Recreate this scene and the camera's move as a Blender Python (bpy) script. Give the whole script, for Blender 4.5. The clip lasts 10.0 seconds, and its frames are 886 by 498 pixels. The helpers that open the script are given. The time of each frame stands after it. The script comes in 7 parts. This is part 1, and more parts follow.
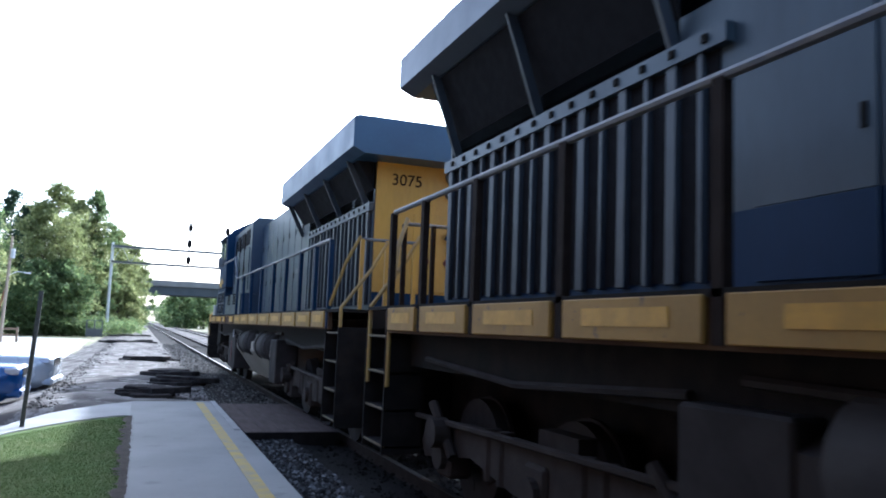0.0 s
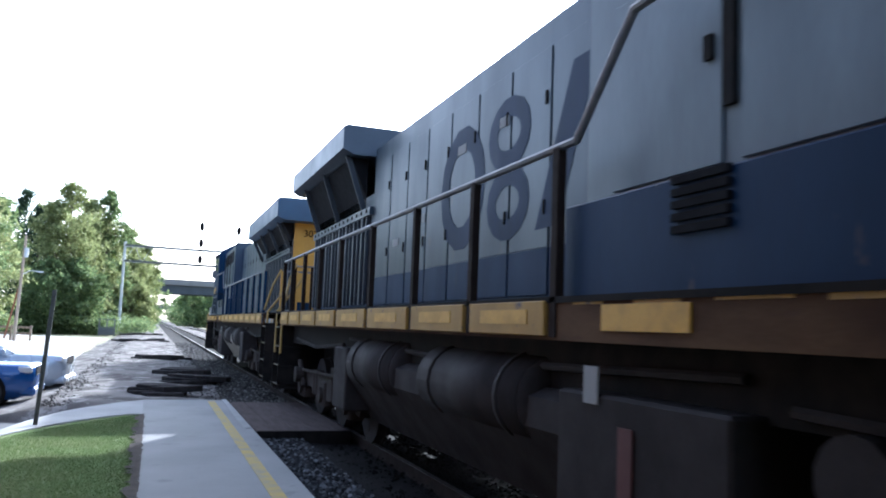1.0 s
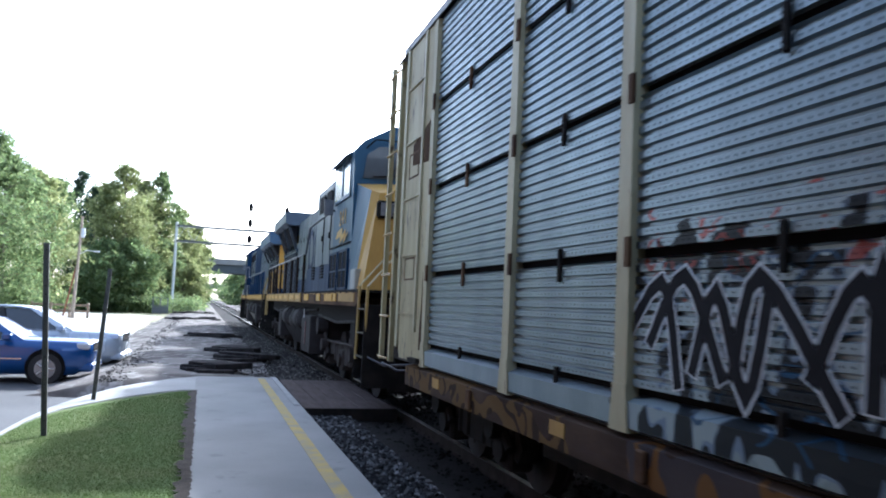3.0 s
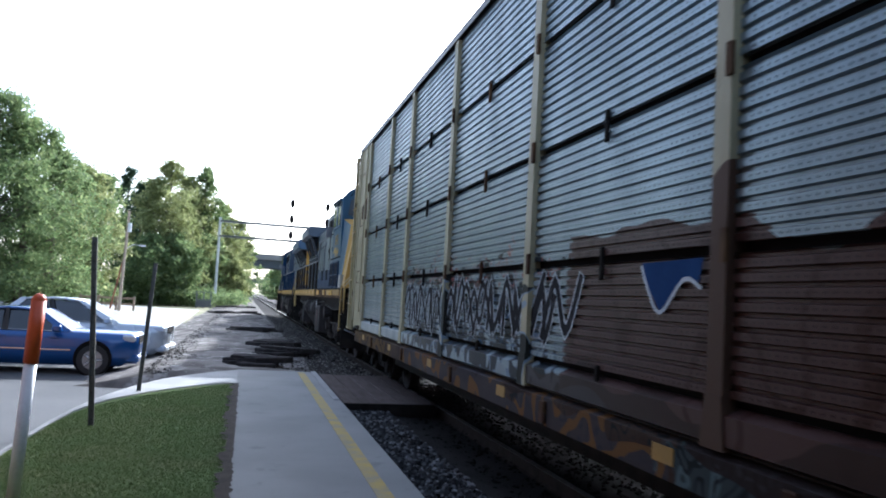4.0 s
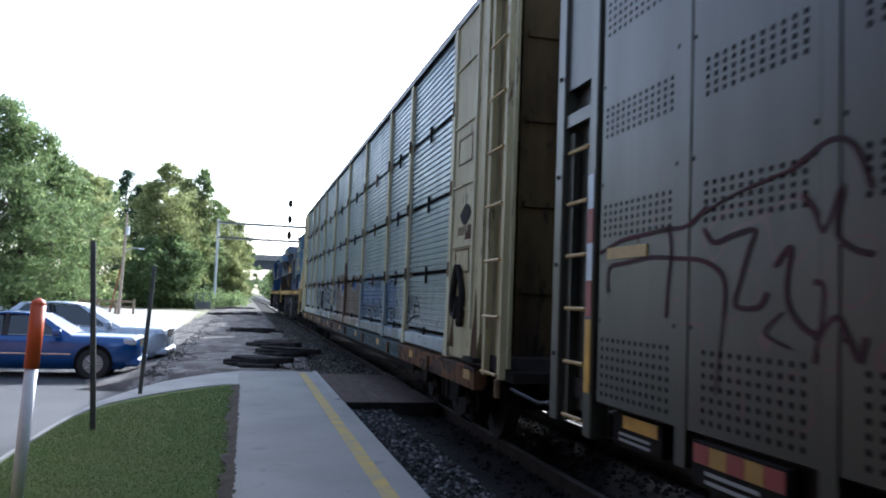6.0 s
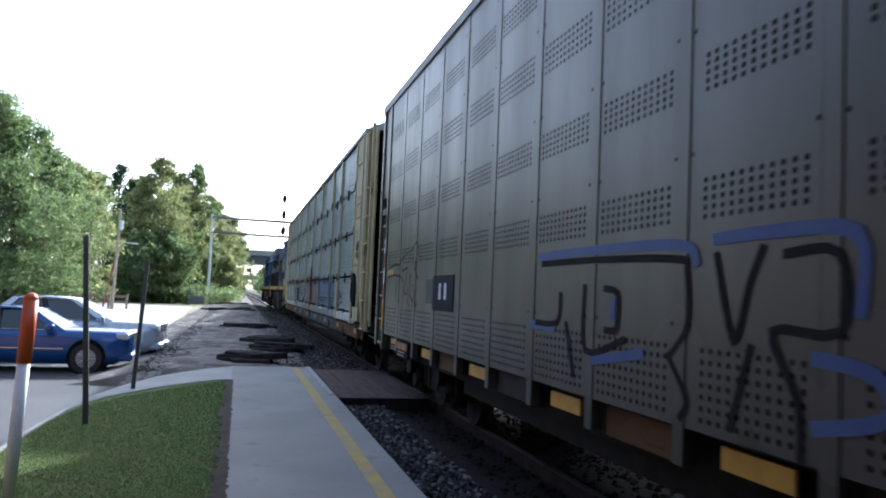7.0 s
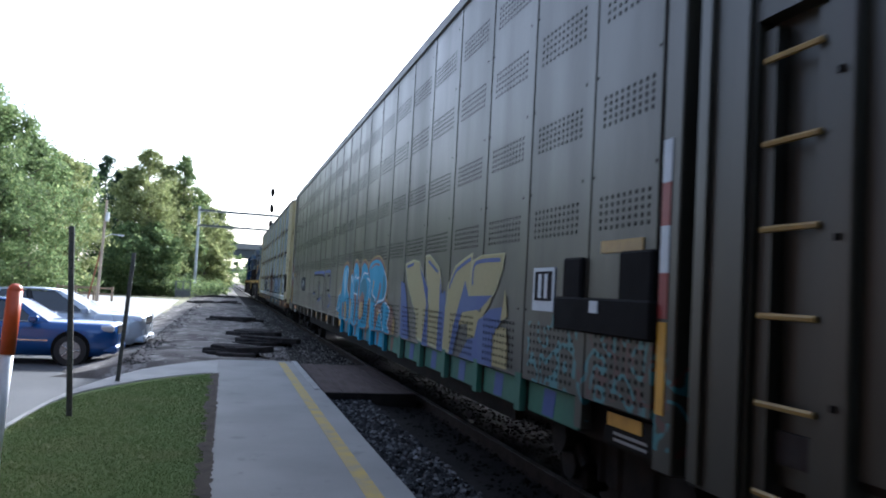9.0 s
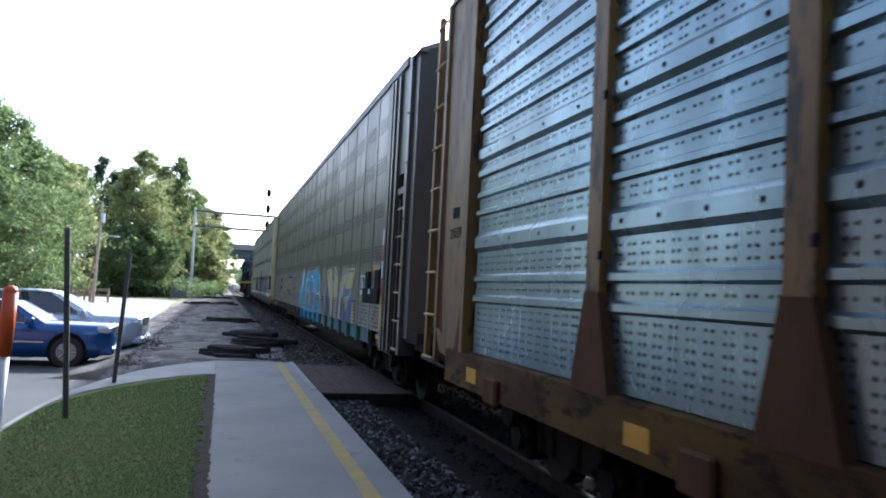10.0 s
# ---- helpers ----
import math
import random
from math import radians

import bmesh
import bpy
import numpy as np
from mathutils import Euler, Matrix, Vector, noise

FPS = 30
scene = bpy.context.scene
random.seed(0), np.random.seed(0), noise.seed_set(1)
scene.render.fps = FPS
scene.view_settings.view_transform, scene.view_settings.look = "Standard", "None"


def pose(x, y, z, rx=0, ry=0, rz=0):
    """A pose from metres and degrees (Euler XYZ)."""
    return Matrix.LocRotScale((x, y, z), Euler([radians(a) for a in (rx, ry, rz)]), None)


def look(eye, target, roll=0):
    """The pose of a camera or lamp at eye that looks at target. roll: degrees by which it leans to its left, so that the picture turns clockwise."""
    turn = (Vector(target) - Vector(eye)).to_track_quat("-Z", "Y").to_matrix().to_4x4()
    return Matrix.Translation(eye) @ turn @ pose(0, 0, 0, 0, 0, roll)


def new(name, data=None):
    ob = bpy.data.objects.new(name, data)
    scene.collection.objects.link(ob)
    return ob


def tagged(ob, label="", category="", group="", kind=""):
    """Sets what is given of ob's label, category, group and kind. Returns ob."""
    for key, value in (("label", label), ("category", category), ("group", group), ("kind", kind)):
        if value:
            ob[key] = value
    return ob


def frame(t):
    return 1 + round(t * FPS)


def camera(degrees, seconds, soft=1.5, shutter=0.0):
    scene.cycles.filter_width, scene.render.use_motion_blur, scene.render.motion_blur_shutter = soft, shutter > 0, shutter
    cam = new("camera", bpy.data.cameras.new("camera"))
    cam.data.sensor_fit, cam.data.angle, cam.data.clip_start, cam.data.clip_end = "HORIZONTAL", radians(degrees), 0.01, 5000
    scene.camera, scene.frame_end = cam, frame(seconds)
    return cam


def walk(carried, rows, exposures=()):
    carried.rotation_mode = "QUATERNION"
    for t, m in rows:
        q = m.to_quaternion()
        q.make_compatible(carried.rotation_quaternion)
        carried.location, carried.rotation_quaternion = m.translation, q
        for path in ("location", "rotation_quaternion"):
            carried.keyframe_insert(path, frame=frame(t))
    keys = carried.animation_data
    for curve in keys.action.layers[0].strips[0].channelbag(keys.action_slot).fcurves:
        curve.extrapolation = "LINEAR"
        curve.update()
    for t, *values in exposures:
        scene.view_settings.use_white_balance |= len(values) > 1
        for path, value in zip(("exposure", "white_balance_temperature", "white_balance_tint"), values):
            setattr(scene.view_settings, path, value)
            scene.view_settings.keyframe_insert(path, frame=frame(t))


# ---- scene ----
EYE = Vector((0.0, 0.0, 1.6))
cam = camera(58.49, 10.0, soft=1.9, shutter=0.14)
# seconds, yaw, pitch, roll of the carried camera, which stands on the platform
VIEW = [
    (0, -20.89, 5.91, -2.19),
    (0.5, -20.56, 5.43, -1.94),
    (1, -20.13, 5.82, -2.26),
    (1.5, -20.16, 5.28, -2.38),
    (2, -20.33, 4.51, -2.03),
    (2.5, -18.87, 4.28, -2.04),
    (4, -14.01, 3.87, -3.20),
    (4.5, -14.26, 3.11, -2.18),
    (5, -13.49, 3.28, -2.12),
    (5.5, -13.10, 3.21, -2.20),
    (6, -14.03, 3.69, -2.17),
    (7.5, -14.74, 3.34, -2.50),
    (8, -15.27, 3.54, -2.58),
    (8.5, -15.13, 3.15, -2.59),
    (9, -15.38, 3.17, -3.08),
    (9.5, -15.75, 3.31, -3.06),
    (10, -15.62, 3.18, -2.84),
]
walk(cam, [(t, pose(*EYE, 90 + pitch, roll, yaw)) for t, yaw, pitch, roll in VIEW],
     exposures=[(0, 1.4, 5150, 10), (0.5, 1.4, 5250, 10), (1.1, 1.58, 5250, 10), (2.0, 1.62, 5200, 10), (2.5, 1.75, 5250, 10), (3.9, 1.25, 5420, 10), (10, 1.22, 5450, 10)])

# ---- light ----
SUN_UP, SUN_FROM = radians(30), radians(31)   # height of the sun; bearing it shines from, clockwise from +y
world = bpy.data.worlds.new("world")
scene.world = world
world.use_nodes = True
wn = world.node_tree.nodes
sky = wn.new("ShaderNodeTexSky")
sky.sky_type, sky.sun_disc = "NISHITA", False
sky.sun_elevation, sky.sun_rotation = SUN_UP, SUN_FROM
sky.air_density, sky.dust_density, sky.ozone_density = 1.0, 3.0, 1.0
haze = wn.new("ShaderNodeHueSaturation")   # thin bright haze over the whole sky
haze.inputs["Saturation"].default_value, haze.inputs["Value"].default_value = 0.62, 1.2
wn["Background"].inputs["Strength"].default_value = 0.15
world.node_tree.links.new(sky.outputs[0], haze.inputs["Color"])
world.node_tree.links.new(haze.outputs[0], wn["Background"].inputs["Color"])
lamp = bpy.data.lights.new("sun", "SUN")
lamp.energy, lamp.angle, lamp.color = 4.5, radians(1.5), (1.0, 0.95, 0.87)
toward = Vector((math.sin(SUN_FROM) * math.cos(SUN_UP), math.cos(SUN_FROM) * math.cos(SUN_UP), math.sin(SUN_UP)))
new("sun", lamp).matrix_world = look(toward * 50, (0, 0, 0))

# ---- materials ----
def material(name, colour, rough=0.6, metal=0.0, second=None, scale=4.0, amount=0.5, grain=40.0, bump=0.1,
             stretch=(1, 1, 1), speck=None, speck_amount=0.0, random_value=0.0, gloss=0.5, coat=0.0):
    """Two scales of variation between two colours, a fine relief, and stains of a third colour."""
    m = bpy.data.materials.new(name)
    m.use_nodes = True
    n, l = m.node_tree.nodes, m.node_tree.links
    b = n["Principled BSDF"]
    second = second or tuple(c * 0.7 for c in colour)
    tc, mp = n.new("ShaderNodeTexCoord"), n.new("ShaderNodeMapping")
    mp.inputs["Scale"].default_value = stretch
    l.new(tc.outputs["Object"], mp.inputs["Vector"])
    big, fine = n.new("ShaderNodeTexNoise"), n.new("ShaderNodeTexNoise")
    big.inputs["Scale"].default_value, big.inputs["Detail"].default_value = scale, 5
    fine.inputs["Scale"].default_value, fine.inputs["Detail"].default_value = grain, 3
    for t in (big, fine):
        l.new(mp.outputs[0], t.inputs["Vector"])
    ramp = n.new("ShaderNodeValToRGB")
    ramp.color_ramp.elements[0].position, ramp.color_ramp.elements[1].position = 0.4, 0.63
    l.new(big.outputs["Fac"], ramp.inputs[0])
    mix = n.new("ShaderNodeMix")
    mix.data_type = "RGBA"
    mix.inputs["A"].default_value, mix.inputs["B"].default_value = (*colour, 1), (*second, 1)
    mul = n.new("ShaderNodeMath")
    mul.operation = "MULTIPLY"
    mul.inputs[1].default_value = amount
    l.new(ramp.outputs[0], mul.inputs[0])
    l.new(mul.outputs[0], mix.inputs["Factor"])
    out = mix.outputs["Result"]
    vary = n.new("ShaderNodeMix")
    vary.data_type, vary.blend_type = "RGBA", "MULTIPLY"
    vary.inputs["Factor"].default_value = 0.35
    l.new(out, vary.inputs["A"])
    fr = n.new("ShaderNodeMapRange")
    fr.inputs["To Min"].default_value, fr.inputs["To Max"].default_value = 0.55, 1.25
    l.new(fine.outputs["Fac"], fr.inputs["Value"])
    l.new(fr.outputs[0], vary.inputs["B"])
    out = vary.outputs["Result"]
    if speck:
        st = n.new("ShaderNodeTexNoise")
        st.inputs["Scale"].default_value, st.inputs["Detail"].default_value = scale * 2.3, 8
        st.inputs["Roughness"].default_value = 0.7
        l.new(mp.outputs[0], st.inputs["Vector"])
        sr = n.new("ShaderNodeValToRGB")
        sr.color_ramp.elements[0].position, sr.color_ramp.elements[1].position = 0.6 - speck_amount, 0.67 - speck_amount
        l.new(st.outputs["Fac"], sr.inputs[0])
        sm = n.new("ShaderNodeMix")
        sm.data_type = "RGBA"
        sm.inputs["B"].default_value = (*speck, 1)
        l.new(out, sm.inputs["A"])
        l.new(sr.outputs[0], sm.inputs["Factor"])
        out = sm.outputs["Result"]
    if random_value:
        oi, hv, rr = n.new("ShaderNodeObjectInfo"), n.new("ShaderNodeHueSaturation"), n.new("ShaderNodeMapRange")
        rr.inputs["To Min"].default_value, rr.inputs["To Max"].default_value = 1 - random_value, 1 + random_value
        l.new(oi.outputs["Random"], rr.inputs["Value"])
        l.new(rr.outputs[0], hv.inputs["Value"])
        l.new(out, hv.inputs["Color"])
        out = hv.outputs[0]
    l.new(out, b.inputs["Base Color"])
    b.inputs["Metallic"].default_value = metal
    b.inputs["Specular IOR Level"].default_value = gloss
    b.inputs["Coat Weight"].default_value = coat
    ro = n.new("ShaderNodeMapRange")
    ro.inputs["To Min"].default_value, ro.inputs["To Max"].default_value = max(rough - 0.12, 0.02), min(rough + 0.15, 1)
    l.new(big.outputs["Fac"], ro.inputs["Value"])
    l.new(ro.outputs[0], b.inputs["Roughness"])
    if bump:
        bp = n.new("ShaderNodeBump")
        bp.inputs["Strength"].default_value, bp.inputs["Distance"].default_value = bump, 0.01
        l.new(fine.outputs["Fac"], bp.inputs["Height"])
        l.new(bp.outputs[0], b.inputs["Normal"])
    return m


DOWN = (1.5, 1.5, 0.4)   # streaks that run down a side
CONCRETE = material("concrete", (0.215, 0.215, 0.212), 0.85, second=(0.165, 0.165, 0.163), scale=0.8, grain=60, bump=0.3, speck=(0.15, 0.15, 0.15), speck_amount=0.02)
KERB = material("kerb_concrete", (0.27, 0.27, 0.265), 0.85, second=(0.2, 0.2, 0.196), scale=1.5, grain=60, bump=0.3)
LINE_YELLOW = material("line_yellow", (0.38, 0.27, 0.055), 0.8, second=(0.25, 0.22, 0.14), scale=4, amount=0.9, grain=50, bump=0.2)
GRASS_SOIL = material("lawn_soil", (0.095, 0.135, 0.047), 0.95, second=(0.15, 0.145, 0.07), scale=1.2, grain=30, bump=0.4, gloss=0.06)
BALLAST = material("ballast", (0.17, 0.155, 0.145), 0.95, second=(0.075, 0.068, 0.062), scale=0.9, amount=1.0, grain=26, bump=1.0, speck=(0.25, 0.24, 0.225), speck_amount=0.06, gloss=0.06)
# near black: the shade under the train is put into the bed's colour
BALLAST_DARK = material("shaded_ballast", (0.013, 0.012, 0.012), 0.9, second=(0.007, 0.007, 0.007), scale=1.5, grain=24, bump=1.0, gloss=0.06)
LOT = material("pale_gravel_lot", (0.36, 0.35, 0.33), 0.9, second=(0.28, 0.27, 0.25), scale=0.3, grain=20, bump=0.5)
SOIL = material("dark_soil", (0.06, 0.05, 0.04), 0.95, second=(0.035, 0.03, 0.025), scale=6, grain=60, bump=0.6, gloss=0.1)
# dark timber, blackened further to hold the shade under the train
SLEEPER = material("shaded_sleeper", (0.011, 0.009, 0.008), 0.85, second=(0.009, 0.008, 0.007), scale=3, grain=30, bump=0.4, gloss=0.06)
ASPHALT = material("asphalt", (0.06, 0.062, 0.066), 0.9, second=(0.042, 0.043, 0.046), scale=0.5, grain=50, bump=0.5)
FIELD = material("dry_grass_ground", (0.16, 0.16, 0.07), 0.95, second=(0.27, 0.23, 0.14), scale=0.12, amount=0.9, grain=2, bump=0.5)
TIMBER = material("creosoted_timber", (0.055, 0.042, 0.035), 0.85, second=(0.028, 0.022, 0.02), scale=2, grain=30, bump=0.5, stretch=(1, 6, 6), gloss=0.06)
PLANK = material("crossing_timber", (0.085, 0.066, 0.062), 0.85, second=(0.055, 0.043, 0.04), scale=2, grain=30, bump=0.5, stretch=(6, 1, 6), gloss=0.06)
RAIL_STEEL = material("rail_steel", (0.025, 0.018, 0.015), 0.75, 0.2, second=(0.015, 0.011, 0.01), scale=6, grain=60, gloss=0.06)
RAIL_HEAD = material("rail_head", (0.2, 0.185, 0.17), 0.45, 1.0, scale=6, grain=80, bump=0.03)
LOCO_BLUE = material("loco_blue", (0.005, 0.024, 0.066), 0.5, second=(0.009, 0.022, 0.052), scale=1.5, grain=20, bump=0.05, stretch=DOWN, speck=(0.07, 0.06, 0.055), speck_amount=-0.03, gloss=0.12)
LOCO_GREY = material("loco_grey", (0.04, 0.06, 0.08), 0.38, second=(0.013, 0.024, 0.042), scale=1.1, grain=20, bump=0.05, stretch=DOWN, speck=(0.06, 0.055, 0.05), speck_amount=-0.02, gloss=0.35)
LOCO_YELLOW = material("loco_yellow", (0.42, 0.255, 0.05), 0.45, second=(0.34, 0.2, 0.06), scale=1.5, grain=20, bump=0.05, stretch=DOWN, speck=(0.16, 0.1, 0.06), speck_amount=-0.03, gloss=0.3)
SILL_YELLOW = material("sill_yellow", (0.32, 0.19, 0.04), 0.6, second=(0.22, 0.135, 0.045), scale=2.5, grain=30, bump=0.08, speck=(0.09, 0.07, 0.06), speck_amount=0.0, gloss=0.3)
BRIGHT_YELLOW = material("reflector_yellow", (0.5, 0.27, 0.01), 0.5, second=(0.3, 0.17, 0.02), scale=8, grain=40)
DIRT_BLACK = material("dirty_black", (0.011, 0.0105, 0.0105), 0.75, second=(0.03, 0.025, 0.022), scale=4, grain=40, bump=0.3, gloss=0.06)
BOGIE_DUST = material("dusty_bogie", (0.05, 0.042, 0.038), 0.8, second=(0.02, 0.017, 0.016), scale=3, grain=40, bump=0.3, gloss=0.06)
TANK_GREY = material("dusty_dark_steel", (0.038, 0.034, 0.034), 0.65, second=(0.018, 0.016, 0.016), scale=3, grain=30, bump=0.15, gloss=0.06)
GRILLE_DARK = material("grille_dark", (0.012, 0.012, 0.014), 0.8, scale=10, grain=60, gloss=0.06)
GLASS = material("tinted_glass", (0.06, 0.075, 0.09), 0.06, scale=2, grain=5, bump=0.0, gloss=0.5)
PIPE_STEEL = material("handrail_steel", (0.1, 0.11, 0.13), 0.5, 0.1, second=(0.2, 0.19, 0.18), scale=8, grain=50, bump=0.05)
STEP_WORN = material("worn_step_edge", (0.13, 0.1, 0.05), 0.7, second=(0.06, 0.05, 0.04), scale=6, grain=40)
PIPE_PALE = material("handrail_pale", (0.45, 0.38, 0.22), 0.5, second=(0.36, 0.3, 0.18), scale=8, grain=50)
PIPE_YELLOW = material("handrail_yellow", (0.32, 0.21, 0.05), 0.5, second=(0.2, 0.14, 0.06), scale=8, grain=50)
RACK_SILVER = material("galvanised_panel", (0.2, 0.22, 0.25), 0.45, 0.25, second=(0.15, 0.17, 0.19), scale=1.2, grain=25, bump=0.04, stretch=(2, 2, 0.6), speck=(0.2, 0.2, 0.2), speck_amount=-0.06)
RACK_CREAM = material("cream_frame", (0.31, 0.27, 0.145), 0.55, second=(0.18, 0.15, 0.075), scale=2.5, grain=25, bump=0.05, stretch=DOWN, speck=(0.06, 0.038, 0.022), speck_amount=0.03, gloss=0.3)
RACK_GREY = material("grey_painted_rack", (0.12, 0.118, 0.113), 0.5, second=(0.09, 0.088, 0.085), scale=1.0, grain=22, bump=0.05, stretch=(2, 2, 0.5), speck=(0.12, 0.1, 0.09), speck_amount=-0.05)
RACK_OCHRE = material("ochre_frame", (0.165, 0.095, 0.021), 0.5, second=(0.065, 0.038, 0.016), scale=2.0, grain=25, bump=0.08, stretch=DOWN, speck=(0.03, 0.018, 0.012), speck_amount=0.06, gloss=0.3)
RUST_SILL = material("rusty_sill", (0.1, 0.06, 0.033), 0.75, second=(0.045, 0.026, 0.018), scale=1.2, amount=1.0, grain=25, bump=0.15, stretch=(1, 0.6, 2), speck=(0.07, 0.04, 0.03), speck_amount=0.03, gloss=0.06)
HOLE_DARK = material("hole_dark", (0.01, 0.01, 0.01), 0.9, bump=0, gloss=0.06)

# ---- mesh tools ----
def part(name, bm, mat, parent=None, label="", smooth=False):
    me = bpy.data.meshes.new(name)
    bm.to_mesh(me)
    bm.free()
    for m in (mat if isinstance(mat, (list, tuple)) else (mat,)):
        me.materials.append(m)
    if smooth:
        for p in me.polygons:
            p.use_smooth = smooth is True or abs(p.normal.y) < 0.97
    ob = new(name, me)
    ob.parent = parent
    if label:
        tagged(ob, label)
    return ob


def base(name, x, y, z, label, category, group="", kind="", turn=0.0):
    ob = new(name)
    ob.empty_display_size = 0.3
    ob.matrix_basis = pose(x, y, z, 0, 0, turn)
    return tagged(ob, label, category, group, kind)


def box(bm, x0, x1, y0, y1, z0, z1, mat=0, bevel=0.0):
    v = [bm.verts.new(p) for p in ((x0, y0, z0), (x1, y0, z0), (x1, y1, z0), (x0, y1, z0),
                                   (x0, y0, z1), (x1, y0, z1), (x1, y1, z1), (x0, y1, z1))]
    fs = [bm.faces.new([v[i] for i in q]) for q in ((3, 2, 1, 0), (4, 5, 6, 7), (0, 1, 5, 4), (1, 2, 6, 5), (2, 3, 7, 6), (3, 0, 4, 7))]
    for f in fs:
        f.material_index = mat
    if bevel:
        es = list({e for f in fs for e in f.edges})
        bmesh.ops.bevel(bm, geom=es, offset=bevel, segments=1, affect="EDGES", profile=0.5)
    return bm


def boxes(*rows, bevel=0.0):
    bm = bmesh.new()
    for r in rows:
        box(bm, *r, bevel=bevel)
    return bm


def prism(outline, axis, a, b, bm=None, mat=0):
    """A closed outline of two coordinates, pushed from a to b along an axis ('x', 'y' or 'z')."""
    bm = bm or bmesh.new()
    put = {"x": lambda p, c: (c, p[0], p[1]), "y": lambda p, c: (p[0], c, p[1]), "z": lambda p, c: (p[0], p[1], c)}[axis]
    lo, hi = [bm.verts.new(put(p, a)) for p in outline], [bm.verts.new(put(p, b)) for p in outline]
    n = len(outline)
    fs = [bm.faces.new(lo), bm.faces.new(hi[::-1])]
    for i in range(n):
        fs.append(bm.faces.new((lo[i], hi[i], hi[(i + 1) % n], lo[(i + 1) % n])))
    for f in fs:
        f.material_index = mat
    bmesh.ops.recalc_face_normals(bm, faces=fs)
    return bm


def rod(bm, a, b, r, sides=8, r2=None, caps=True):
    a, b = Vector(a), Vector(b)
    m = Matrix.Translation((a + b) / 2) @ (b - a).to_track_quat("Z", "Y").to_matrix().to_4x4()
    bmesh.ops.create_cone(bm, cap_ends=caps, segments=sides, radius1=r, radius2=r if r2 is None else r2, depth=(b - a).length, matrix=m)
    return bm


def pipe(points, r, sides=8, bm=None):
    """One round bar bent through the points, with closed ends."""
    bm = bm or bmesh.new()
    ps, rings, up = [Vector(p) for p in points], [], None
    for i, p in enumerate(ps):
        a = (p - ps[i - 1]).normalized() if i else (ps[1] - p).normalized()
        b = (ps[i + 1] - p).normalized() if i + 1 < len(ps) else a
        t = (a + b).normalized() if (a + b).length > 0.1 else a
        up = t.orthogonal() if up is None else up - t * up.dot(t)
        up = up.normalized() if up.length > 0.001 else t.orthogonal().normalized()
        side, wide = t.cross(up), r * min(1.5, 1 / max(0.5, t.dot(a)))
        rings.append([bm.verts.new(p + (up * math.cos(k * math.tau / sides) + side * math.sin(k * math.tau / sides)) * wide) for k in range(sides)])
    fs = [bm.faces.new(rings[0]), bm.faces.new(rings[-1][::-1])]
    for r0, r1 in zip(rings, rings[1:]):
        fs += [bm.faces.new((r0[k], r1[k], r1[(k + 1) % sides], r0[(k + 1) % sides])) for k in range(sides)]
    bmesh.ops.recalc_face_normals(bm, faces=fs)
    return bm


# ---- ground ----
RAIL_TOP = -0.10
TRACK_X = 3.95
WALK_OUT = [(1.55, 16.8), (0.9, 16.95), (0.0, 16.86), (-0.5, 16.3), (-1.0, 15.4), (-1.3, 14.75), (-1.65, 13.5), (-1.92, 12.1), (-2.03, 11.0), (-2.09, 9.8), (-2.11, 8.8), (-2.12, 6.0), (-2.12, -14.0)]
GRASS_OUT = [(-0.03, 14.42), (-0.25, 14.38), (-0.6, 14.0), (-0.9, 13.6), (-1.22, 13.08), (-1.5, 12.52), (-1.74, 11.95), (-1.88, 11.4), (-1.98, 10.7), (-2.03, 9.8), (-2.06, 8.7), (-2.08, 6.0), (-2.08, -14.0)]

bm = bmesh.new()
xs = [-1500, -400, -120, -60, -30, -16, -8, -4, 12, 25, 60, 120, 400, 1500]
ys = [-1500, -400, -100, -30, 0, 20, 40, 60, 80, 110, 150, 220, 400, 900, 3000]
grid = [[bm.verts.new((x, y, -0.47)) for x in xs] for y in ys]
for j in range(len(ys) - 1):
    for i in range(len(xs) - 1):
        bm.faces.new((grid[j][i], grid[j][i + 1], grid[j + 1][i + 1], grid[j + 1][i]))
tagged(part("ground", bm, FIELD), "dry grassy open ground reaching the horizon", "ground", kind="structure")

# ballast shoulder beside and under the track
bm = bmesh.new()
random.seed(3)
cols = [(-3.6, -0.5), (-2.7, -0.36), (-1.8, -0.14), (-1.0, -0.08), (0.5, -0.08), (1.6, -0.14), (2.6, -0.24), (3.95, -0.26), (5.4, -0.24), (9.5, -0.24), (11.5, -0.5)]
rows = []
y = -30.0
while y < 700:
    fade = 1 if y < 130 else 0.3
    behind = y < 16.4   # under the platform and lawn the bed stays narrow
    rows.append([bm.verts.new((max(x, 0.2) + 0.01 * k if behind else x + random.uniform(-0.1, 0.1), y, (min(z, -0.3) if x < 1 else z) if behind else z + random.uniform(-0.035, 0.035) * fade)) for k, (x, z) in enumerate(cols)])
    y += 0.6 if y < 60 else (2 if y < 140 else 20)
for r0, r1 in zip(rows, rows[1:]):
    for i in range(len(cols) - 1):
        # strips below the train take the ballast colour darkened for shade
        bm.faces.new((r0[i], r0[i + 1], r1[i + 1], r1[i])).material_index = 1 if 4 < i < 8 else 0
tagged(part("ballast_bed", bm, (BALLAST, BALLAST_DARK), smooth=True), "grey crushed stone ballast along the railway track", "ballast", kind="structure")

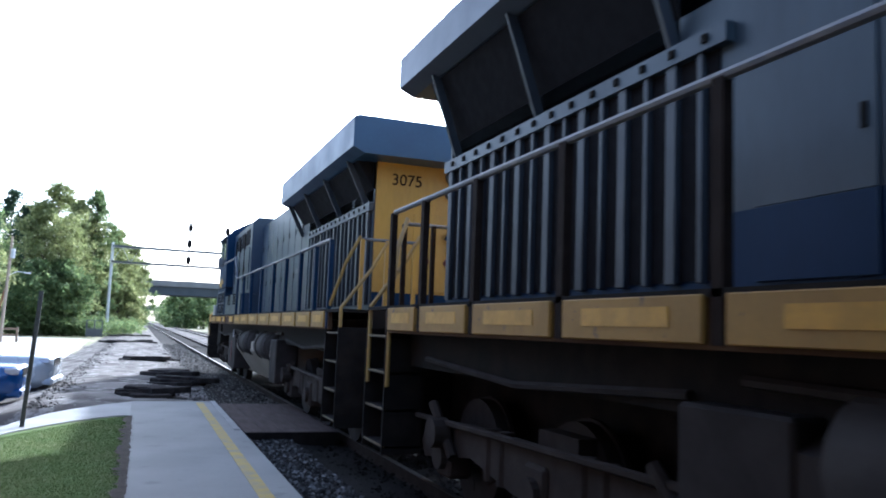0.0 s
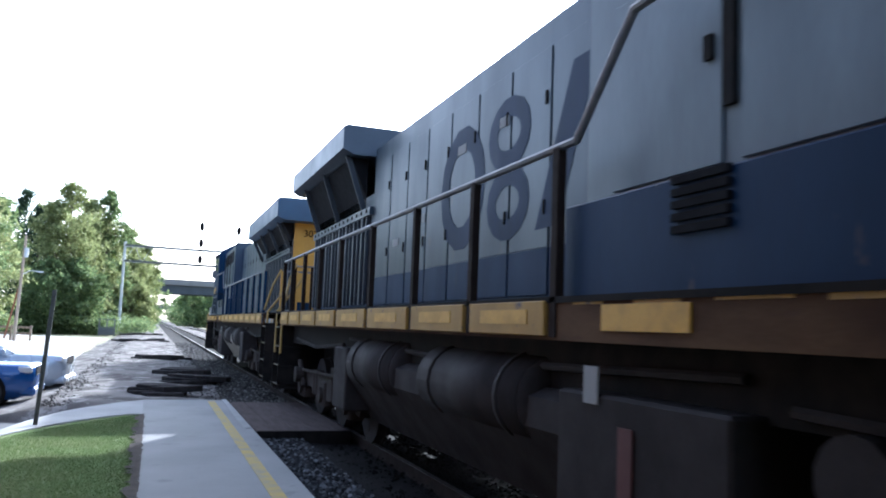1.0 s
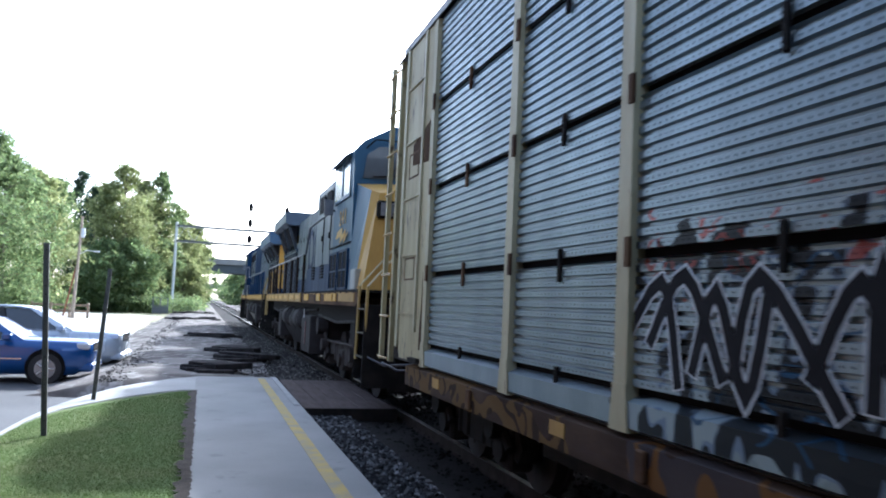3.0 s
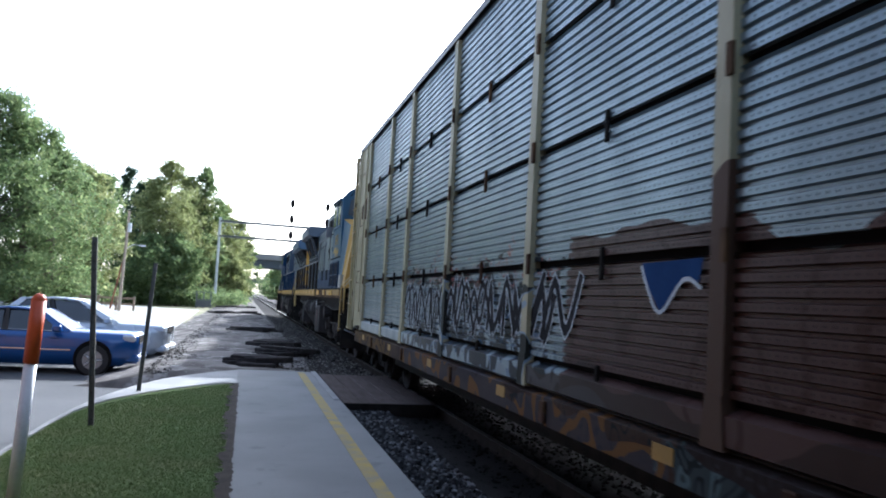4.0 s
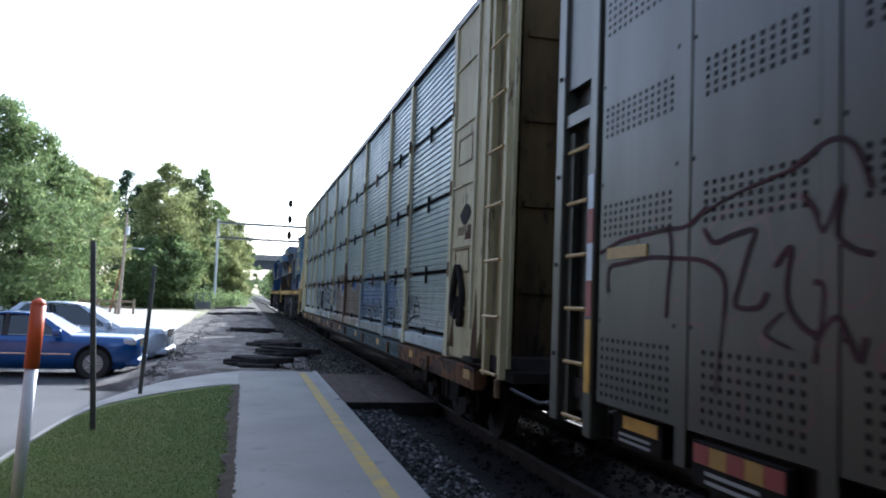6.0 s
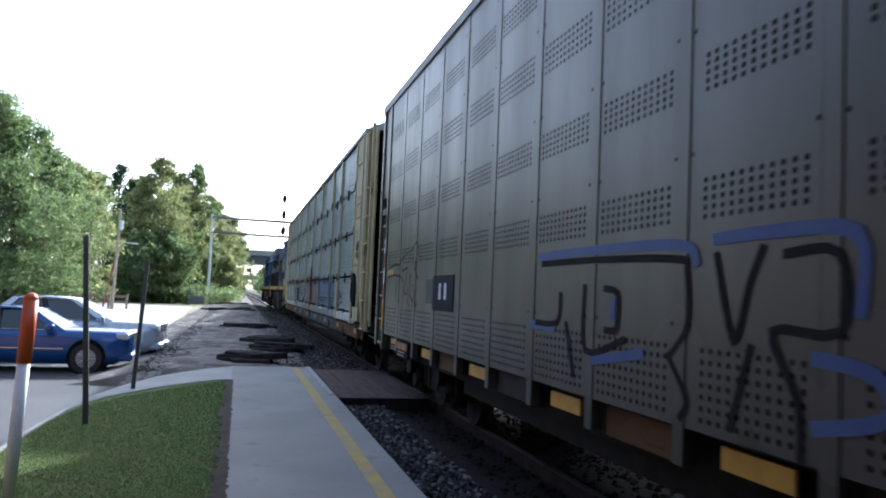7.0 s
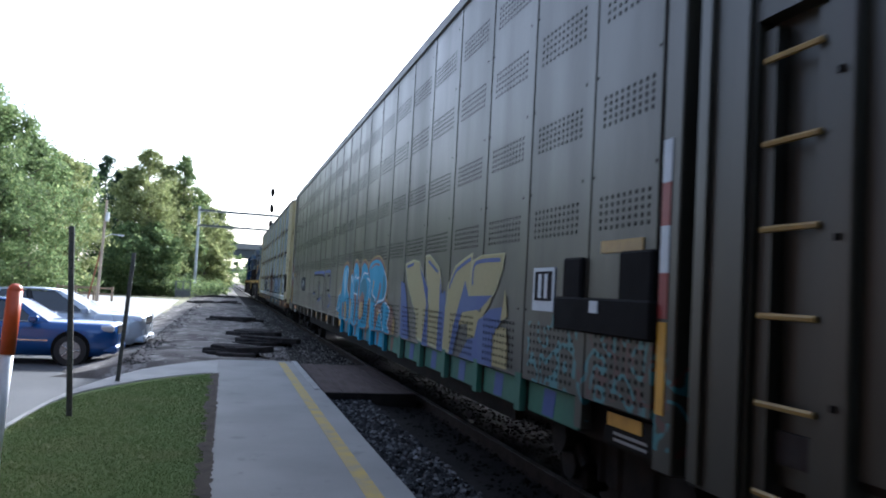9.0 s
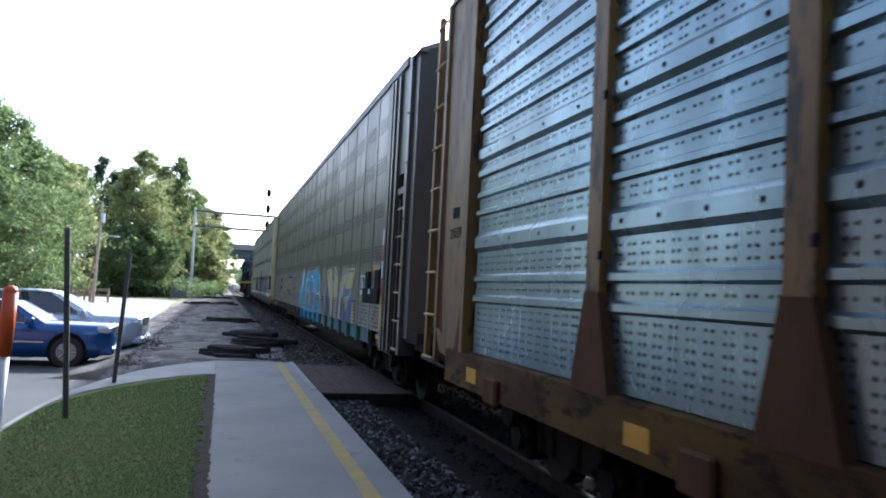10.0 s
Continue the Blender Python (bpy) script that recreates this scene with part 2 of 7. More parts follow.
# parking road beside the track
bm = prism([(-60, -20), (-1.9, -20), (-1.9, 8.8), (-1.5, 12), (-0.9, 15.2), (-1.6, 17.5), (-2.6, 21.8), (-60, 26)], "z", -0.6, -0.42)
tagged(part("road", bm, ASPHALT), "dark worn asphalt parking road beside the platform", "road", kind="structure")
bm = prism([(-60, 26), (-2.6, 21.8), (-3.0, 24), (-3.4, 45), (-4.2, 80), (-12, 84), (-30, 70), (-60, 60)], "z", -0.6, -0.424)
tagged(part("gravel_lot", bm, LOT), "pale sunlit gravel parking lot", "road", kind="structure")

# platform slab, kerb walk and lawn
platform = tagged(part("platform", prism([(-0.04, -14), (1.52, -14), (1.55, 16.85), (-0.04, 16.85)], "z", -0.5, 0.0), CONCRETE), "grey concrete station platform walk with a yellow edge line", "platform", kind="structure")
walk_line = [(-0.04, 16.82)] + WALK_OUT[3:] + GRASS_OUT[::-1]
tagged(part("kerb_walk", prism(walk_line, "z", -0.5, -0.004), KERB), "curved pale concrete kerb walk round the lawn", "pavement", kind="structure")
tagged(part("lawn", prism([(-0.04, -14), (-0.04, 14.42)] + GRASS_OUT, "z", -0.5, -0.02), GRASS_SOIL), "small mown grass lawn beside the platform", "lawn", kind="structure")
part("edge_line", boxes((1.15, 1.29, -14, 16.6, -0.01, 0.004)), LINE_YELLOW, platform, "worn yellow safety line")
part("edge_kerb", boxes((1.43, 1.535, 12.4, 16.8, -0.02, 0.02), bevel=0.01), KERB, platform, "pale raised kerb")

# ragged strip of bare soil between lawn and platform
random.seed(21)
bm = bmesh.new()
prev = None
y = -2.0
while y < 14.4:
    a, b = bm.verts.new((-0.05 - random.uniform(0.02, 0.13), y, 0.002)), bm.verts.new((-0.02 + random.uniform(0, 0.035), y, 0.006))
    if prev:
        bm.faces.new((prev[0], prev[1], b, a))
    prev = (a, b)
    y += random.uniform(0.03, 0.09)
tagged(part("soil_edge", bm, SOIL), "ragged strip of dark bare soil along the platform", "soil", kind="structure")

# rails and sleepers
rails = base("railway_track", TRACK_X, 0, RAIL_TOP, "rusty steel railway track on dark timber sleepers", "track", kind="structure")
other = base("railway_track", TRACK_X + 4.4, 0, RAIL_TOP, "rusty steel railway track on dark timber sleepers", "track", kind="structure")
RAIL_SHAPE = [(-0.07, -0.17), (0.07, -0.17), (0.07, -0.155), (0.015, -0.13), (0.015, -0.04), (0.036, -0.03), (0.036, -0.004), (-0.036, -0.004), (-0.036, -0.03), (-0.015, -0.04), (-0.015, -0.13), (-0.07, -0.155)]
for track in (rails, other):
    for side in (-0.755, 0.755):
        part("rail", prism([(x + side, z) for x, z in RAIL_SHAPE], "y", -40, 800), RAIL_STEEL, track)
        part("rail_head", boxes((side - 0.034, side + 0.034, -40, 800, -0.004, 0.0)), RAIL_HEAD, track, "polished rail head")
tie_mesh = None
for track, first, last in ((rails, -6, 120), (other, 10, 110)):
    y = first
    while y < last:
        if tie_mesh is None:
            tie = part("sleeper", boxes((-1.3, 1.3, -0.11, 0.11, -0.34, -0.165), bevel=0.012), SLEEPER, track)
            tie_mesh = tie.data
        else:
            tie = new("sleeper", tie_mesh)
            tie.parent = track
        tie.location = (0, y, 0)
        y += 0.55 if y < 50 else 1.1

# plain unseen building behind the camera, added to shade the platform's near end
station = base("unseen_building", -9.0, -12, -0.45, "plain brown brick building, unseen, added to block sky light", "building", kind="structure")
BRICK = material("brown_brick", (0.16, 0.09, 0.065), 0.85, second=(0.11, 0.065, 0.05), scale=2, grain=14, bump=0.3)
part("wall", boxes((-6, 4.2, -10, 24, 0, 5.2)), BRICK, station)
# roof out of view, added to keep sky light off the near train
part("shading_canopy", boxes((4.2, 10.4, -10, 15.0, 3.75, 3.95)), BRICK, station)
# wall hidden by the train, added to cut far-side light beneath it
tagged(part("light_blocking_wall", boxes((12.2, 12.5, -60, 110, -0.6, 3.2)), CONCRETE), "plain concrete wall added beyond the tracks to block light", "wall", kind="structure")
part("roof", prism([(-6.8, 5.2), (5.0, 5.2), (-0.9, 9.2)], "y", -11, 24.8), material("roof_shingle", (0.07, 0.065, 0.06), 0.9, second=(0.05, 0.047, 0.045), scale=3, grain=30, bump=0.3), station)

# ---- train ----
SPEED, GAIN = 8.0695, 0.0093
MOVES, WHEELS = [], []


def gone(t):
    return SPEED * t + GAIN * t * t / 2


def vehicle(name, u, label, category, turn=0.0):
    ob = base(name, TRACK_X, u, 0, label, category, turn=turn)
    MOVES.append((ob, u, turn))
    return ob


def lettering(name, text, size, parent, mat, m, depth=0.004, spread=1.0):
    cu = bpy.data.curves.new(name, "FONT")
    cu.body, cu.size, cu.extrude, cu.align_x, cu.space_character = text, size, depth, "CENTER", spread
    tmp = bpy.data.objects.new(name, cu)
    scene.collection.objects.link(tmp)
    me = bpy.data.meshes.new_from_object(tmp.evaluated_get(bpy.context.evaluated_depsgraph_get()))
    bpy.data.objects.remove(tmp)
    me.materials.clear()
    me.materials.append(mat)
    ob = new(name, me)
    ob.parent, ob.matrix_basis = parent, m
    return ob


ON_NEAR = Matrix(((0, 0, -1, 0), (-1, 0, 0, 0), (0, 1, 0, 0), (0, 0, 0, 1)))   # letters on a side that faces -x


def wheelset(truck, y, r, turning):
    bm = bmesh.new()
    for s in (-1, 1):
        rod(bm, (s * 0.69, 0, 0), (s * 0.82, 0, 0), r, 24)
        rod(bm, (s * 0.66, 0, 0), (s * 0.70, 0, 0), r + 0.025, 24)
        rod(bm, (s * 0.8, 0, 0), (s * 0.86, 0, 0), r * 0.35, 12)
        for k in range(5):
            a = k * math.tau / 5
            rod(bm, (s * 0.80, math.cos(a) * r * 0.6, math.sin(a) * r * 0.6), (s * 0.825, math.cos(a) * r * 0.6, math.sin(a) * r * 0.6), r * 0.13, 8)
    rod(bm, (-1.0, 0, 0), (1.0, 0, 0), 0.085, 12)
    ob = part("wheelset", bm, TANK_GREY, truck)
    ob.location = (0, y, RAIL_TOP + r)
    WHEELS.append((ob, y, r, turning))
    return ob


def truck_frame(parent, y, axles, r, half, turning):
    """A bogie: two side frames with pedestals, bolster, springs, dampers, and its wheelsets."""
    bm = bmesh.new()
    top = RAIL_TOP + r + 0.32
    for s in (-1, 1):
        x0, x1 = (s * 0.98, s * 1.14) if s > 0 else (-1.14, -0.98)
        ends = [(-half, top - 0.28), (-half + 0.15, top - 0.05), (-half * 0.55, top), (half * 0.55, top), (half - 0.15, top - 0.05), (half, top - 0.28),
                (half - 0.1, top - 0.42), (half * 0.5, top - 0.26), (0.4, top - 0.4), (-0.4, top - 0.4), (-half * 0.5, top - 0.26), (-half + 0.1, top - 0.42)]
        prism([(y + a, z) for a, z in ends], "x", x0, x1, bm)
        for a in axles:
            box(bm, s * 1.06 - 0.12, s * 1.06 + 0.12, y + a - 0.17, y + a + 0.17, RAIL_TOP + r - 0.2, RAIL_TOP + r + 0.22, bevel=0.03)
            rod(bm, (s * 1.12, y + a, RAIL_TOP + r), (s * 1.24, y + a, RAIL_TOP + r), 0.13, 12)
        for a in (-half * 0.3, half * 0.3):
            for k in (-0.13, 0.13):
                rod(bm, (s * 1.1, y + a + k, top - 0.38), (s * 1.1, y + a + k, top + 0.05), 0.07, 10)
        for a in (-half * 0.7, half * 0.7):
            rod(bm, (s * 1.2, y + a - 0.25, top - 0.3), (s * 1.2, y + a + 0.3, top + 0.14), 0.05, 8)
            rod(bm, (s * 1.18, y + a, top - 0.1), (s * 1.34, y + a, top - 0.1), 0.14, 12)
        rod(bm, (s * 1.2, y - half, top + 0.08), (s * 1.2, y + half, top - 0.02), 0.03, 6)
    box(bm, -0.98, 0.98, y - 0.3, y + 0.3, top - 0.35, top + 0.12)
    ob = part("bogie", bm, BOGIE_DUST if len(axles) > 2 else DIRT_BLACK, parent, "dusty dark cast bogie frame")
    for a in axles:
        wheelset(ob, y + a, r, turning)
    return ob


def coupler(parent, y, way):
    bm = boxes((-0.1, 0.1, min(y, y + way * 0.75), max(y, y + way * 0.75), 0.66, 0.86), bevel=0.02)
    box(bm, -0.17, 0.17, *sorted((y + way * 0.55, y + way * 0.85)), 0.6, 0.92, bevel=0.04)
    part("coupler", bm, DIRT_BLACK, parent, "dark cast coupler")
    hose = pipe([(-0.45, y, 0.72), (-0.42, y + way * 0.25, 0.5), (-0.3, y + way * 0.5, 0.36), (-0.2, y + way * 0.7, 0.4)], 0.028, 8)
    part("brake_hose", hose, DIRT_BLACK, parent, "black rubber brake hose")
    part("uncoupling_lever", pipe([(-1.45, y + way * 0.06, 0.78), (-1.2, y + way * 0.16, 0.66), (-0.5, y + way * 0.16, 0.7), (-0.1, y + way * 0.3, 0.82)], 0.016, 6), PIPE_STEEL, parent, "bent steel uncoupling lever")


def span(s, a, b):
    """x range of something that lies between the distances a and b from the centre line, on side s."""
    return (s * b, s * a) if s < 0 else (a, b)


def locomotive(u, label, hood_mat, low_mat, end_mat, cab_mat, nose_mat, wing_mat, wing_near, split, turn, tank_mat, numbers, wing_low, wing_high):
    v = vehicle("locomotive", u, label, "locomotive", turn)
    way = -1 if turn else 1
    # frame, deck and fuel tank
    part("underframe", boxes((-1.25, 1.25, -10.8, 8.2, 1.22, 1.6), (-0.45, 0.45, -11.4, 8.9, 0.6, 1.3)), DIRT_BLACK, v, "black steel underframe")
    part("deck", boxes((-1.53, 1.53, -11.3, 8.75, 1.8, 1.84), (-1.15, 1.15, -12.0, -11.3, 1.8, 1.84)), DIRT_BLACK, v, "dark chequer-plate walkway")
    post_y = [8.0, 7.0, 5.75, 4.35, 2.9, 1.2, -0.5, -2.05, -3.5]
    for s in (-1, 1):
        for a, b in zip(post_y, post_y[1:]):
            part("sill_panel", boxes((*span(s, 1.5, 1.55), b + 0.08, a - 0.08, 1.585, 1.815), bevel=0.006), SILL_YELLOW, v, "dirty yellow side sill panel")
            w = min(0.42, (a - b) * 0.28)
            part("reflector", boxes((*span(s, 1.551, 1.556), (a + b) / 2 - w, (a + b) / 2 + w, 1.66, 1.76)), BRIGHT_YELLOW, v, "yellow reflector strip")
        part("side_sill", boxes((*span(s, 1.46, 1.515), -11.28, 8.1, 1.56, 1.82)), RUST_SILL, v, "rust-stained side sill")
        for y0, y1 in ((-4.9, -4.1), (-6.9, -6.35), (-8.6, -7.6), (-9.1, -8.75), (-11.0, -9.4)):
            part("reflector", boxes((*span(s, 1.515, 1.53), y0, y1, 1.63, 1.78)), BRIGHT_YELLOW if y1 - y0 < 1.2 else SILL_YELLOW, v, "yellow paint patch on the sill")
        # broken yellow paint along the sill's upper edge below the cab
        for k in range(11):
            y0 = -3.75 - k * 0.66
            part("paint_remnant", boxes((*span(s, 1.515, 1.519), y0 - 0.34 - 0.07 * (k % 3), y0, 1.785 - 0.012 * (k % 2), 1.818)), SILL_YELLOW, v, "worn yellow paint remnant")
    tank = prism([(-1.42, 0.95), (-1.42, 1.16), (-1.3, 1.22), (1.3, 1.22), (1.42, 1.16), (1.42, 0.95), (0.95, 0.3), (-0.95, 0.3)], "y", -5.1, 3.2)
    part("fuel_tank", tank, tank_mat, v, "dusty dark steel fuel tank")
    for s in (-1, 1):
        part("tank_box", boxes((*span(s, 1.0, 1.47), -5.12, -3.5, 0.36, 1.26), bevel=0.02), TANK_GREY, v)
        part("tank_end", boxes((*span(s, 1.0, 1.44), 2.55, 3.3, 0.45, 1.3), bevel=0.02), TANK_GREY, v)
        for y0, y1 in ((0.35, 2.35), (-2.9, -0.65)):
            bm = rod(bmesh.new(), (s * 1.16, y0, 1.12), (s * 1.16, y1, 1.12), 0.33, 20)
            for ye in (y0, y1):
                bmesh.ops.create_uvsphere(bm, u_segments=20, v_segments=8, radius=0.325, matrix=Matrix.Translation((s * 1.16, ye, 1.12)) @ Matrix.Diagonal((1, 0.35, 1, 1)))
            for yb in (y0 + 0.35, y1 - 0.35):
                rod(bm, (s * 1.16, yb - 0.03, 1.12), (s * 1.16, yb + 0.03, 1.12), 0.345, 20)
            part("air_reservoir", bm, TANK_GREY, v, "dusty grey cylindrical air reservoir", smooth="round")
        part("notice_plate", boxes((*span(s, 1.475, 1.485), -4.0, -3.84, 1.2, 1.42)), KERB, v, "small pale notice plate")
        part("fuel_gauge", boxes((*span(s, 1.475, 1.485), -4.36, -4.22, 0.55, 1.1)), material("gauge_red", (0.07, 0.012, 0.012), 0.6), v, "red fuel gauge strip")
        for y0, y1, z in ((3.4, 7.4, 1.32), (-10.6, -5.3, 1.3), (3.0, -5.0, 1.42)):
            part("brake_pipe", pipe([(s * 1.28, y0, z), (s * 1.3, (y0 + y1) / 2, z - 0.1), (s * 1.28, y1, z)], 0.03, 6), TANK_GREY, v)
        part("sand_box", prism([(-10.7, 0.75), (-9.6, 0.95), (-9.6, 1.55), (-10.7, 1.55)], "x", *span(s, 0.9, 1.3)), DIRT_BLACK, v)
        part("traction_cover", rod(bmesh.new(), (s * 1.15, -5.7, 1.06), (s * 1.38, -5.7, 1.06), 0.2, 14), TANK_GREY, v)
    for y in (5.3, -8.0):
        truck_frame(v, y, (-1.85, 0, 1.85), 0.53, 2.55, way)

    # engine hood: radiator part, long hood, auxiliary part
    part("hood_lower", boxes((-0.9, 0.9, -3.6, 7.95, 1.84, split)), low_mat, v)
    part("radiator_hood", boxes((-0.9, 0.9, 3.5, 7.95, split, 3.62)), hood_mat, v)
    part("engine_hood", prism([(-0.9, split), (-0.9, 4.3), (-0.72, 4.46), (0.72, 4.46), (0.9, 4.3), (0.9, split)], "y", -3.6, 3.5), hood_mat, v)
    for s in (-1, 1):
        door_y = [3.35, 2.55, 1.75, 0.95, 0.15, -0.65, -1.45, -2.25, -3.05]
        for a, b in zip(door_y, door_y[1:]):
            bm = boxes((*span(s, 0.9, 0.918), b + 0.02, a - 0.02, split, 4.05, 0), (*span(s, 0.9, 0.918), b + 0.02, a - 0.02, 1.92, split, 1), bevel=0.004)
            d = part("hood_door", bm, (hood_mat, low_mat), v)
            for z in (2.6, 3.55):
                part("latch", boxes((*span(s, 0.918, 0.932), b + 0.07, b + 0.1, z, z + 0.12)), DIRT_BLACK, d, "black door latch")
        for y, z, w, mt in ((2.2, 2.75, 0.14, KERB), (1.1, 2.95, 0.12, KERB), (-0.2, 3.55, 0.12, KERB), (-1.3, 3.6, 0.1, KERB)):
            part("notice_plate", boxes((*span(s, 0.92, 0.925), y - w, y + w, z - 0.05, z + 0.05)), mt, v, "small white notice plate")
        # shutters of the radiator compartment
        part("shutter_panel", boxes((*span(s, 0.9, 0.912), 3.62, 7.85, 1.95, 3.3)), GRILLE_DARK, v, "black open shutter panel")
        gy = 7.85
        k = 0
        while gy > 3.6:
            wide = 0.1 if k % 2 == 0 else 0.05
            part("shutter_post", boxes((*span(s, 0.905, 0.955), gy - wide, gy, 1.93, 3.32), bevel=0.006), SHUTTER_GREY, v)
            gy -= 0.3 if k % 2 == 0 else 0.24
            k += 1
        part("shutter_rail", boxes((*span(s, 0.905, 0.97), 3.5, 7.95, 3.3, 3.42)), hood_mat, v)
        for k in range(14):
            part("bolt", boxes((*span(s, 0.97, 0.985), 3.65 + k * 0.31, 3.7 + k * 0.31, 3.34, 3.39)), DIRT_BLACK, v)
        # radiator intake under the wing
        part("intake_screen", prism([(s * 0.9, 3.45), (s * 0.9, 3.62), (s * 1.18, wing_low - 0.06), (s * 0.9, wing_low - 0.06)], "y", wing_near + 0.25, 7.9), GRILLE_DARK, v, "dark sloping radiator intake screen")
        ny = int((7.9 - wing_near) / 1.7)
        for k in range(ny + 1):
            yy = wing_near + 0.25 + (7.62 - wing_near - 0.25) * k / ny
            part("wing_strut", prism([(s * 0.88, 3.42), (s * 0.97, 3.42), (s * 1.27, wing_low - 0.06), (s * 1.18, wing_low - 0.06)], "y", yy, yy + 0.04), SHUTTER_GREY, v)
    part("radiator_wing", prism([(-1.37, wing_low), (-1.37, wing_high), (-1.3, wing_high + 0.03), (1.3, wing_high + 0.03), (1.37, wing_high), (1.37, wing_low), (1.2, wing_low - 0.08), (-1.2, wing_low - 0.08)], "y", wing_near, 8.45), wing_mat, v, "wide flared radiator roof wing")
    fan = bmesh.new()
    for y in (wing_near + 1.2, 7.0):
        rod(fan, (0, y, wing_high + 0.03), (0, y, wing_high + 0.08), 0.75, 24)
    part("radiator_fan", fan, GRILLE_DARK, v)
    part("exhaust_stack", boxes((-0.45, 0.45, -0.4, 0.6, 4.36, 4.52), bevel=0.03), DIRT_BLACK, v, "sooty exhaust stack")
    part("air_horn", pipe([(-0.25, 1.9, 4.36), (-0.25, 1.9, 4.5), (-0.25, 2.3, 4.52)], 0.05), DIRT_BLACK, v)
    # rear end of the hood
    part("rear_end", boxes((-0.88, 0.88, 7.95, 7.985, 2.12, wing_low - 0.08)), end_mat, v, "yellow hood end")
    part("rear_end_lower", boxes((-0.88, 0.88, 7.95, 7.98, 1.84, 2.12)), LOCO_BLUE, v)
    for z in (3.95, 3.7):
        lamp_bm = rod(bmesh.new(), (-0.3, 7.98, z - 0.05), (-0.3, 8.06, z - 0.05), 0.12, 16)
        part("tail_light", lamp_bm, PIPE_STEEL, v, "round end light")
    for x in (-0.25, 0.1):
        part("red_marker", rod(bmesh.new(), (x, 7.98, 2.6), (x, 8.03, 2.6), 0.06, 12), material("marker_red", (0.12, 0.015, 0.015), 0.4), v)
    part("end_door", boxes((-0.3, 0.3, 7.985, 8.0, 2.15, 3.3), bevel=0.008), end_mat, v)
    part("hose_bracket", pipe([(-0.75, 8.0, 2.9), (-0.6, 8.1, 3.0), (-0.35, 8.1, 2.92), (-0.2, 8.05, 3.0)], 0.06), LOCO_BLUE, v)

    aux_mat = AUX_GREY if hood_mat == LOCO_GREY else hood_mat
    # auxiliary cab, equipment boxes and operator's cab
    part("auxiliary_cab", prism([(-1.2, 2.42), (-1.2, 4.42), (-1.05, 4.55), (1.05, 4.55), (1.2, 4.42), (1.2, 2.42)], "y", -7.7, -3.35), aux_mat, v)
    part("equipment_box", boxes((-1.42, 1.42, -10.0, -3.45, 1.84, 2.44), bevel=0.01), low_mat, v)
    for s in (-1, 1):
        for y0, y1, z0, z1 in ((-4.75, -3.7, 2.52, 3.75), (-5.9, -4.9, 2.52, 3.75), (-6.95, -6.0, 2.52, 3.75)):
            d = part("cabinet_door", boxes((*span(s, 1.2, 1.222), y0, y1, z0, z1), bevel=0.006), aux_mat, v)
            part("latch", boxes((*span(s, 1.222, 1.25), y0 + 0.06, y0 + 0.12, 3.1, 3.24)), DIRT_BLACK, d, "black door latch")
            part("seam_strip", boxes((*span(s, 1.2, 1.235), y0 - 0.1, y0 - 0.02, 2.82, 4.2)), DIRT_BLACK, v)
        for y0, y1 in ((-4.7, -3.8), (-5.75, -4.95), (-6.8, -6.0)):
            part("roof_grille", boxes((*span(s, 1.2, 1.212), y0, y1, 3.84, 4.27)), GRILLE_DARK, v, "black roof-edge air grille")
        for y in (-4.85, -6.3):
            for k in range(5):
                part("louver", prism([(y - 0.22, 2.14 + k * 0.065), (y + 0.22, 2.14 + k * 0.065), (y + 0.22, 2.18 + k * 0.065), (y - 0.22, 2.18 + k * 0.065)], "x", *span(s, 1.42, 1.45)), GRILLE_DARK, v)
        for y0, y1 in ((-8.5, -7.62), (-9.68, -8.75)):
            g = part("dark_grille", boxes((*span(s, 1.42, 1.45), y0, y1, 1.9, 2.58)), GRILLE_DARK, v, "dark rusty air intake grille")
            part("grille_frame", boxes((*span(s, 1.42, 1.465), y0 - 0.05, y0, 1.88, 2.62), (*span(s, 1.42, 1.465), y1, y1 + 0.05, 1.88, 2.62), (*span(s, 1.42, 1.465), y0, y1, 2.58, 2.62), (*span(s, 1.42, 1.465), y0, y1, 1.86, 1.9),
                                       (*span(s, 1.45, 1.46), (y0 + y1) / 2 - 0.02, (y0 + y1) / 2 + 0.02, 1.9, 2.58), (*span(s, 1.45, 1.46), y0, y1, 2.22, 2.25)), low_mat, g)
        part("drip_rail", boxes((*span(s, 1.2, 1.455), -9.9, -7.5, 2.72, 2.745)), DIRT_BLACK, v)
    body = prism([(-1.42, 2.42), (-1.45, 4.42), (-1.28, 4.62), (-0.72, 4.93), (0.72, 4.93), (1.28, 4.62), (1.45, 4.42), (1.42, 2.42)], "y", -9.95, -7.7)
    part("cab", body, cab_mat, v, "blue operator's cab")
    part("cab_front_lower", prism([(-11.2, 1.84), (-10.0, 1.84), (-10.0, 3.9), (-10.45, 3.75)], "x", -0.6, 0.6), cab_mat, v)
    for s in (-1, 1):
        for y0, y1 in ((-8.78, -7.95), (-9.62, -8.9)):
            part("side_window", boxes((*span(s, 1.43, 1.462), y0, y1, 3.66, 4.34)), GLASS, v, "tinted cab side window")
        part("window_frame", boxes((*span(s, 1.43, 1.475), -9.7, -7.88, 3.6, 3.66), (*span(s, 1.43, 1.475), -9.7, -7.88, 4.34, 4.4), (*span(s, 1.43, 1.475), -8.9, -8.78, 3.66, 4.34)), cab_mat, v)
        part("sun_visor", prism([(s * 1.45, 4.4), (s * 1.58, 4.34), (s * 1.58, 4.36), (s * 1.45, 4.44)], "y", -9.7, -7.8), cab_mat, v)
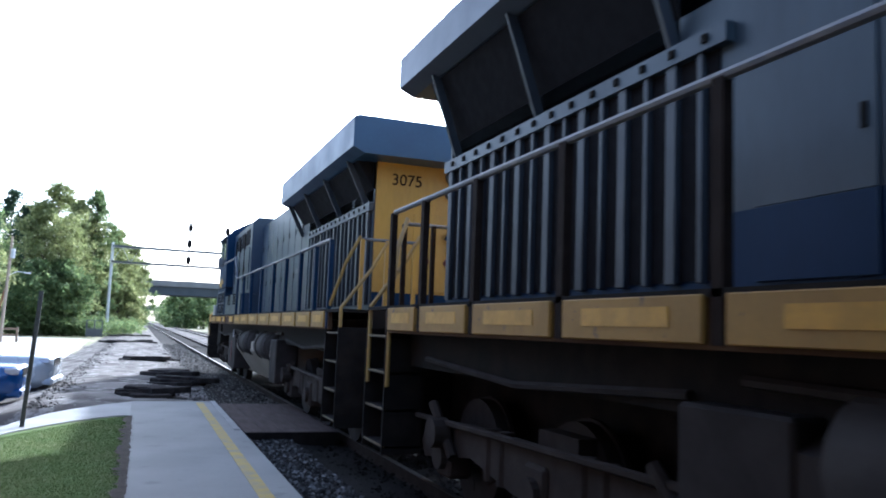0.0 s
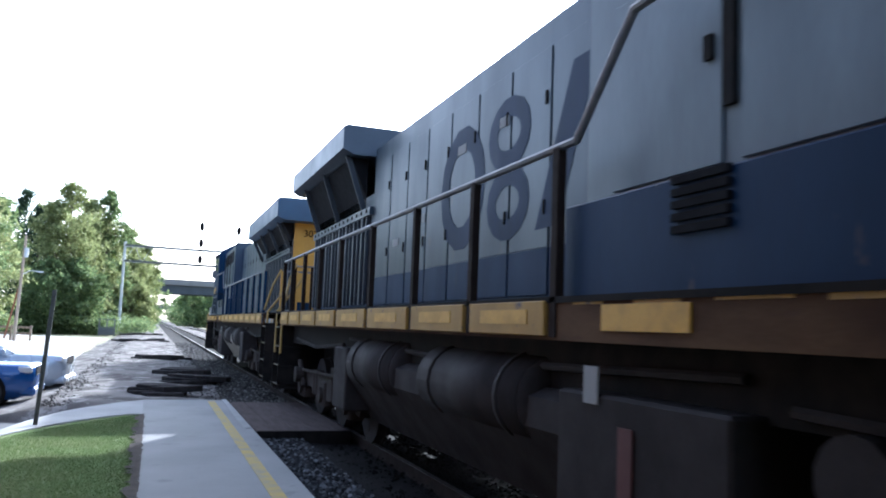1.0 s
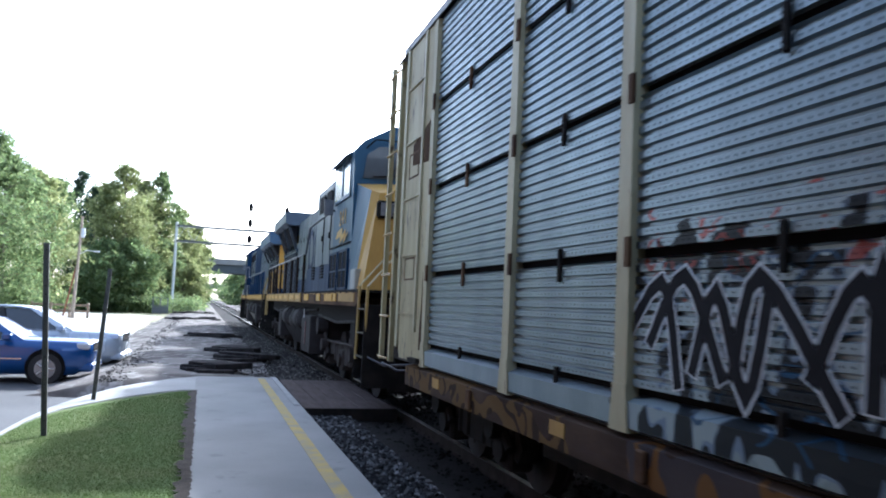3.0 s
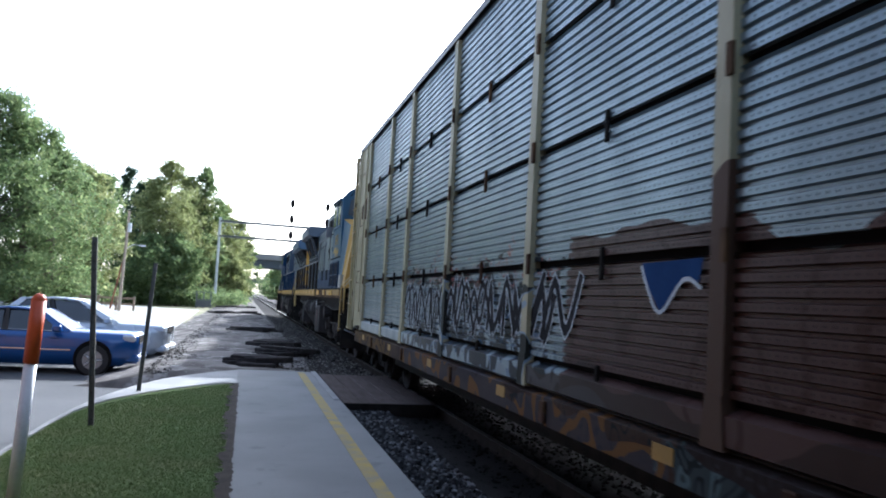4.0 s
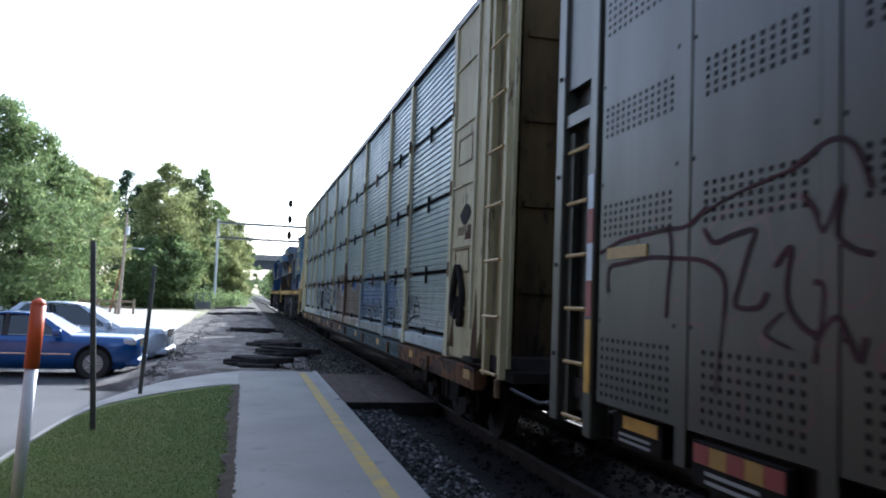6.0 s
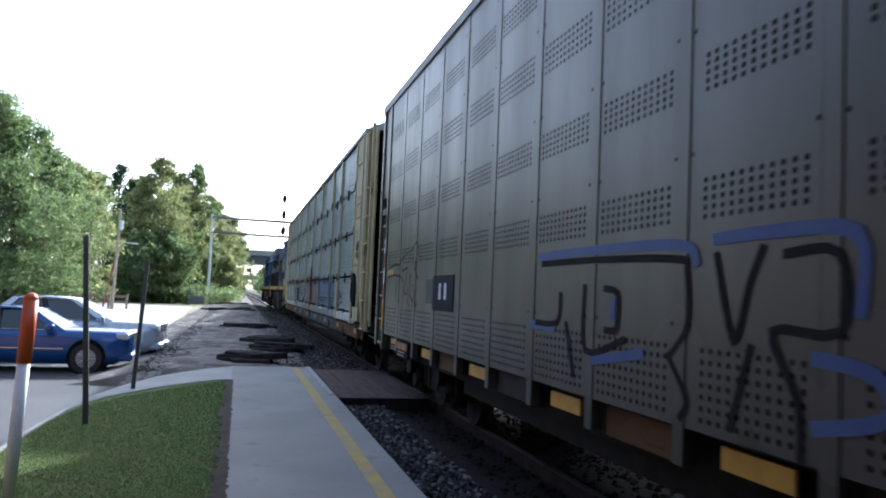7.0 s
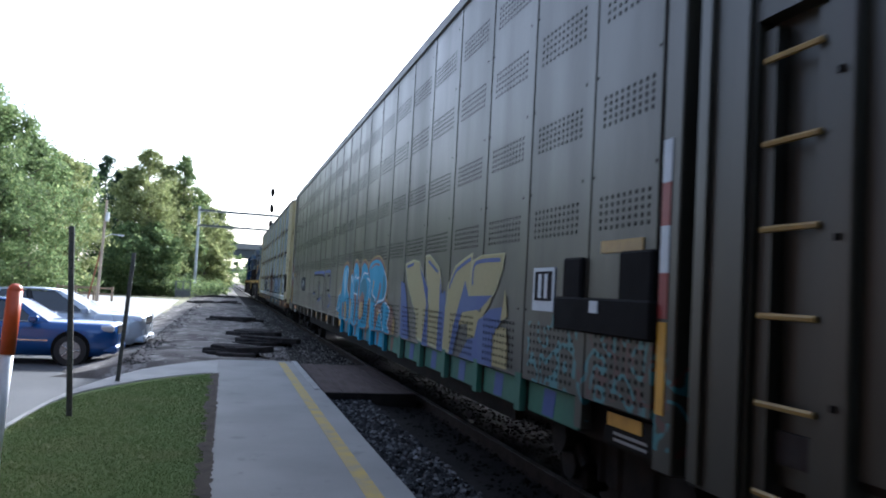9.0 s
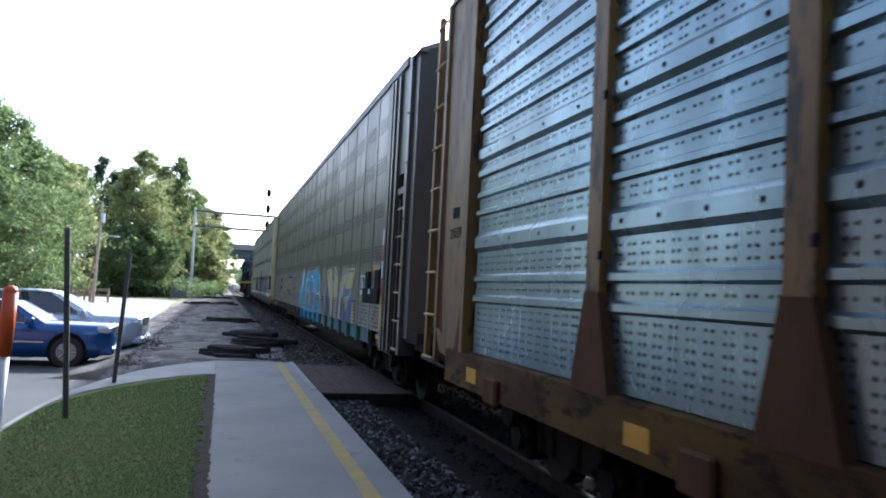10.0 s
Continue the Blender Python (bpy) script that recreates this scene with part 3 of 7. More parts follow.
        mir = part("wing_mirror", boxes((*span(s, 1.5, 1.68), -8.0, -7.94, 3.4, 3.72), bevel=0.01), PIPE_STEEL, v, "rectangular side mirror")
        part("mirror_arm", pipe([(s * 1.45, -7.95, 3.5), (s * 1.55, -7.95, 3.5)], 0.015, 6), DIRT_BLACK, mir)
        part("windshield", prism([(s * 0.08, 3.94), (s * 0.08, 4.56), (s * 1.0, 4.52), (s * 1.22, 4.36), (s * 1.28, 3.92)], "y", -9.985, -9.95), GLASS, v, "tinted windscreen")
    part("roof_beacon", boxes((-0.3, 0.3, -8.9, -8.3, 4.93, 5.05), bevel=0.03), DIRT_BLACK, v)
    # nose
    nose = bmesh.new()
    for k in (0, 1):
        f = (lambda p: p) if k == 0 else (lambda p: (-p[0], p[1], p[2]))
        low_b, low_m, low_f = (-1.46, -9.95, 1.84), (-1.46, -10.55, 1.84), (-1.44, -11.25, 1.84)
        top_b, top_m, top_f = (-1.38, -9.95, 3.8), (-1.3, -10.95, 3.56), (-1.2, -11.12, 3.5)
        for pts, mt in (((low_b, low_m, top_m, top_b), 1), ((low_m, low_f, top_f, top_m), 0), ((top_b, top_m, (0, -10.95, 3.7), (0, -9.95, 3.9)), 0),
                        ((top_m, top_f, (0, -11.12, 3.62), (0, -10.95, 3.7)), 0), ((low_f, (0, -11.3, 1.84), (0, -11.12, 3.62), top_f), 0)):
            nose.faces.new([nose.verts.new(f(p)) for p in pts]).material_index = mt
    bmesh.ops.remove_doubles(nose, verts=nose.verts, dist=0.0005)
    bmesh.ops.recalc_face_normals(nose, faces=nose.faces)
    part("nose", nose, (nose_mat, cab_mat), v, "blunt painted nose")
    board = part("number_board", boxes((-1.24, -0.4, -11.26, -11.1, 3.06, 3.36), bevel=0.03), DIRT_BLACK, v, "framed number board")
    part("board_face", boxes((-1.19, -0.45, -11.275, -11.258, 3.1, 3.32)), PIPE_STEEL, board, "pale number board face")
    lettering("digits", numbers[0], 0.24, board, DIRT_BLACK, Matrix.Translation((-0.82, -11.278, 3.125)) @ Matrix.Rotation(radians(90), 4, "X"))
    part("nose_handrail", pipe([(-0.45, -11.1, 2.9), (-0.3, -11.2, 2.9), (0.4, -11.2, 2.95), (0.5, -11.1, 2.95)], 0.018, 6), LOCO_BLUE, v)
    part("jumper_stand", boxes((-0.32, -0.24, -11.5, -11.42, 1.8, 2.95)), DIRT_BLACK, v, "black jumper cable stand")
    for hz in (2.85, 2.5):
        part("jumper_cable", pipe([(-0.28 + 0.24 * math.cos(a), -11.5 - 0.02 * math.sin(a), hz + 0.2 * math.sin(a)) for a in [k * math.pi / 8 for k in range(-2, 11)]], 0.035, 6), LOCO_BLUE, v, "blue jumper cable")
    part("grab_handle", pipe([(-0.2, -11.2, 3.36), (0.35, -11.22, 3.34)], 0.015, 6), DIRT_BLACK, v)
    part("control_hose", pipe([(-0.5, -11.25, 1.7), (-0.35, -11.5, 1.5), (-0.2, -11.45, 1.2), (-0.1, -11.3, 1.3)], 0.04), DIRT_BLACK, v)
    for s in (-1, 1):
        part("wiper_arm", pipe([(s * 0.15, -10.02, 4.62), (s * 0.6, -10.06, 4.3), (s * 0.75, -10.02, 4.02)], 0.014, 6), DIRT_BLACK, v)
        part("sun_shield", pipe([(s * 0.1, -10.0, 4.66), (s * 1.1, -10.12, 4.62), (s * 1.24, -10.0, 4.48)], 0.014, 6), DIRT_BLACK, v, "thin dark windscreen bar")
    part("windscreen_wiper", pipe([(-1.1, -10.02, 3.95), (-0.3, -10.05, 4.02)], 0.014, 6), DIRT_BLACK, v)
    part("class_lights", rod(rod(bmesh.new(), (-0.5, -11.12, 2.35), (-0.5, -11.06, 2.35), 0.08, 12), (0.5, -11.12, 2.35), (0.5, -11.06, 2.35), 0.08, 12), DIRT_BLACK, v)
    for s in (-1, 1):
        part("battery_box", boxes((*span(s, 1.28, 1.5), -10.85, -10.4, 1.84, 2.2), bevel=0.015), BOX_PALE, v, "pale grey equipment box")
        # side numbers and arrow mark
        bolt = [(-8.2, 2.88), (-8.5, 3.03), (-9.05, 3.06), (-8.93, 2.92), (-9.42, 3.01), (-9.33, 2.89), (-9.72, 2.95), (-9.2, 2.74), (-9.26, 2.88), (-8.72, 2.75), (-8.82, 2.9)]
        part("lightning_mark", prism(bolt, "x", *span(s, 1.452, 1.456)), LOCO_YELLOW, v, "faded yellow zigzag mark")
    lettering("side_number", numbers[0], 0.44, v, LOCO_YELLOW, Matrix.Translation((-1.45, -8.98, 3.12)) @ ON_NEAR, spread=1.35)
    lettering("end_number", numbers[1], 0.24, v, DIRT_BLACK, Matrix.Translation((0.42, 7.99, 3.7)) @ Matrix.Rotation(radians(180), 4, "Z") @ Matrix.Rotation(radians(90), 4, "X"))
    # handrails, posts, end steps
    for s in (-1, 1):
        x = s * 1.5
        for y in post_y:
            part("handrail_post", boxes((x - 0.03, x + 0.03, y - 0.04, y + 0.04, 1.58, 2.82)), RAIL_STEEL if turn == 0 else LOCO_BLUE, v)
        part("handrail", pipe([(x, 7.95, 2.83), (x, -3.72, 2.83), (x, -4.35, 3.46), (x, -7.75, 3.5)], 0.028), PIPE_STEEL, v, "grey tubular handrail")
        for ye, w in ((8.0, 1), (-11.25, -1)):
            yo = ye + w * 0.75
            for k in range(4):
                st = part("step", boxes((*span(s, 1.12, 1.5), *sorted((ye, yo)), 0.36 + k * 0.38, 0.39 + k * 0.38)), TANK_GREY, v)
                part("step_edge", boxes((*span(s, 1.5, 1.515), *sorted((ye, yo)), 0.375 + k * 0.38, 0.392 + k * 0.38)), STEP_WORN, st, "dull yellow step edge")
            for yq in (ye, yo):
                part("step_side", boxes((*span(s, 1.1, 1.53), *sorted((yq, yq + w * 0.03)), 0.3, 1.6)), DIRT_BLACK, v)
            if w < 0:
                # yellow uprights beside the front steps, pale stays up to the nose
                part("step_handrail", pipe([(x, -11.3, 0.7), (x, -11.36, 1.9)], 0.026), PIPE_YELLOW, v, "yellow step handrail")
                part("step_handrail", pipe([(x, -12.0, 1.1), (x, -12.05, 1.88)], 0.026), PIPE_YELLOW, v, "yellow step handrail")
                part("nose_stay", pipe([(x, -11.36, 1.9), (s * 0.72, -11.3, 2.8)], 0.016, 6), PIPE_PALE, v, "thin pale handrail stay")
                part("nose_stay", pipe([(x, -12.05, 1.88), (s * 0.42, -11.32, 3.02)], 0.016, 6), PIPE_PALE, v, "thin pale handrail stay")
                continue
            part("step_handrail", pipe([(x, ye, 1.0), (x, ye, 1.85), (s * 1.35, ye + w * 0.3, 2.5), (s * 1.2, ye + w * 0.45, 2.85)], 0.024), PIPE_YELLOW, v, "yellow step handrail")
            part("step_handrail", pipe([(x, yo, 1.0), (x, yo, 1.85), (s * 1.1, yo, 2.4), (s * 0.9, yo, 2.75)], 0.024), PIPE_YELLOW, v, "yellow step handrail")
            part("end_railing", pipe([(s * 1.2, ye + w * 0.55, 2.8), (s * 0.45, ye + w * 0.55, 2.8)], 0.022), PIPE_STEEL, v)
            for xx in (0.45, 0.85, 1.2):
                part("railing_post", boxes((s * xx - 0.025, s * xx + 0.025, ye + w * 0.53, ye + w * 0.58, 1.84, 2.8)), RAIL_STEEL if turn == 0 else LOCO_YELLOW, v)
    for ye, w in ((8.78, 1), (-11.96, -1)):
        part("pilot_plate", boxes((-1.1, 1.1, *sorted((ye, ye + w * 0.06)), 0.25, 1.8)), DIRT_BLACK, v, "black end plate")
        coupler(v, ye, w)
    return v


BOX_PALE = material("pale_box_paint", (0.3, 0.3, 0.27), 0.6, second=(0.2, 0.2, 0.18), scale=2, grain=30, bump=0.06, stretch=DOWN, speck=(0.08, 0.07, 0.06), speck_amount=0.0)
BLUE_HOOD = material("weathered_blue", (0.012, 0.03, 0.065), 0.38, second=(0.04, 0.055, 0.05), scale=0.9, grain=20, bump=0.05, stretch=DOWN, speck=(0.2, 0.16, 0.06), speck_amount=-0.04)
WING_BLUE = material("wing_blue", (0.025, 0.07, 0.14), 0.4, second=(0.016, 0.045, 0.1), scale=1.5, grain=20, bump=0.05)
SHUTTER_GREY = material("shutter_grey", (0.02, 0.028, 0.04), 0.5, second=(0.01, 0.015, 0.025), scale=1.5, grain=20, bump=0.05)
WING_GREY = material("wing_grey", (0.05, 0.07, 0.1), 0.4, second=(0.03, 0.045, 0.07), scale=1.5, grain=20, bump=0.05)
CAB_BLUE = material("cab_blue", (0.024, 0.075, 0.13), 0.4, second=(0.014, 0.048, 0.095), scale=1.3, grain=20, bump=0.04, stretch=DOWN, speck=(0.05, 0.05, 0.05), speck_amount=-0.04, gloss=0.25)
AUX_GREY = material("panel_grey", (0.115, 0.14, 0.155), 0.4, second=(0.05, 0.068, 0.082), scale=0.9, grain=20, bump=0.05, stretch=DOWN, speck=(0.04, 0.04, 0.042), speck_amount=-0.04, gloss=0.3)
TANK_BEIGE = material("beige_tank", (0.24, 0.21, 0.17), 0.6, second=(0.16, 0.14, 0.11), scale=1.5, grain=20, bump=0.1, stretch=DOWN)
LOGO_BLUE = material("faded_blue_paint", (0.007, 0.02, 0.055), 0.6, second=(0.02, 0.033, 0.055), scale=2.5, amount=0.6, grain=25, bump=0.03, stretch=DOWN, gloss=0.2)

locomotive(18.95, "dark blue diesel locomotive with yellow hood end, leading the train", BLUE_HOOD, BLUE_HOOD, LOCO_YELLOW, LOCO_BLUE, LOCO_YELLOW, WING_BLUE, 2.45, 2.1, 180, TANK_BEIGE, ("3075", "3075"), 4.1, 4.52)
second = locomotive(0.0, "grey and blue diesel locomotive with yellow nose and blue cab", LOCO_GREY, LOCO_BLUE, LOCO_YELLOW, CAB_BLUE, LOCO_YELLOW, WING_GREY, 3.75, 2.32, 0, TANK_GREY, ("241", "241"), 4.33, 4.68)


def arc_mark(parent, yc, zc, ry, rz, a0, a1, wide):
    """A broad painted arc, flush on the hood doors."""
    n = 14
    outer = [(yc + ry * math.cos(a0 + (a1 - a0) * k / n), zc + rz * math.sin(a0 + (a1 - a0) * k / n)) for k in range(n + 1)]
    inner = [(yc + (ry - wide) * math.cos(a0 + (a1 - a0) * k / n), zc + (rz - wide) * math.sin(a0 + (a1 - a0) * k / n)) for k in range(n, -1, -1)]
    part("painted_mark", prism(outer + inner, "x", -0.9225, -0.919), LOGO_BLUE, parent, "large faded blue painted mark")


arc_mark(second, -0.22, 3.12, 0.64, 0.68, 0, math.tau, 0.25)
arc_mark(second, -1.4, 3.46, 0.47, 0.36, 0, math.tau, 0.2)
arc_mark(second, -1.4, 2.8, 0.47, 0.36, 0, math.tau, 0.2)
part("painted_mark", prism([(-2.0, 2.48), (-2.4, 2.48), (-3.02, 3.8), (-2.62, 3.8)], "x", -0.9225, -0.919), LOGO_BLUE, second, "large faded blue painted mark")


# ---- car-carrying wagons ----
def ladder(parent, x, y0, y1, z0, z1, n, mat, rungs=None):
    lad = part("ladder", boxes((x - 0.03, x + 0.03, y0 - 0.05, y0 + 0.04, z0, z1), (x - 0.03, x + 0.03, y1 - 0.04, y1 + 0.05, z0, z1)), mat, parent)
    for k in range(n):
        z = z0 + 0.04 + (z1 - z0 - 0.2) * k / (n - 1)
        part("rung", pipe([(x - 0.05, y0, z), (x - 0.05, y1, z)], 0.016, 6), rungs or PIPE_YELLOW, lad)
    return lad


def ribbed(y0, y1, z0, z1, x, ribs, deep, flat=0.55, wobble=0.0):
    """A sheet with ribs that run along it; its profile steps in and out by deep."""
    prof = []
    h = (z1 - z0) / ribs
    for k in range(ribs):
        z = z0 + k * h
        prof += [(x, z), (x, z + h * flat), (x + deep, z + h * (flat + 0.12)), (x + deep, z + h * 0.88)]
    prof.append((x, z1))
    bm = bmesh.new()
    a, b = [bm.verts.new((px, y0, z)) for px, z in prof], [bm.verts.new((px, y1, z)) for px, z in prof]
    for i in range(len(prof) - 1):
        bm.faces.new((a[i], a[i + 1], b[i + 1], b[i]))
    back = [bm.verts.new(p) for p in ((x + deep + 0.02, y0, z0), (x + deep + 0.02, y0, z1), (x + deep + 0.02, y1, z1), (x + deep + 0.02, y1, z0))]
    bm.faces.new(back)
    bmesh.ops.recalc_face_normals(bm, faces=bm.faces)
    return bm


def discs(rows, r, x, sides=6):
    """Many small round holes, dark plates on a side at distance x; rows: (y, z)."""
    vs, fs = [], []
    ring = [(math.cos(k * math.tau / sides) * r, math.sin(k * math.tau / sides) * r) for k in range(sides)]
    for y, z in rows:
        n = len(vs)
        vs += [(x, y + a, z + b) for a, b in ring]
        fs.append(tuple(range(n + sides - 1, n - 1, -1)))
    me = bpy.data.meshes.new("holes")
    me.from_pydata(vs, [], fs)
    bm = bmesh.new()
    bm.from_mesh(me)
    bpy.data.meshes.remove(me)
    return bm


def spray(name, base_args, regions):
    """A wagon finish with sprayed paint. regions: (y0, y1, z0, z1, colour, line colour, scale, cover)."""
    m = base_args(name)
    n, l = m.node_tree.nodes, m.node_tree.links
    b = n["Principled BSDF"]
    out = b.inputs["Base Color"].links[0].from_socket
    tc, sep = n.new("ShaderNodeTexCoord"), n.new("ShaderNodeSeparateXYZ")
    l.new(tc.outputs["Object"], sep.inputs[0])

    def math_node(op, *vals):
        k = n.new("ShaderNodeMath")
        k.operation = op
        for i, val in enumerate(vals):
            if isinstance(val, (int, float)):
                k.inputs[i].default_value = val
            else:
                l.new(val, k.inputs[i])
        return k.outputs[0]

    covered = None
    for y0, y1, z0, z1, colour, line, scale, cover, thick in [(*r, 0.055)[:9] for r in regions]:
        wob = n.new("ShaderNodeTexNoise")
        wob.inputs["Scale"].default_value, wob.inputs["Detail"].default_value = scale, 1.5
        l.new(tc.outputs["Object"], wob.inputs["Vector"])
        f = wob.outputs["Fac"]
        shift = math_node("MULTIPLY", math_node("SUBTRACT", f, 0.5), 1.3)
        yy, zz = math_node("ADD", sep.outputs["Y"], shift), math_node("ADD", sep.outputs["Z"], math_node("MULTIPLY", shift, 0.8))
        mask = math_node("MULTIPLY", math_node("MULTIPLY", math_node("GREATER_THAN", yy, y0), math_node("LESS_THAN", yy, y1)),
                         math_node("MULTIPLY", math_node("GREATER_THAN", zz, z0), math_node("LESS_THAN", zz, z1)))
        if colour:
            layer = math_node("MULTIPLY", mask, cover)
            covered = layer if covered is None else math_node("MAXIMUM", covered, layer)
        if colour:
            mx = n.new("ShaderNodeMix")
            mx.data_type = "RGBA"
            mx.inputs["B"].default_value = (*colour, 1)
            l.new(out, mx.inputs["A"])
            l.new(math_node("MULTIPLY", mask, cover), mx.inputs["Factor"])
            out = mx.outputs["Result"]
        if line:
            w2 = n.new("ShaderNodeTexNoise")
            w2.inputs["Scale"].default_value, w2.inputs["Detail"].default_value = scale * 1.7, 0.5
            if thick < 0:   # broad lettering strokes with pale edges
                w2.inputs["Distortion"].default_value = 1.2
                squash = n.new("ShaderNodeMapping")
                squash.inputs["Scale"].default_value = (1, 1, 0.7)
                l.new(tc.outputs["Object"], squash.inputs["Vector"])
                l.new(squash.outputs[0], w2.inputs["Vector"])
                for lo_f, hi_f, tone in ((0.0, -thick, line), (-thick, -thick + 0.035, tuple(min(0.4, c * (22 if thick < -0.49 else 4)) for c in line))):
                    on = math_node("MULTIPLY", math_node("GREATER_THAN", w2.outputs["Fac"], lo_f), math_node("LESS_THAN", w2.outputs["Fac"], hi_f))
                    mx = n.new("ShaderNodeMix")
                    mx.data_type = "RGBA"
                    mx.inputs["B"].default_value = (*tone, 1)
                    l.new(out, mx.inputs["A"])
                    l.new(math_node("MULTIPLY", math_node("MULTIPLY", mask, on), 0.95), mx.inputs["Factor"])
                    out = mx.outputs["Result"]
                    layer = math_node("MULTIPLY", mask, on)
                    covered = layer if covered is None else math_node("MAXIMUM", covered, layer)
                continue
            l.new(tc.outputs["Object"], w2.inputs["Vector"])
            on = math_node("LESS_THAN", math_node("ABSOLUTE", math_node("SUBTRACT", math_node("FRACT", math_node("MULTIPLY", w2.outputs["Fac"], 4.0)), 0.5)), thick)
            mx = n.new("ShaderNodeMix")
            mx.data_type = "RGBA"
            mx.inputs["B"].default_value = (*line, 1)
            l.new(out, mx.inputs["A"])
            l.new(math_node("MULTIPLY", math_node("MULTIPLY", mask, on), 0.95), mx.inputs["Factor"])
            out = mx.outputs["Result"]
    l.new(out, b.inputs["Base Color"])
    # paint is duller than the bare finish
    if covered is not None:
        bare = math_node("SUBTRACT", 1.0, covered)
        l.new(math_node("MULTIPLY", bare, b.inputs["Metallic"].default_value), b.inputs["Metallic"])
        l.new(math_node("ADD", math_node("MULTIPLY", bare, b.inputs["Specular IOR Level"].default_value - 0.08), 0.08), b.inputs["Specular IOR Level"])
    return m


def ribbon(pts, half, level):
    """A flat painted stroke through points (y, z) on a side that faces -x, in one strip."""
    bm = bmesh.new()
    ps, n = [], len(pts)
    for i in range(n - 1):   # round the corners a little
        p0, p1, p2, p3 = (Vector(pts[min(max(i + k, 0), n - 1)]) for k in (-1, 0, 1, 2))
        for k in range(4):
            t = k / 4
            ps.append(0.5 * (2 * p1 + (p2 - p0) * t + (2 * p0 - 5 * p1 + 4 * p2 - p3) * t * t + (3 * p1 - p0 - 3 * p2 + p3) * t ** 3))
    ps.append(Vector(pts[-1]))
    rows = []
    for i, p in enumerate(ps):
        a = (p - ps[i - 1]).normalized() if i else (ps[1] - p).normalized()
        b = (ps[i + 1] - p).normalized() if i + 1 < len(ps) else a
        t = a + b if (a + b).length > 0.3 else a
        t.normalize()
        n = Vector((-t.y, t.x)) * min(half / max(0.35, abs(Vector((-t.y, t.x)).dot(Vector((-a.y, a.x))))), half * 2)
        end = -a * half * 0.5 if i == 0 else (a * half * 0.5 if i + 1 == len(ps) else Vector((0, 0)))
        rows.append([bm.verts.new((level, q.x, q.y)) for q in (p + end + n, p + end - n)])
    for r0, r1 in zip(rows, rows[1:]):
        bm.faces.new((r0[0], r1[0], r1[1], r0[1]))
    bmesh.ops.recalc_face_normals(bm, faces=bm.faces)
    return bm


def rack_ends(v, y0, y1, top, mat, frame_mat, roof_mat, roof_up):
    """Roof, end doors, deck, underframe, bogies and couplers, common to the wagons."""
    part("roof", prism([(-1.55, top - 0.05), (-1.52, top), (-0.8, top + roof_up), (0, top + roof_up + 0.06), (0.8, top + roof_up), (1.52, top), (1.55, top - 0.05)], "y", y0 + 0.5, y1 - 0.5), roof_mat, v, "shallow arched steel roof")
    part("deck", boxes((-1.45, 1.45, y0 + 0.2, y1 - 0.2, 0.9, 1.05)), TANK_GREY, v)
    part("centre_sill", boxes((-0.35, 0.35, y0 + 0.2, y1 - 0.2, 0.45, 0.9)), DIRT_BLACK, v)
    for ye, w in ((y0, -1), (y1, 1)):
        for x0, x1 in ((-1.25, -0.02), (0.02, 1.25)):
            d = part("end_door", prism([(x0, 0), (x1, 0), (x1, -w * 0.06), ((x0 + x1) / 2, -w * 0.14), (x0, -w * 0.06)], "z", 1.05, top), mat, v, "curved steel end door")
            d.location = (0, ye - w * 0.45, 0)
            for z in (1.7, 2.6, 3.5, 4.4):
                part("door_rib", boxes((x0 + 0.05, x1 - 0.05, *sorted((0, w * 0.03)), z, z + 0.06)), frame_mat, d)
        part("end_platform", boxes((-1.4, 1.4, *sorted((ye, ye - w * 0.5)), 0.82, 0.92)), DIRT_BLACK, v)
        coupler(v, ye, w)
    for y in (y0 + 3.2, y1 - 3.2):
        truck_frame(v, y, (-0.89, 0.89), 0.42, 1.25, 1)
    for s in (-1, 1):
        # added black strip that keeps sun and sunlit ground from showing under the wagon
        part("under_deck_blocker", boxes((*span(s, 1.2, 1.28), y0 + 5.2, y1 - 5.2, 0.46, 0.9)), DIRT_BLACK, v, "black strip added below the deck to block light")
    part("brake_rigging", pipe([(-0.9, y0 + 6, 0.55), (-0.9, y1 - 6, 0.5)], 0.03, 6), DIRT_BLACK, v)
    part("brake_cylinder", rod(bmesh.new(), (-0.85, (y0 + y1) / 2, 0.62), (-0.85, (y0 + y1) / 2 + 1.1, 0.62), 0.16, 12), DIRT_BLACK, v)


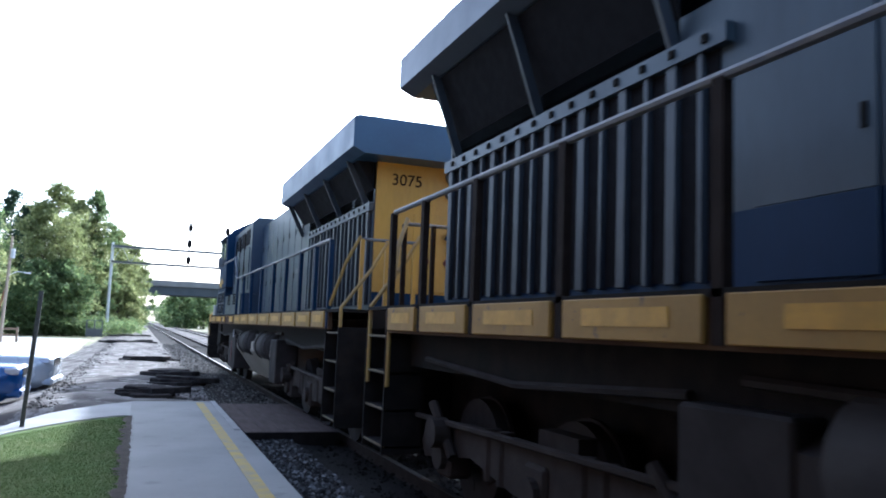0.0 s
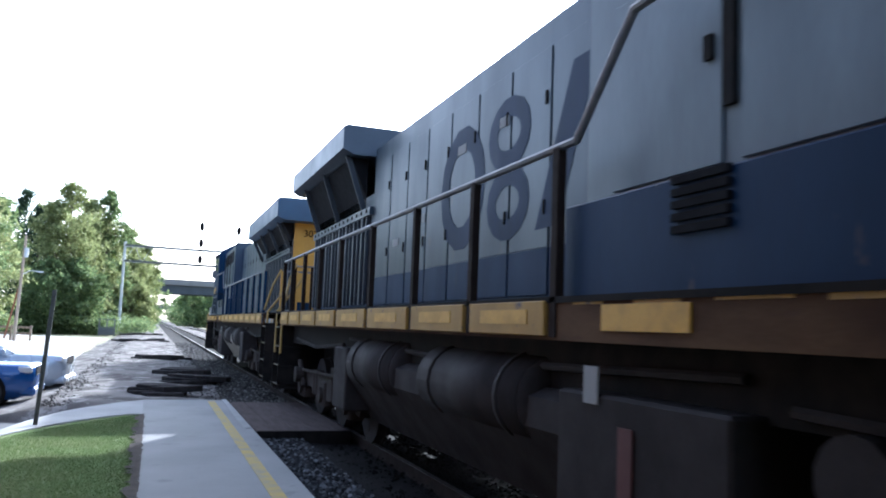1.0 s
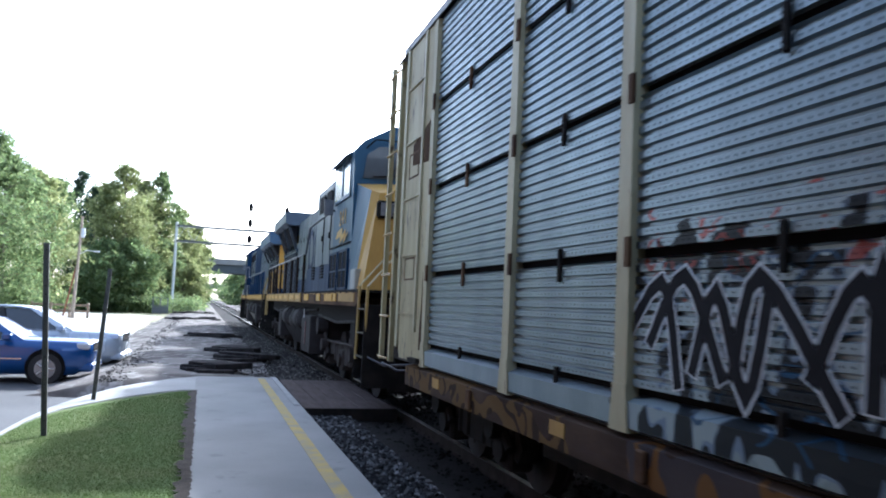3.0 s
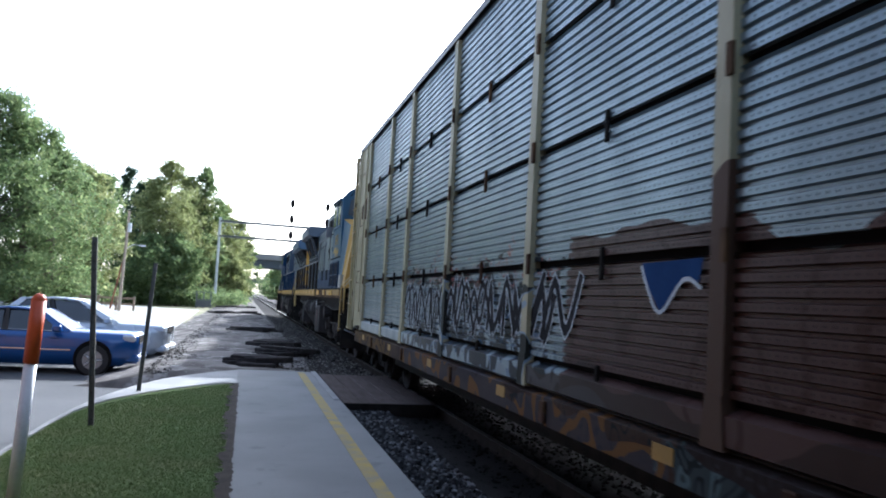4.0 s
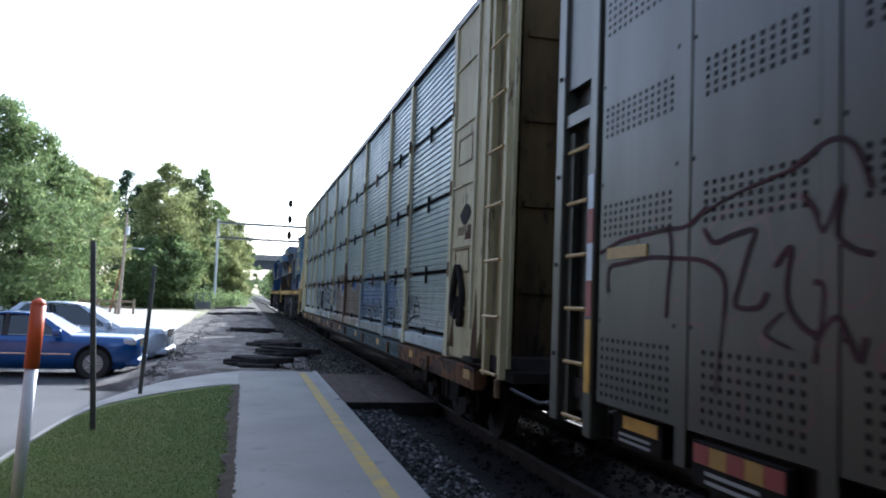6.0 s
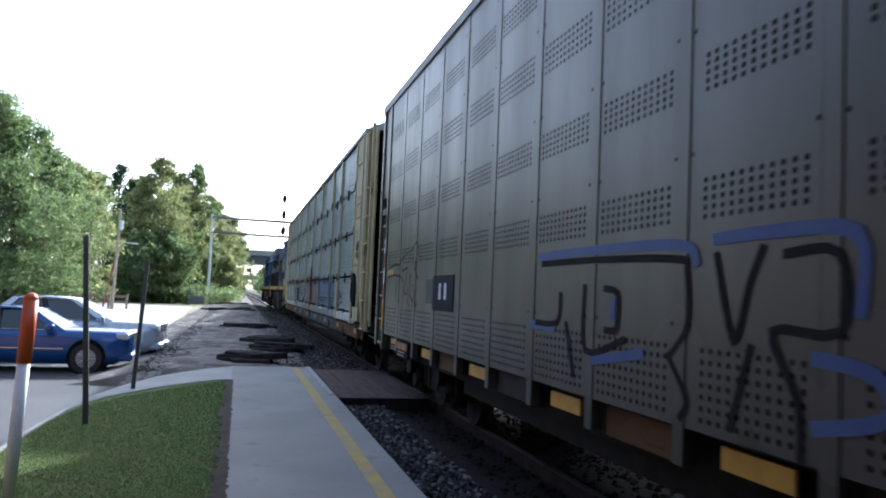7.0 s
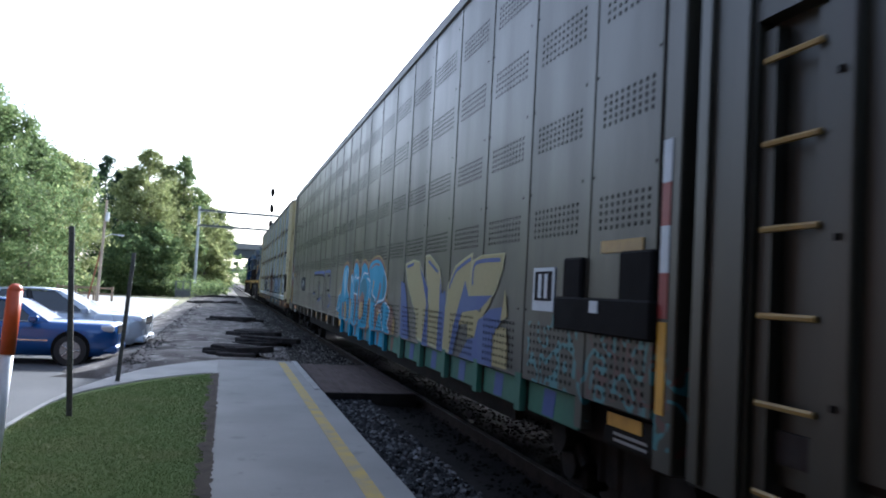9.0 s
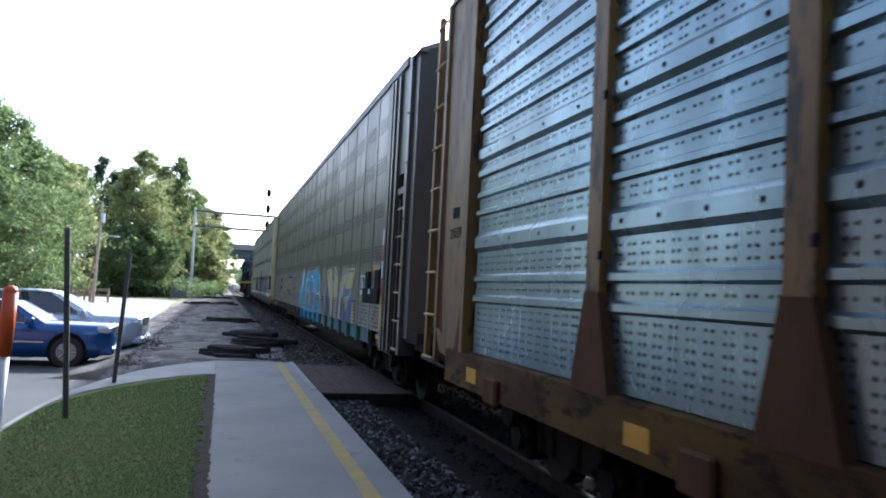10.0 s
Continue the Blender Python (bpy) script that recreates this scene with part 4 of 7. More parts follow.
SILVER_SPRAYED = spray("sprayed_galvanised_panel", lambda nm: material(nm, (0.185, 0.235, 0.265), 0.34, 0.55, second=(0.125, 0.163, 0.19), scale=1.2, grain=25, bump=0.04, stretch=(2, 2, 0.6), speck=(0.1, 0.1, 0.11), speck_amount=-0.06), [
    (0.8, 7.2, 0.9, 2.0, (0.24, 0.3, 0.32), None, 1.6, 0.7),
    (0.8, 7.2, 0.9, 2.05, None, (0.006, 0.008, 0.011), 2.5, 1.0, -0.52),
    (1.2, 6.6, 1.0, 1.9, None, (0.02, 0.06, 0.12), 1.6, 1.0, 0.05),
    (1.0, 7.0, 1.75, 2.15, None, (0.2, 0.04, 0.035), 2.6, 1.0, 0.08),
    (-4.3, 0.6, 0.9, 2.1, (0.06, 0.026, 0.02), (0.04, 0.018, 0.015), 0.8, 0.93, 0.08),
    (-8.3, -4.15, 0.9, 1.95, (0.05, 0.11, 0.19), None, 1.1, 0.8),
    (-8.3, -4.15, 1.46, 1.78, (0.02, 0.055, 0.16), None, 0.9, 0.75),
    (-11.3, -8.0, 1.15, 1.85, None, (0.008, 0.01, 0.015), 0.8, 1.0, 0.025),
    (-9.2, -4.0, 0.5, 1.16, (0.02, 0.042, 0.05), (0.05, 0.09, 0.1), 1.6, 0.85, 0.08),
    (-4.0, 1.5, 0.5, 1.16, (0.03, 0.019, 0.017), None, 1.0, 0.9)])
CREAM_SPRAYED = spray("sprayed_cream_frame", lambda nm: material(nm, (0.33, 0.3, 0.185), 0.55, second=(0.24, 0.21, 0.12), scale=2.5, grain=25, bump=0.05, stretch=DOWN, speck=(0.07, 0.035, 0.02), speck_amount=-0.02), [
    (-4.1, 0.6, 0.6, 2.3, (0.055, 0.026, 0.02), None, 0.8, 0.93),
    (1.0, 7.0, 0.6, 1.9, None, (0.009, 0.012, 0.015), 1.5, 1.0, -0.5),
    (-8.3, -4.0, 0.5, 1.85, (0.06, 0.11, 0.16), None, 1.3, 0.7)])
SILL_SPRAYED = spray("sprayed_rusty_sill", lambda nm: material(nm, (0.06, 0.04, 0.028), 0.8, second=(0.022, 0.014, 0.012), scale=1.0, amount=1.0, grain=25, bump=0.15, stretch=(1, 0.6, 2), speck=(0.045, 0.03, 0.025), speck_amount=0.03, gloss=0.08), [
    (-9.0, -1.0, 0.5, 1.1, (0.032, 0.058, 0.066), (0.08, 0.11, 0.115), 2.3, 0.65, 0.1),
    (-7.0, 2.0, 0.5, 1.1, None, (0.012, 0.014, 0.016), 3.4, 1.0, 0.12),
    (-1.0, 7.0, 0.5, 0.9, (0.05, 0.05, 0.06), (0.12, 0.06, 0.02), 1.4, 0.5, 0.14),
    (-5.0, 3.0, 0.9, 1.2, (0.022, 0.013, 0.012), None, 0.8, 0.85),
    (8.0, 13.2, 0.6, 0.9, (0.12, 0.07, 0.02), (0.02, 0.013, 0.01), 1.8, 0.6, 0.12),
    (-13.2, -9.0, 0.6, 0.9, (0.13, 0.06, 0.025), (0.02, 0.013, 0.01), 1.8, 0.6, 0.1)])
RUST_OCHRE = material("rust_brown", (0.09, 0.05, 0.026), 0.8, second=(0.05, 0.028, 0.017), scale=3, grain=30, bump=0.15, stretch=DOWN, gloss=0.1)
GRIME_BROWN = material("grime_brown", (0.045, 0.026, 0.016), 0.85, second=(0.1, 0.07, 0.035), scale=4, grain=30, bump=0.15, stretch=DOWN, gloss=0.06)
# grime, with the shade between the wagons also put into the colour
DOOR_OLIVE = material("grimy_shaded_olive_door", (0.065, 0.045, 0.018), 0.75, second=(0.03, 0.02, 0.012), scale=1.6, amount=1.0, grain=25, bump=0.1, stretch=DOWN, speck=(0.012, 0.01, 0.009), speck_amount=0.05, gloss=0.1)
# near black stands in for the shade in panel gaps and vent holes
GAP_BLACK = material("panel_gap_shade", (0.009, 0.009, 0.01), 0.95, bump=0, gloss=0.04)


def silver_rack():
    uc = -27.25
    v = vehicle("car_carrier", uc, "silver ribbed car-carrying rail wagon with cream frame and graffiti", "rail wagon")
    y0, y1, top = -14.05, 14.1, 5.0
    posts = [11.7, 9.15, 7.25, 4.55, 1.55, -1.4, -4.3, -7.3, -9.2, -11.9]
    tiers = [(1.19, 1.94), (2.0, 2.93), (2.99, 3.92), (3.98, 4.95)]
    for s in (-1, 1):
        # black sheet behind the panels paints the shade seen through the gaps
        part("gap_shade_sheet", boxes((*span(s, 1.4, 1.44), -12.4, 12.3, 1.1, 4.97)), GAP_BLACK, v)
        holes = []
        for k, (a, b) in enumerate(zip(posts, posts[1:])):
            for j, (z0, z1) in enumerate(tiers):
                bm = ribbed(b + 0.07, a - 0.07, z0, z1, -1.5, 12 if j else 10, 0.024)
                if s > 0:
                    for q in bm.verts:
                        q.co.x = -q.co.x
                    bmesh.ops.reverse_faces(bm, faces=bm.faces)
                part("side_panel", bm, SILVER_SPRAYED, v)
                if s < 0:
                    n = 12 if j else 10
                    h = (z1 - z0) / n
                    for r in range(n):
                        yy = b + 0.16
                        while yy < a - 0.14:
                            holes.append((yy, z0 + (r + 0.28) * h))
                            yy += 0.062
                if j:
                    part("panel_clip", boxes((*span(s, 1.5, 1.53), (a + b) / 2 - 0.022, (a + b) / 2 + 0.022, z0 - 0.18, z0 + 0.06), bevel=0.008), RUST_SILL if k % 3 == 0 else DIRT_BLACK, v)
            part("panel_clip", boxes((*span(s, 1.5, 1.53), (a + b) / 2 - 0.022, (a + b) / 2 + 0.022, 1.0, 1.22), bevel=0.008), DIRT_BLACK, v)
        if s < 0:
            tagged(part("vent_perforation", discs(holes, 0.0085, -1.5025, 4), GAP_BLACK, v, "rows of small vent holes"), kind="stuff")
        for y in posts:
            wide = 0.075 if abs(y) < 11 else 0.06
            p = part("side_post", prism([(y - wide, 1.2), (y + wide, 1.2), (y + wide, 5.0), (y - wide, 5.0)], "x", *span(s, 1.44, 1.545)), CREAM_SPRAYED, v, "cream painted steel side post")
            part("post_foot", prism([(y - 0.11, 0.92), (y + 0.11, 0.92), (y + wide, 1.2), (y - wide, 1.2)], "x", *span(s, 1.46, 1.553)), CREAM_SPRAYED, p)
            for z in (1.97, 2.96, 3.95):
                part("bracket", boxes((*span(s, 1.545, 1.57), y - 0.1, y - 0.05, z - 0.08, z + 0.1)), RUST_SILL, p, "rusty bracket")
        for ya, yb in ((12.98, 11.76), (-11.96, -13.3)):
            lo, hi = min(ya, yb), max(ya, yb)
            e = part("end_panel", prism([(lo + 0.15, 0.95), (hi - 0.15, 0.95), (hi, 1.25), (hi, 5.0), (lo, 5.0), (lo, 1.25)], "x", *span(s, 1.44, 1.535)), RACK_CREAM, v, "cream steel end panel with dark stains")
            part("end_rib", boxes((*span(s, 1.535, 1.56), lo + 0.3, lo + 0.36, 1.3, 4.95), (*span(s, 1.535, 1.56), hi - 0.08, hi, 1.1, 5.0)), CREAM_SPRAYED, e)
            for za, zb in ((3.2, 3.52), (1.92, 2.2)):
                ya2, yb2 = lo + 0.5, hi - 0.25
                part("notice_frame", boxes((*span(s, 1.536, 1.541), ya2, yb2, za, za + 0.02), (*span(s, 1.536, 1.541), ya2, yb2, zb - 0.02, zb), (*span(s, 1.536, 1.541), ya2, ya2 + 0.02, za + 0.02, zb - 0.02), (*span(s, 1.536, 1.541), yb2 - 0.02, yb2, za + 0.02, zb - 0.02)), RUST_SILL, e, "thin framed notice")
            for k in range(5):
                part("brace_bar", boxes((*span(s, 1.535, 1.555), lo + 0.38, hi - 0.1, 1.5 + k * 0.72, 1.53 + k * 0.72)), RACK_CREAM, e)
            if ya > 0:
                part("faded_mark", prism([(lo + 0.05, 3.3), (hi - 0.42, 3.36), (hi - 0.42, 3.62), (lo + 0.05, 3.78)], "x", *span(s, 1.5362, 1.54)), GRIME_BROWN, e, "faded brown sign patch")
            for k in range(6 if ya < 0 else 0):
                part("lettering_bar", boxes((*span(s, 1.5365, 1.539), lo + 0.45 + k * 0.1, lo + 0.5 + k * 0.1, 2.36, 2.46)), RUST_SILL, e)
            if ya < 0:
                part("stain_patch", prism(closed([((lo + hi) / 2 + 0.24 * math.cos(a) * random.uniform(0.6, 1.2), 2.6 + 0.1 * math.sin(a) * random.uniform(0.5, 1.4)) for a in [k * math.tau / 9 for k in range(9)]], 3), "x", *span(s, 1.536, 1.541)), DIRT_BLACK, e, "burnt dark patch")
            part("step_plate", boxes((*span(s, 1.3, 1.6), lo, lo + 0.4, 0.95, 1.0)), DIRT_BLACK, e)
            for ya3, za3, wd, ht in ((lo + 0.06, 1.0, 0.26, 0.75), (hi - 0.3, 1.05, 0.2, 0.5), (lo + 0.42, 2.3, 0.3, 0.18)) if ya < 0 else ((lo + 0.03, 1.1, 0.12, 0.9), (hi - 0.1, 1.05, 0.1, 0.4)):
                pts = [(ya3, za3), (ya3 + wd, za3), (ya3 + wd * 0.9, za3 + ht * 0.3), (ya3 + wd * 0.55, za3 + ht * 0.6), (ya3 + wd * 0.5, za3 + ht), (ya3 + wd * 0.3, za3 + ht * 0.85), (ya3 + wd * 0.15, za3 + ht * 0.4)]
                part("rust_run", prism(pts, "x", *span(s, 1.5355, 1.538)), GRIME_BROWN, e, "dark rust run")
        hose = [(-12.42, 2.0), (-12.3, 1.75), (-12.27, 1.5), (-12.42, 1.42), (-12.52, 1.6), (-12.62, 1.35), (-12.68, 1.6), (-12.58, 1.85)]
        part("hanging_hose", pipe([(s * 1.57, y, z) for y, z in closed(hose, 4)], 0.038, 6), DIRT_BLACK, v, "dark looped brake hose")
        ladder(v, s * 1.5, 13.45, 14.0, 0.85, 5.0, 8, RACK_CREAM)
        ladder(v, s * 1.5, -13.95, -13.45, 0.85, 5.0, 8, RACK_CREAM)
        for yq in (13.3, -13.95):
            part("ladder_back", boxes((*span(s, 1.4, 1.43), yq, yq + 0.65, 0.95, 4.95)), RACK_CREAM, v)
        part("upper_sill", prism([(s * 1.45, 1.14), (s * 1.54, 1.1), (s * 1.54, 0.95), (s * 1.47, 0.92), (s * 1.4, 0.92), (s * 1.4, 1.14)], "y", -11.9, 11.7), SILVER_SPRAYED, v, "sloping upper sill plate")
        part("side_sill", prism([(s * 1.47, 0.9), (s * 1.55, 0.88), (s * 1.55, 0.66), (s * 1.4, 0.66), (s * 1.4, 0.9)], "y", -13.2, 12.4), SILL_SPRAYED, v, "rusty sprayed side sill")
        for k in range(9):
            yy = 11.2 - k * 3.0
            part("reflector", boxes((*span(s, 1.55, 1.556), yy - 0.24, yy, 0.75, 0.85)), SILL_YELLOW, v, "yellow reflector strip")
            part("tie_down", boxes((*span(s, 1.55, 1.585), yy - 1.3, yy - 1.2, 0.68, 0.86), bevel=0.01), RUST_SILL, v)
        part("eave_rail", boxes((*span(s, 1.5, 1.56), -13.2, 13.2, 4.95, 5.04)), RACK_GREY, v)
    def line(pts, mat, half, level=-1.5046, label="black sprayed stroke"):
        part("spray_line", ribbon(pts, half, level), mat, v, label)

    def arch(y, z, ry, rz):
        return [(y - ry * math.cos(a), z + rz * math.sin(a)) for a in [k * math.pi / 8 for k in range(9)]]

    # a black scrawl on the last but one panel
    for pts in ([(-9.28, 1.28), (-9.36, 1.63), (-9.46, 1.37), (-9.53, 1.65), (-9.62, 1.43), (-9.73, 1.63), (-9.82, 1.39), (-9.9, 1.62), (-10.05, 1.56), (-10.2, 1.42)], [(-9.3, 1.22), (-9.8, 1.34), (-10.2, 1.36)], [(-9.75, 1.5), (-10.1, 1.5)]):
        line(pts, SPRAY_DARK, 0.016)
    # scalloped cloud edges over the blue panels, and spiky black flowers under them
    for y, z, ry, rz in ((-4.66, 1.78, 0.3, 0.17), (-5.36, 1.79, 0.24, 0.1), (-5.8, 1.83, 0.22, 0.13), (-6.36, 1.8, 0.2, 0.15), (-6.84, 1.78, 0.26, 0.16), (-7.9, 1.76, 0.26, 0.14)):
        line(arch(y, z, ry, rz), SPRAY_DARK, 0.016)
    for y in (-4.6, -5.3, -6.1, -6.8, -7.8):
        line([(y + 0.3, 1.33), (y + 0.14, 1.41), (y - 0.14, 1.43), (y - 0.3, 1.4), (y - 0.34, 1.24)], SPRAY_DARK, 0.014)
        line([(y + 0.02, 1.36), (y - 0.14, 1.33), (y - 0.26, 1.38), (y - 0.2, 1.22), (y - 0.06, 1.29)], SPRAY_DARK, 0.02)
        line([(y - 0.4, 1.44), (y - 0.46, 1.27), (y - 0.52, 1.4), (y - 0.56, 1.56), (y - 0.66, 1.52), (y - 0.72, 1.4), (y - 0.8, 1.26)], SPRAY_DARK, 0.016)
    # blue wedge with a pale edge in the brown field
    paint(v, [(-0.5, 1.92), (-1.2, 1.93), (-1.16, 1.79), (-1.0, 1.81), (-0.74, 1.62), (-0.55, 1.8)], -1.5044, SPRAY_DEEP)
    line([(-0.5, 1.9), (-0.56, 1.79), (-0.74, 1.61), (-1.0, 1.81), (-1.18, 1.76)], SPRAY_WHITE, 0.013, -1.5048, "pale sprayed edge")
    paint(v, [(-2.74, 1.93), (-3.5, 1.92), (-3.3, 1.82), (-3.1, 1.74), (-2.92, 1.76)], -1.5044, SPRAY_DEEP)
    line([(-2.76, 1.9), (-2.92, 1.75), (-3.1, 1.73), (-3.4, 1.87)], SPRAY_WHITE, 0.013, -1.5048, "pale sprayed edge")
    # crowded dark strokes with pale edges further along
    random.seed(31)
    y = 7.0
    while y > 0.7:
        z = 1.56 + random.uniform(-0.06, 0.06)
        n = random.choice((3, 4, 5))
        pts = [(y + 0.3 - 0.6 * k / (n - 1) + random.uniform(-0.12, 0.12), z + (0.28 if k % 2 else -0.28) * random.uniform(0.5, 1.1)) for k in range(n)]
        line(pts, SPRAY_WHITE, 0.056, -1.5044, "pale sprayed edge")
        line(pts, SPRAY_DARK, 0.04, -1.5048)
        y -= random.uniform(0.32, 0.5)
    rack_ends(v, y0, y1, 5.0, DOOR_OLIVE, DOOR_OLIVE, RACK_SILVER, 0.32)
    return v


DEVICE_BLACK = material("dark_device", (0.012, 0.012, 0.013), 0.85, bump=0.02, gloss=0.05)
SPRAY_SKY = material("spray_sky_blue", (0.018, 0.235, 0.39), 0.6, second=(0.013, 0.165, 0.275), scale=1.6, grain=30, bump=0.03, gloss=0.18)
SPRAY_TEAL = material("spray_teal", (0.012, 0.125, 0.175), 0.6, second=(0.03, 0.1, 0.16), scale=2, grain=30, bump=0.03, gloss=0.18)
SPRAY_CREAM = material("spray_pale_yellow", (0.27, 0.245, 0.115), 0.5, second=(0.3, 0.27, 0.14), scale=1.6, grain=30, bump=0.03, gloss=0.18)
SPRAY_PURPLE = material("spray_violet_blue", (0.05, 0.08, 0.23), 0.55, second=(0.09, 0.13, 0.24), scale=2, grain=30, bump=0.03, gloss=0.18)
SPRAY_BROWN = material("spray_brown", (0.14, 0.065, 0.05), 0.5, second=(0.1, 0.05, 0.04), scale=2, grain=30, bump=0.03, gloss=0.18)
SPRAY_WHITE = material("spray_white", (0.45, 0.5, 0.55), 0.5, second=(0.35, 0.4, 0.45), scale=3, grain=30, bump=0.03)
SPRAY_OCHRE = material("spray_ochre", (0.28, 0.2, 0.07), 0.5, second=(0.2, 0.14, 0.07), scale=2, grain=30, bump=0.03, gloss=0.18)
SPRAY_DARK = material("spray_dark", (0.02, 0.02, 0.023), 0.8, bump=0.03, gloss=0.06)
GREY_SPRAYED = spray("sprayed_grey_rack", lambda nm: material(nm, (0.036, 0.0345, 0.027), 0.36, second=(0.022, 0.021, 0.016), scale=0.9, amount=0.9, grain=22, bump=0.06, stretch=(2, 2, 0.35), speck=(0.028, 0.022, 0.018), speck_amount=-0.02, gloss=0.42), [
    (5.8, 12.6, 1.0, 2.4, None, (0.055, 0.018, 0.022), 1.3, 1.0, 0.035),
    (-12.2, -10.0, 0.8, 1.4, None, (0.03, 0.15, 0.18), 2.6, 1.0, 0.14),
    (-12.2, -11.2, 0.8, 1.4, None, (0.06, 0.02, 0.02), 3.4, 1.0, 0.12),
    (2.4, 6.2, 0.95, 1.4, (0.1, 0.095, 0.095), None, 2.2, 0.4)])


def closed(points, steps=6):
    """A smooth closed outline through points."""
    out = []
    n = len(points)
    for i in range(n):
        p0, p1, p2, p3 = (Vector(points[(i + k - 1) % n]) for k in range(4))
        for k in range(steps):
            t = k / steps
            out.append(tuple(0.5 * (2 * p1 + (p2 - p0) * t + (2 * p0 - 5 * p1 + 4 * p2 - p3) * t * t + (3 * p1 - p0 - 3 * p2 + p3) * t ** 3)))
    return out


def paint(parent, outline, level, mat, name="spray_shape"):
    bm = bmesh.new()
    f = bm.faces.new([bm.verts.new((level, y, z)) for y, z in outline])
    f.normal_update()
    if f.normal.x > 0:
        f.normal_flip()
    bmesh.ops.triangulate(bm, faces=[f])
    ob = part(name, bm, mat, parent)
    return ob


def grey_rack():
    uc = -56.9
    v = vehicle("car_carrier", uc, "grey perforated car-carrying rail wagon with blue and yellow graffiti", "rail wagon")
    y0, y1, top = -14.35, 14.55, 4.95
    posts = [0.67 + 1.169 * k for k in range(-10, 11)]
    lo, hi = -12.03, 13.53
    bands = [(1.0, 1.37, 7), (2.09, 2.29, 5), (2.79, 2.98, 5), (3.52, 3.74, 5), (4.2, 4.4, 5)]
    for s in (-1, 1):
        edges = [lo] + posts + [hi]
        holes, low_holes, bolts = [], [], []
        for a, b in zip(edges, edges[1:]):
            part("side_panel", boxes((*span(s, 1.46, 1.534), a + 0.06, b - 0.06, 0.93, 4.88), bevel=0.006), GREY_SPRAYED, v)
            if s < 0:
                for z0, z1, n in bands:
                    for r in range(n):
                        yy = a + 0.16
                        while yy < b - 0.14:
                            sprayed = z0 < 1.2 and -9.9 < yy < 1.7   # punched through the paint as well
                            (low_holes if sprayed else holes).append((yy, z0 + (z1 - z0) * r / (n - 1)))
                            yy += 0.079
                for z in (1.5, 2.45, 3.15, 3.95, 4.65):
                    for yy in (a + 0.09, b - 0.09):
                        bolts.append((yy, z))
        if s < 0:
            tagged(part("vent_perforation", discs(holes, 0.0185, -1.5352, 6), HOLE_DARK, v, "bands of round vent holes"), kind="stuff")
            tagged(part("vent_perforation", discs(low_holes, 0.0185, -1.5462, 6), HOLE_DARK, v, "bands of round vent holes"), kind="stuff")
            tagged(part("panel_bolting", discs(bolts, 0.016, -1.5356, 6), DIRT_BLACK, v, "small dark panel bolts"), kind="stuff")
        for y in posts:
            part("side_post", prism([(y - 0.055, 0.72), (y + 0.055, 0.72), (y + 0.055, 4.9), (y - 0.055, 4.9)], "x", *span(s, 1.46, 1.54)), GREY_SPRAYED, v, "grey steel side post")
        # black strip stands in for the shade behind the sill and stops light
        part("sill_shade_strip", boxes((*span(s, 1.3, 1.34), lo, hi, 0.62, 0.95)), DIRT_BLACK, v)
        for k, (a, b) in enumerate(zip(posts, posts[1:])):
            if k % 2 == 0:
                part("reflector", boxes((*span(s, 1.44, 1.46), a + 0.3, b - 0.3, 0.76, 0.88)), BRIGHT_YELLOW, v, "yellow reflector strip")
            else:
                part("sill_plate", boxes((*span(s, 1.42, 1.45), a + 0.12, b - 0.12, 0.7, 0.9)), RUST_SILL if k % 4 == 1 else TANK_GREY, v)
        part("eave_rail", boxes((*span(s, 1.5, 1.56), lo - 1.2, hi + 0.8, 4.86, 4.99)), RACK_GREY, v)
        # end bays with recessed ladders
        for ya, w, g0, g1, r0, r1, r2, e1, e2 in ((lo, -1, 0.2, 0.34, 0.8, 1.3, 1.46, 1.72, 2.1), (hi, 1, 0.13, 0.13, 0.14, 0.62, 0.77, 0.85, 1.05)):
            def run(a, b):
                return sorted((ya + w * a, ya + w * b))
            part("end_post", boxes((*span(s, 1.4, 1.55), *run(0, g0), 0.66, 4.94), bevel=0.01), GREY_SPRAYED, v)
            if w < 0:
                part("seam_groove", boxes((*span(s, 1.3, 1.42), *run(g0, g1), 0.8, 4.88)), DIRT_BLACK, v, "dark seam beside the end post")
                bay = part("bay_plate", boxes((*span(s, 1.3, 1.53), *run(g1, r0), 0.66, 4.94), bevel=0.008), GREY_SPRAYED, v)
                for q in (g1 + 0.02, r0 - 0.12):
                    part("bay_rib", boxes((*span(s, 1.53, 1.56), *run(q, q + 0.1), 0.68, 4.83), bevel=0.006), GREY_SPRAYED, bay)
            part("ladder_recess", boxes((*span(s, 1.36, 1.43), *run(r0, r1), 0.8, 4.88)), GREY_SPRAYED, v)
            part("recess_post", boxes((*span(s, 1.3, 1.55), *run(r1, r2), 0.7, 4.94), bevel=0.01), GREY_SPRAYED, v)
            part("recess_header", boxes((*span(s, 1.3, 1.53), *run(r0, r1), 3.0, 3.1), (*span(s, 1.3, 1.52), *run(r0, r1), 3.3, 4.88)), GREY_SPRAYED, v)
            for z in (1.2, 1.9, 2.6, 3.4, 4.1):
                part("rivet", boxes((*span(s, 1.55, 1.562), *run(r2 - 0.09, r2 - 0.06), z, z + 0.03)), DIRT_BLACK, v)
            ladder(v, s * 1.47, ya + w * (r0 + 0.06), ya + w * (r1 - 0.06), 0.72, 2.95, 6, GREY_SPRAYED, PIPE_YELLOW)
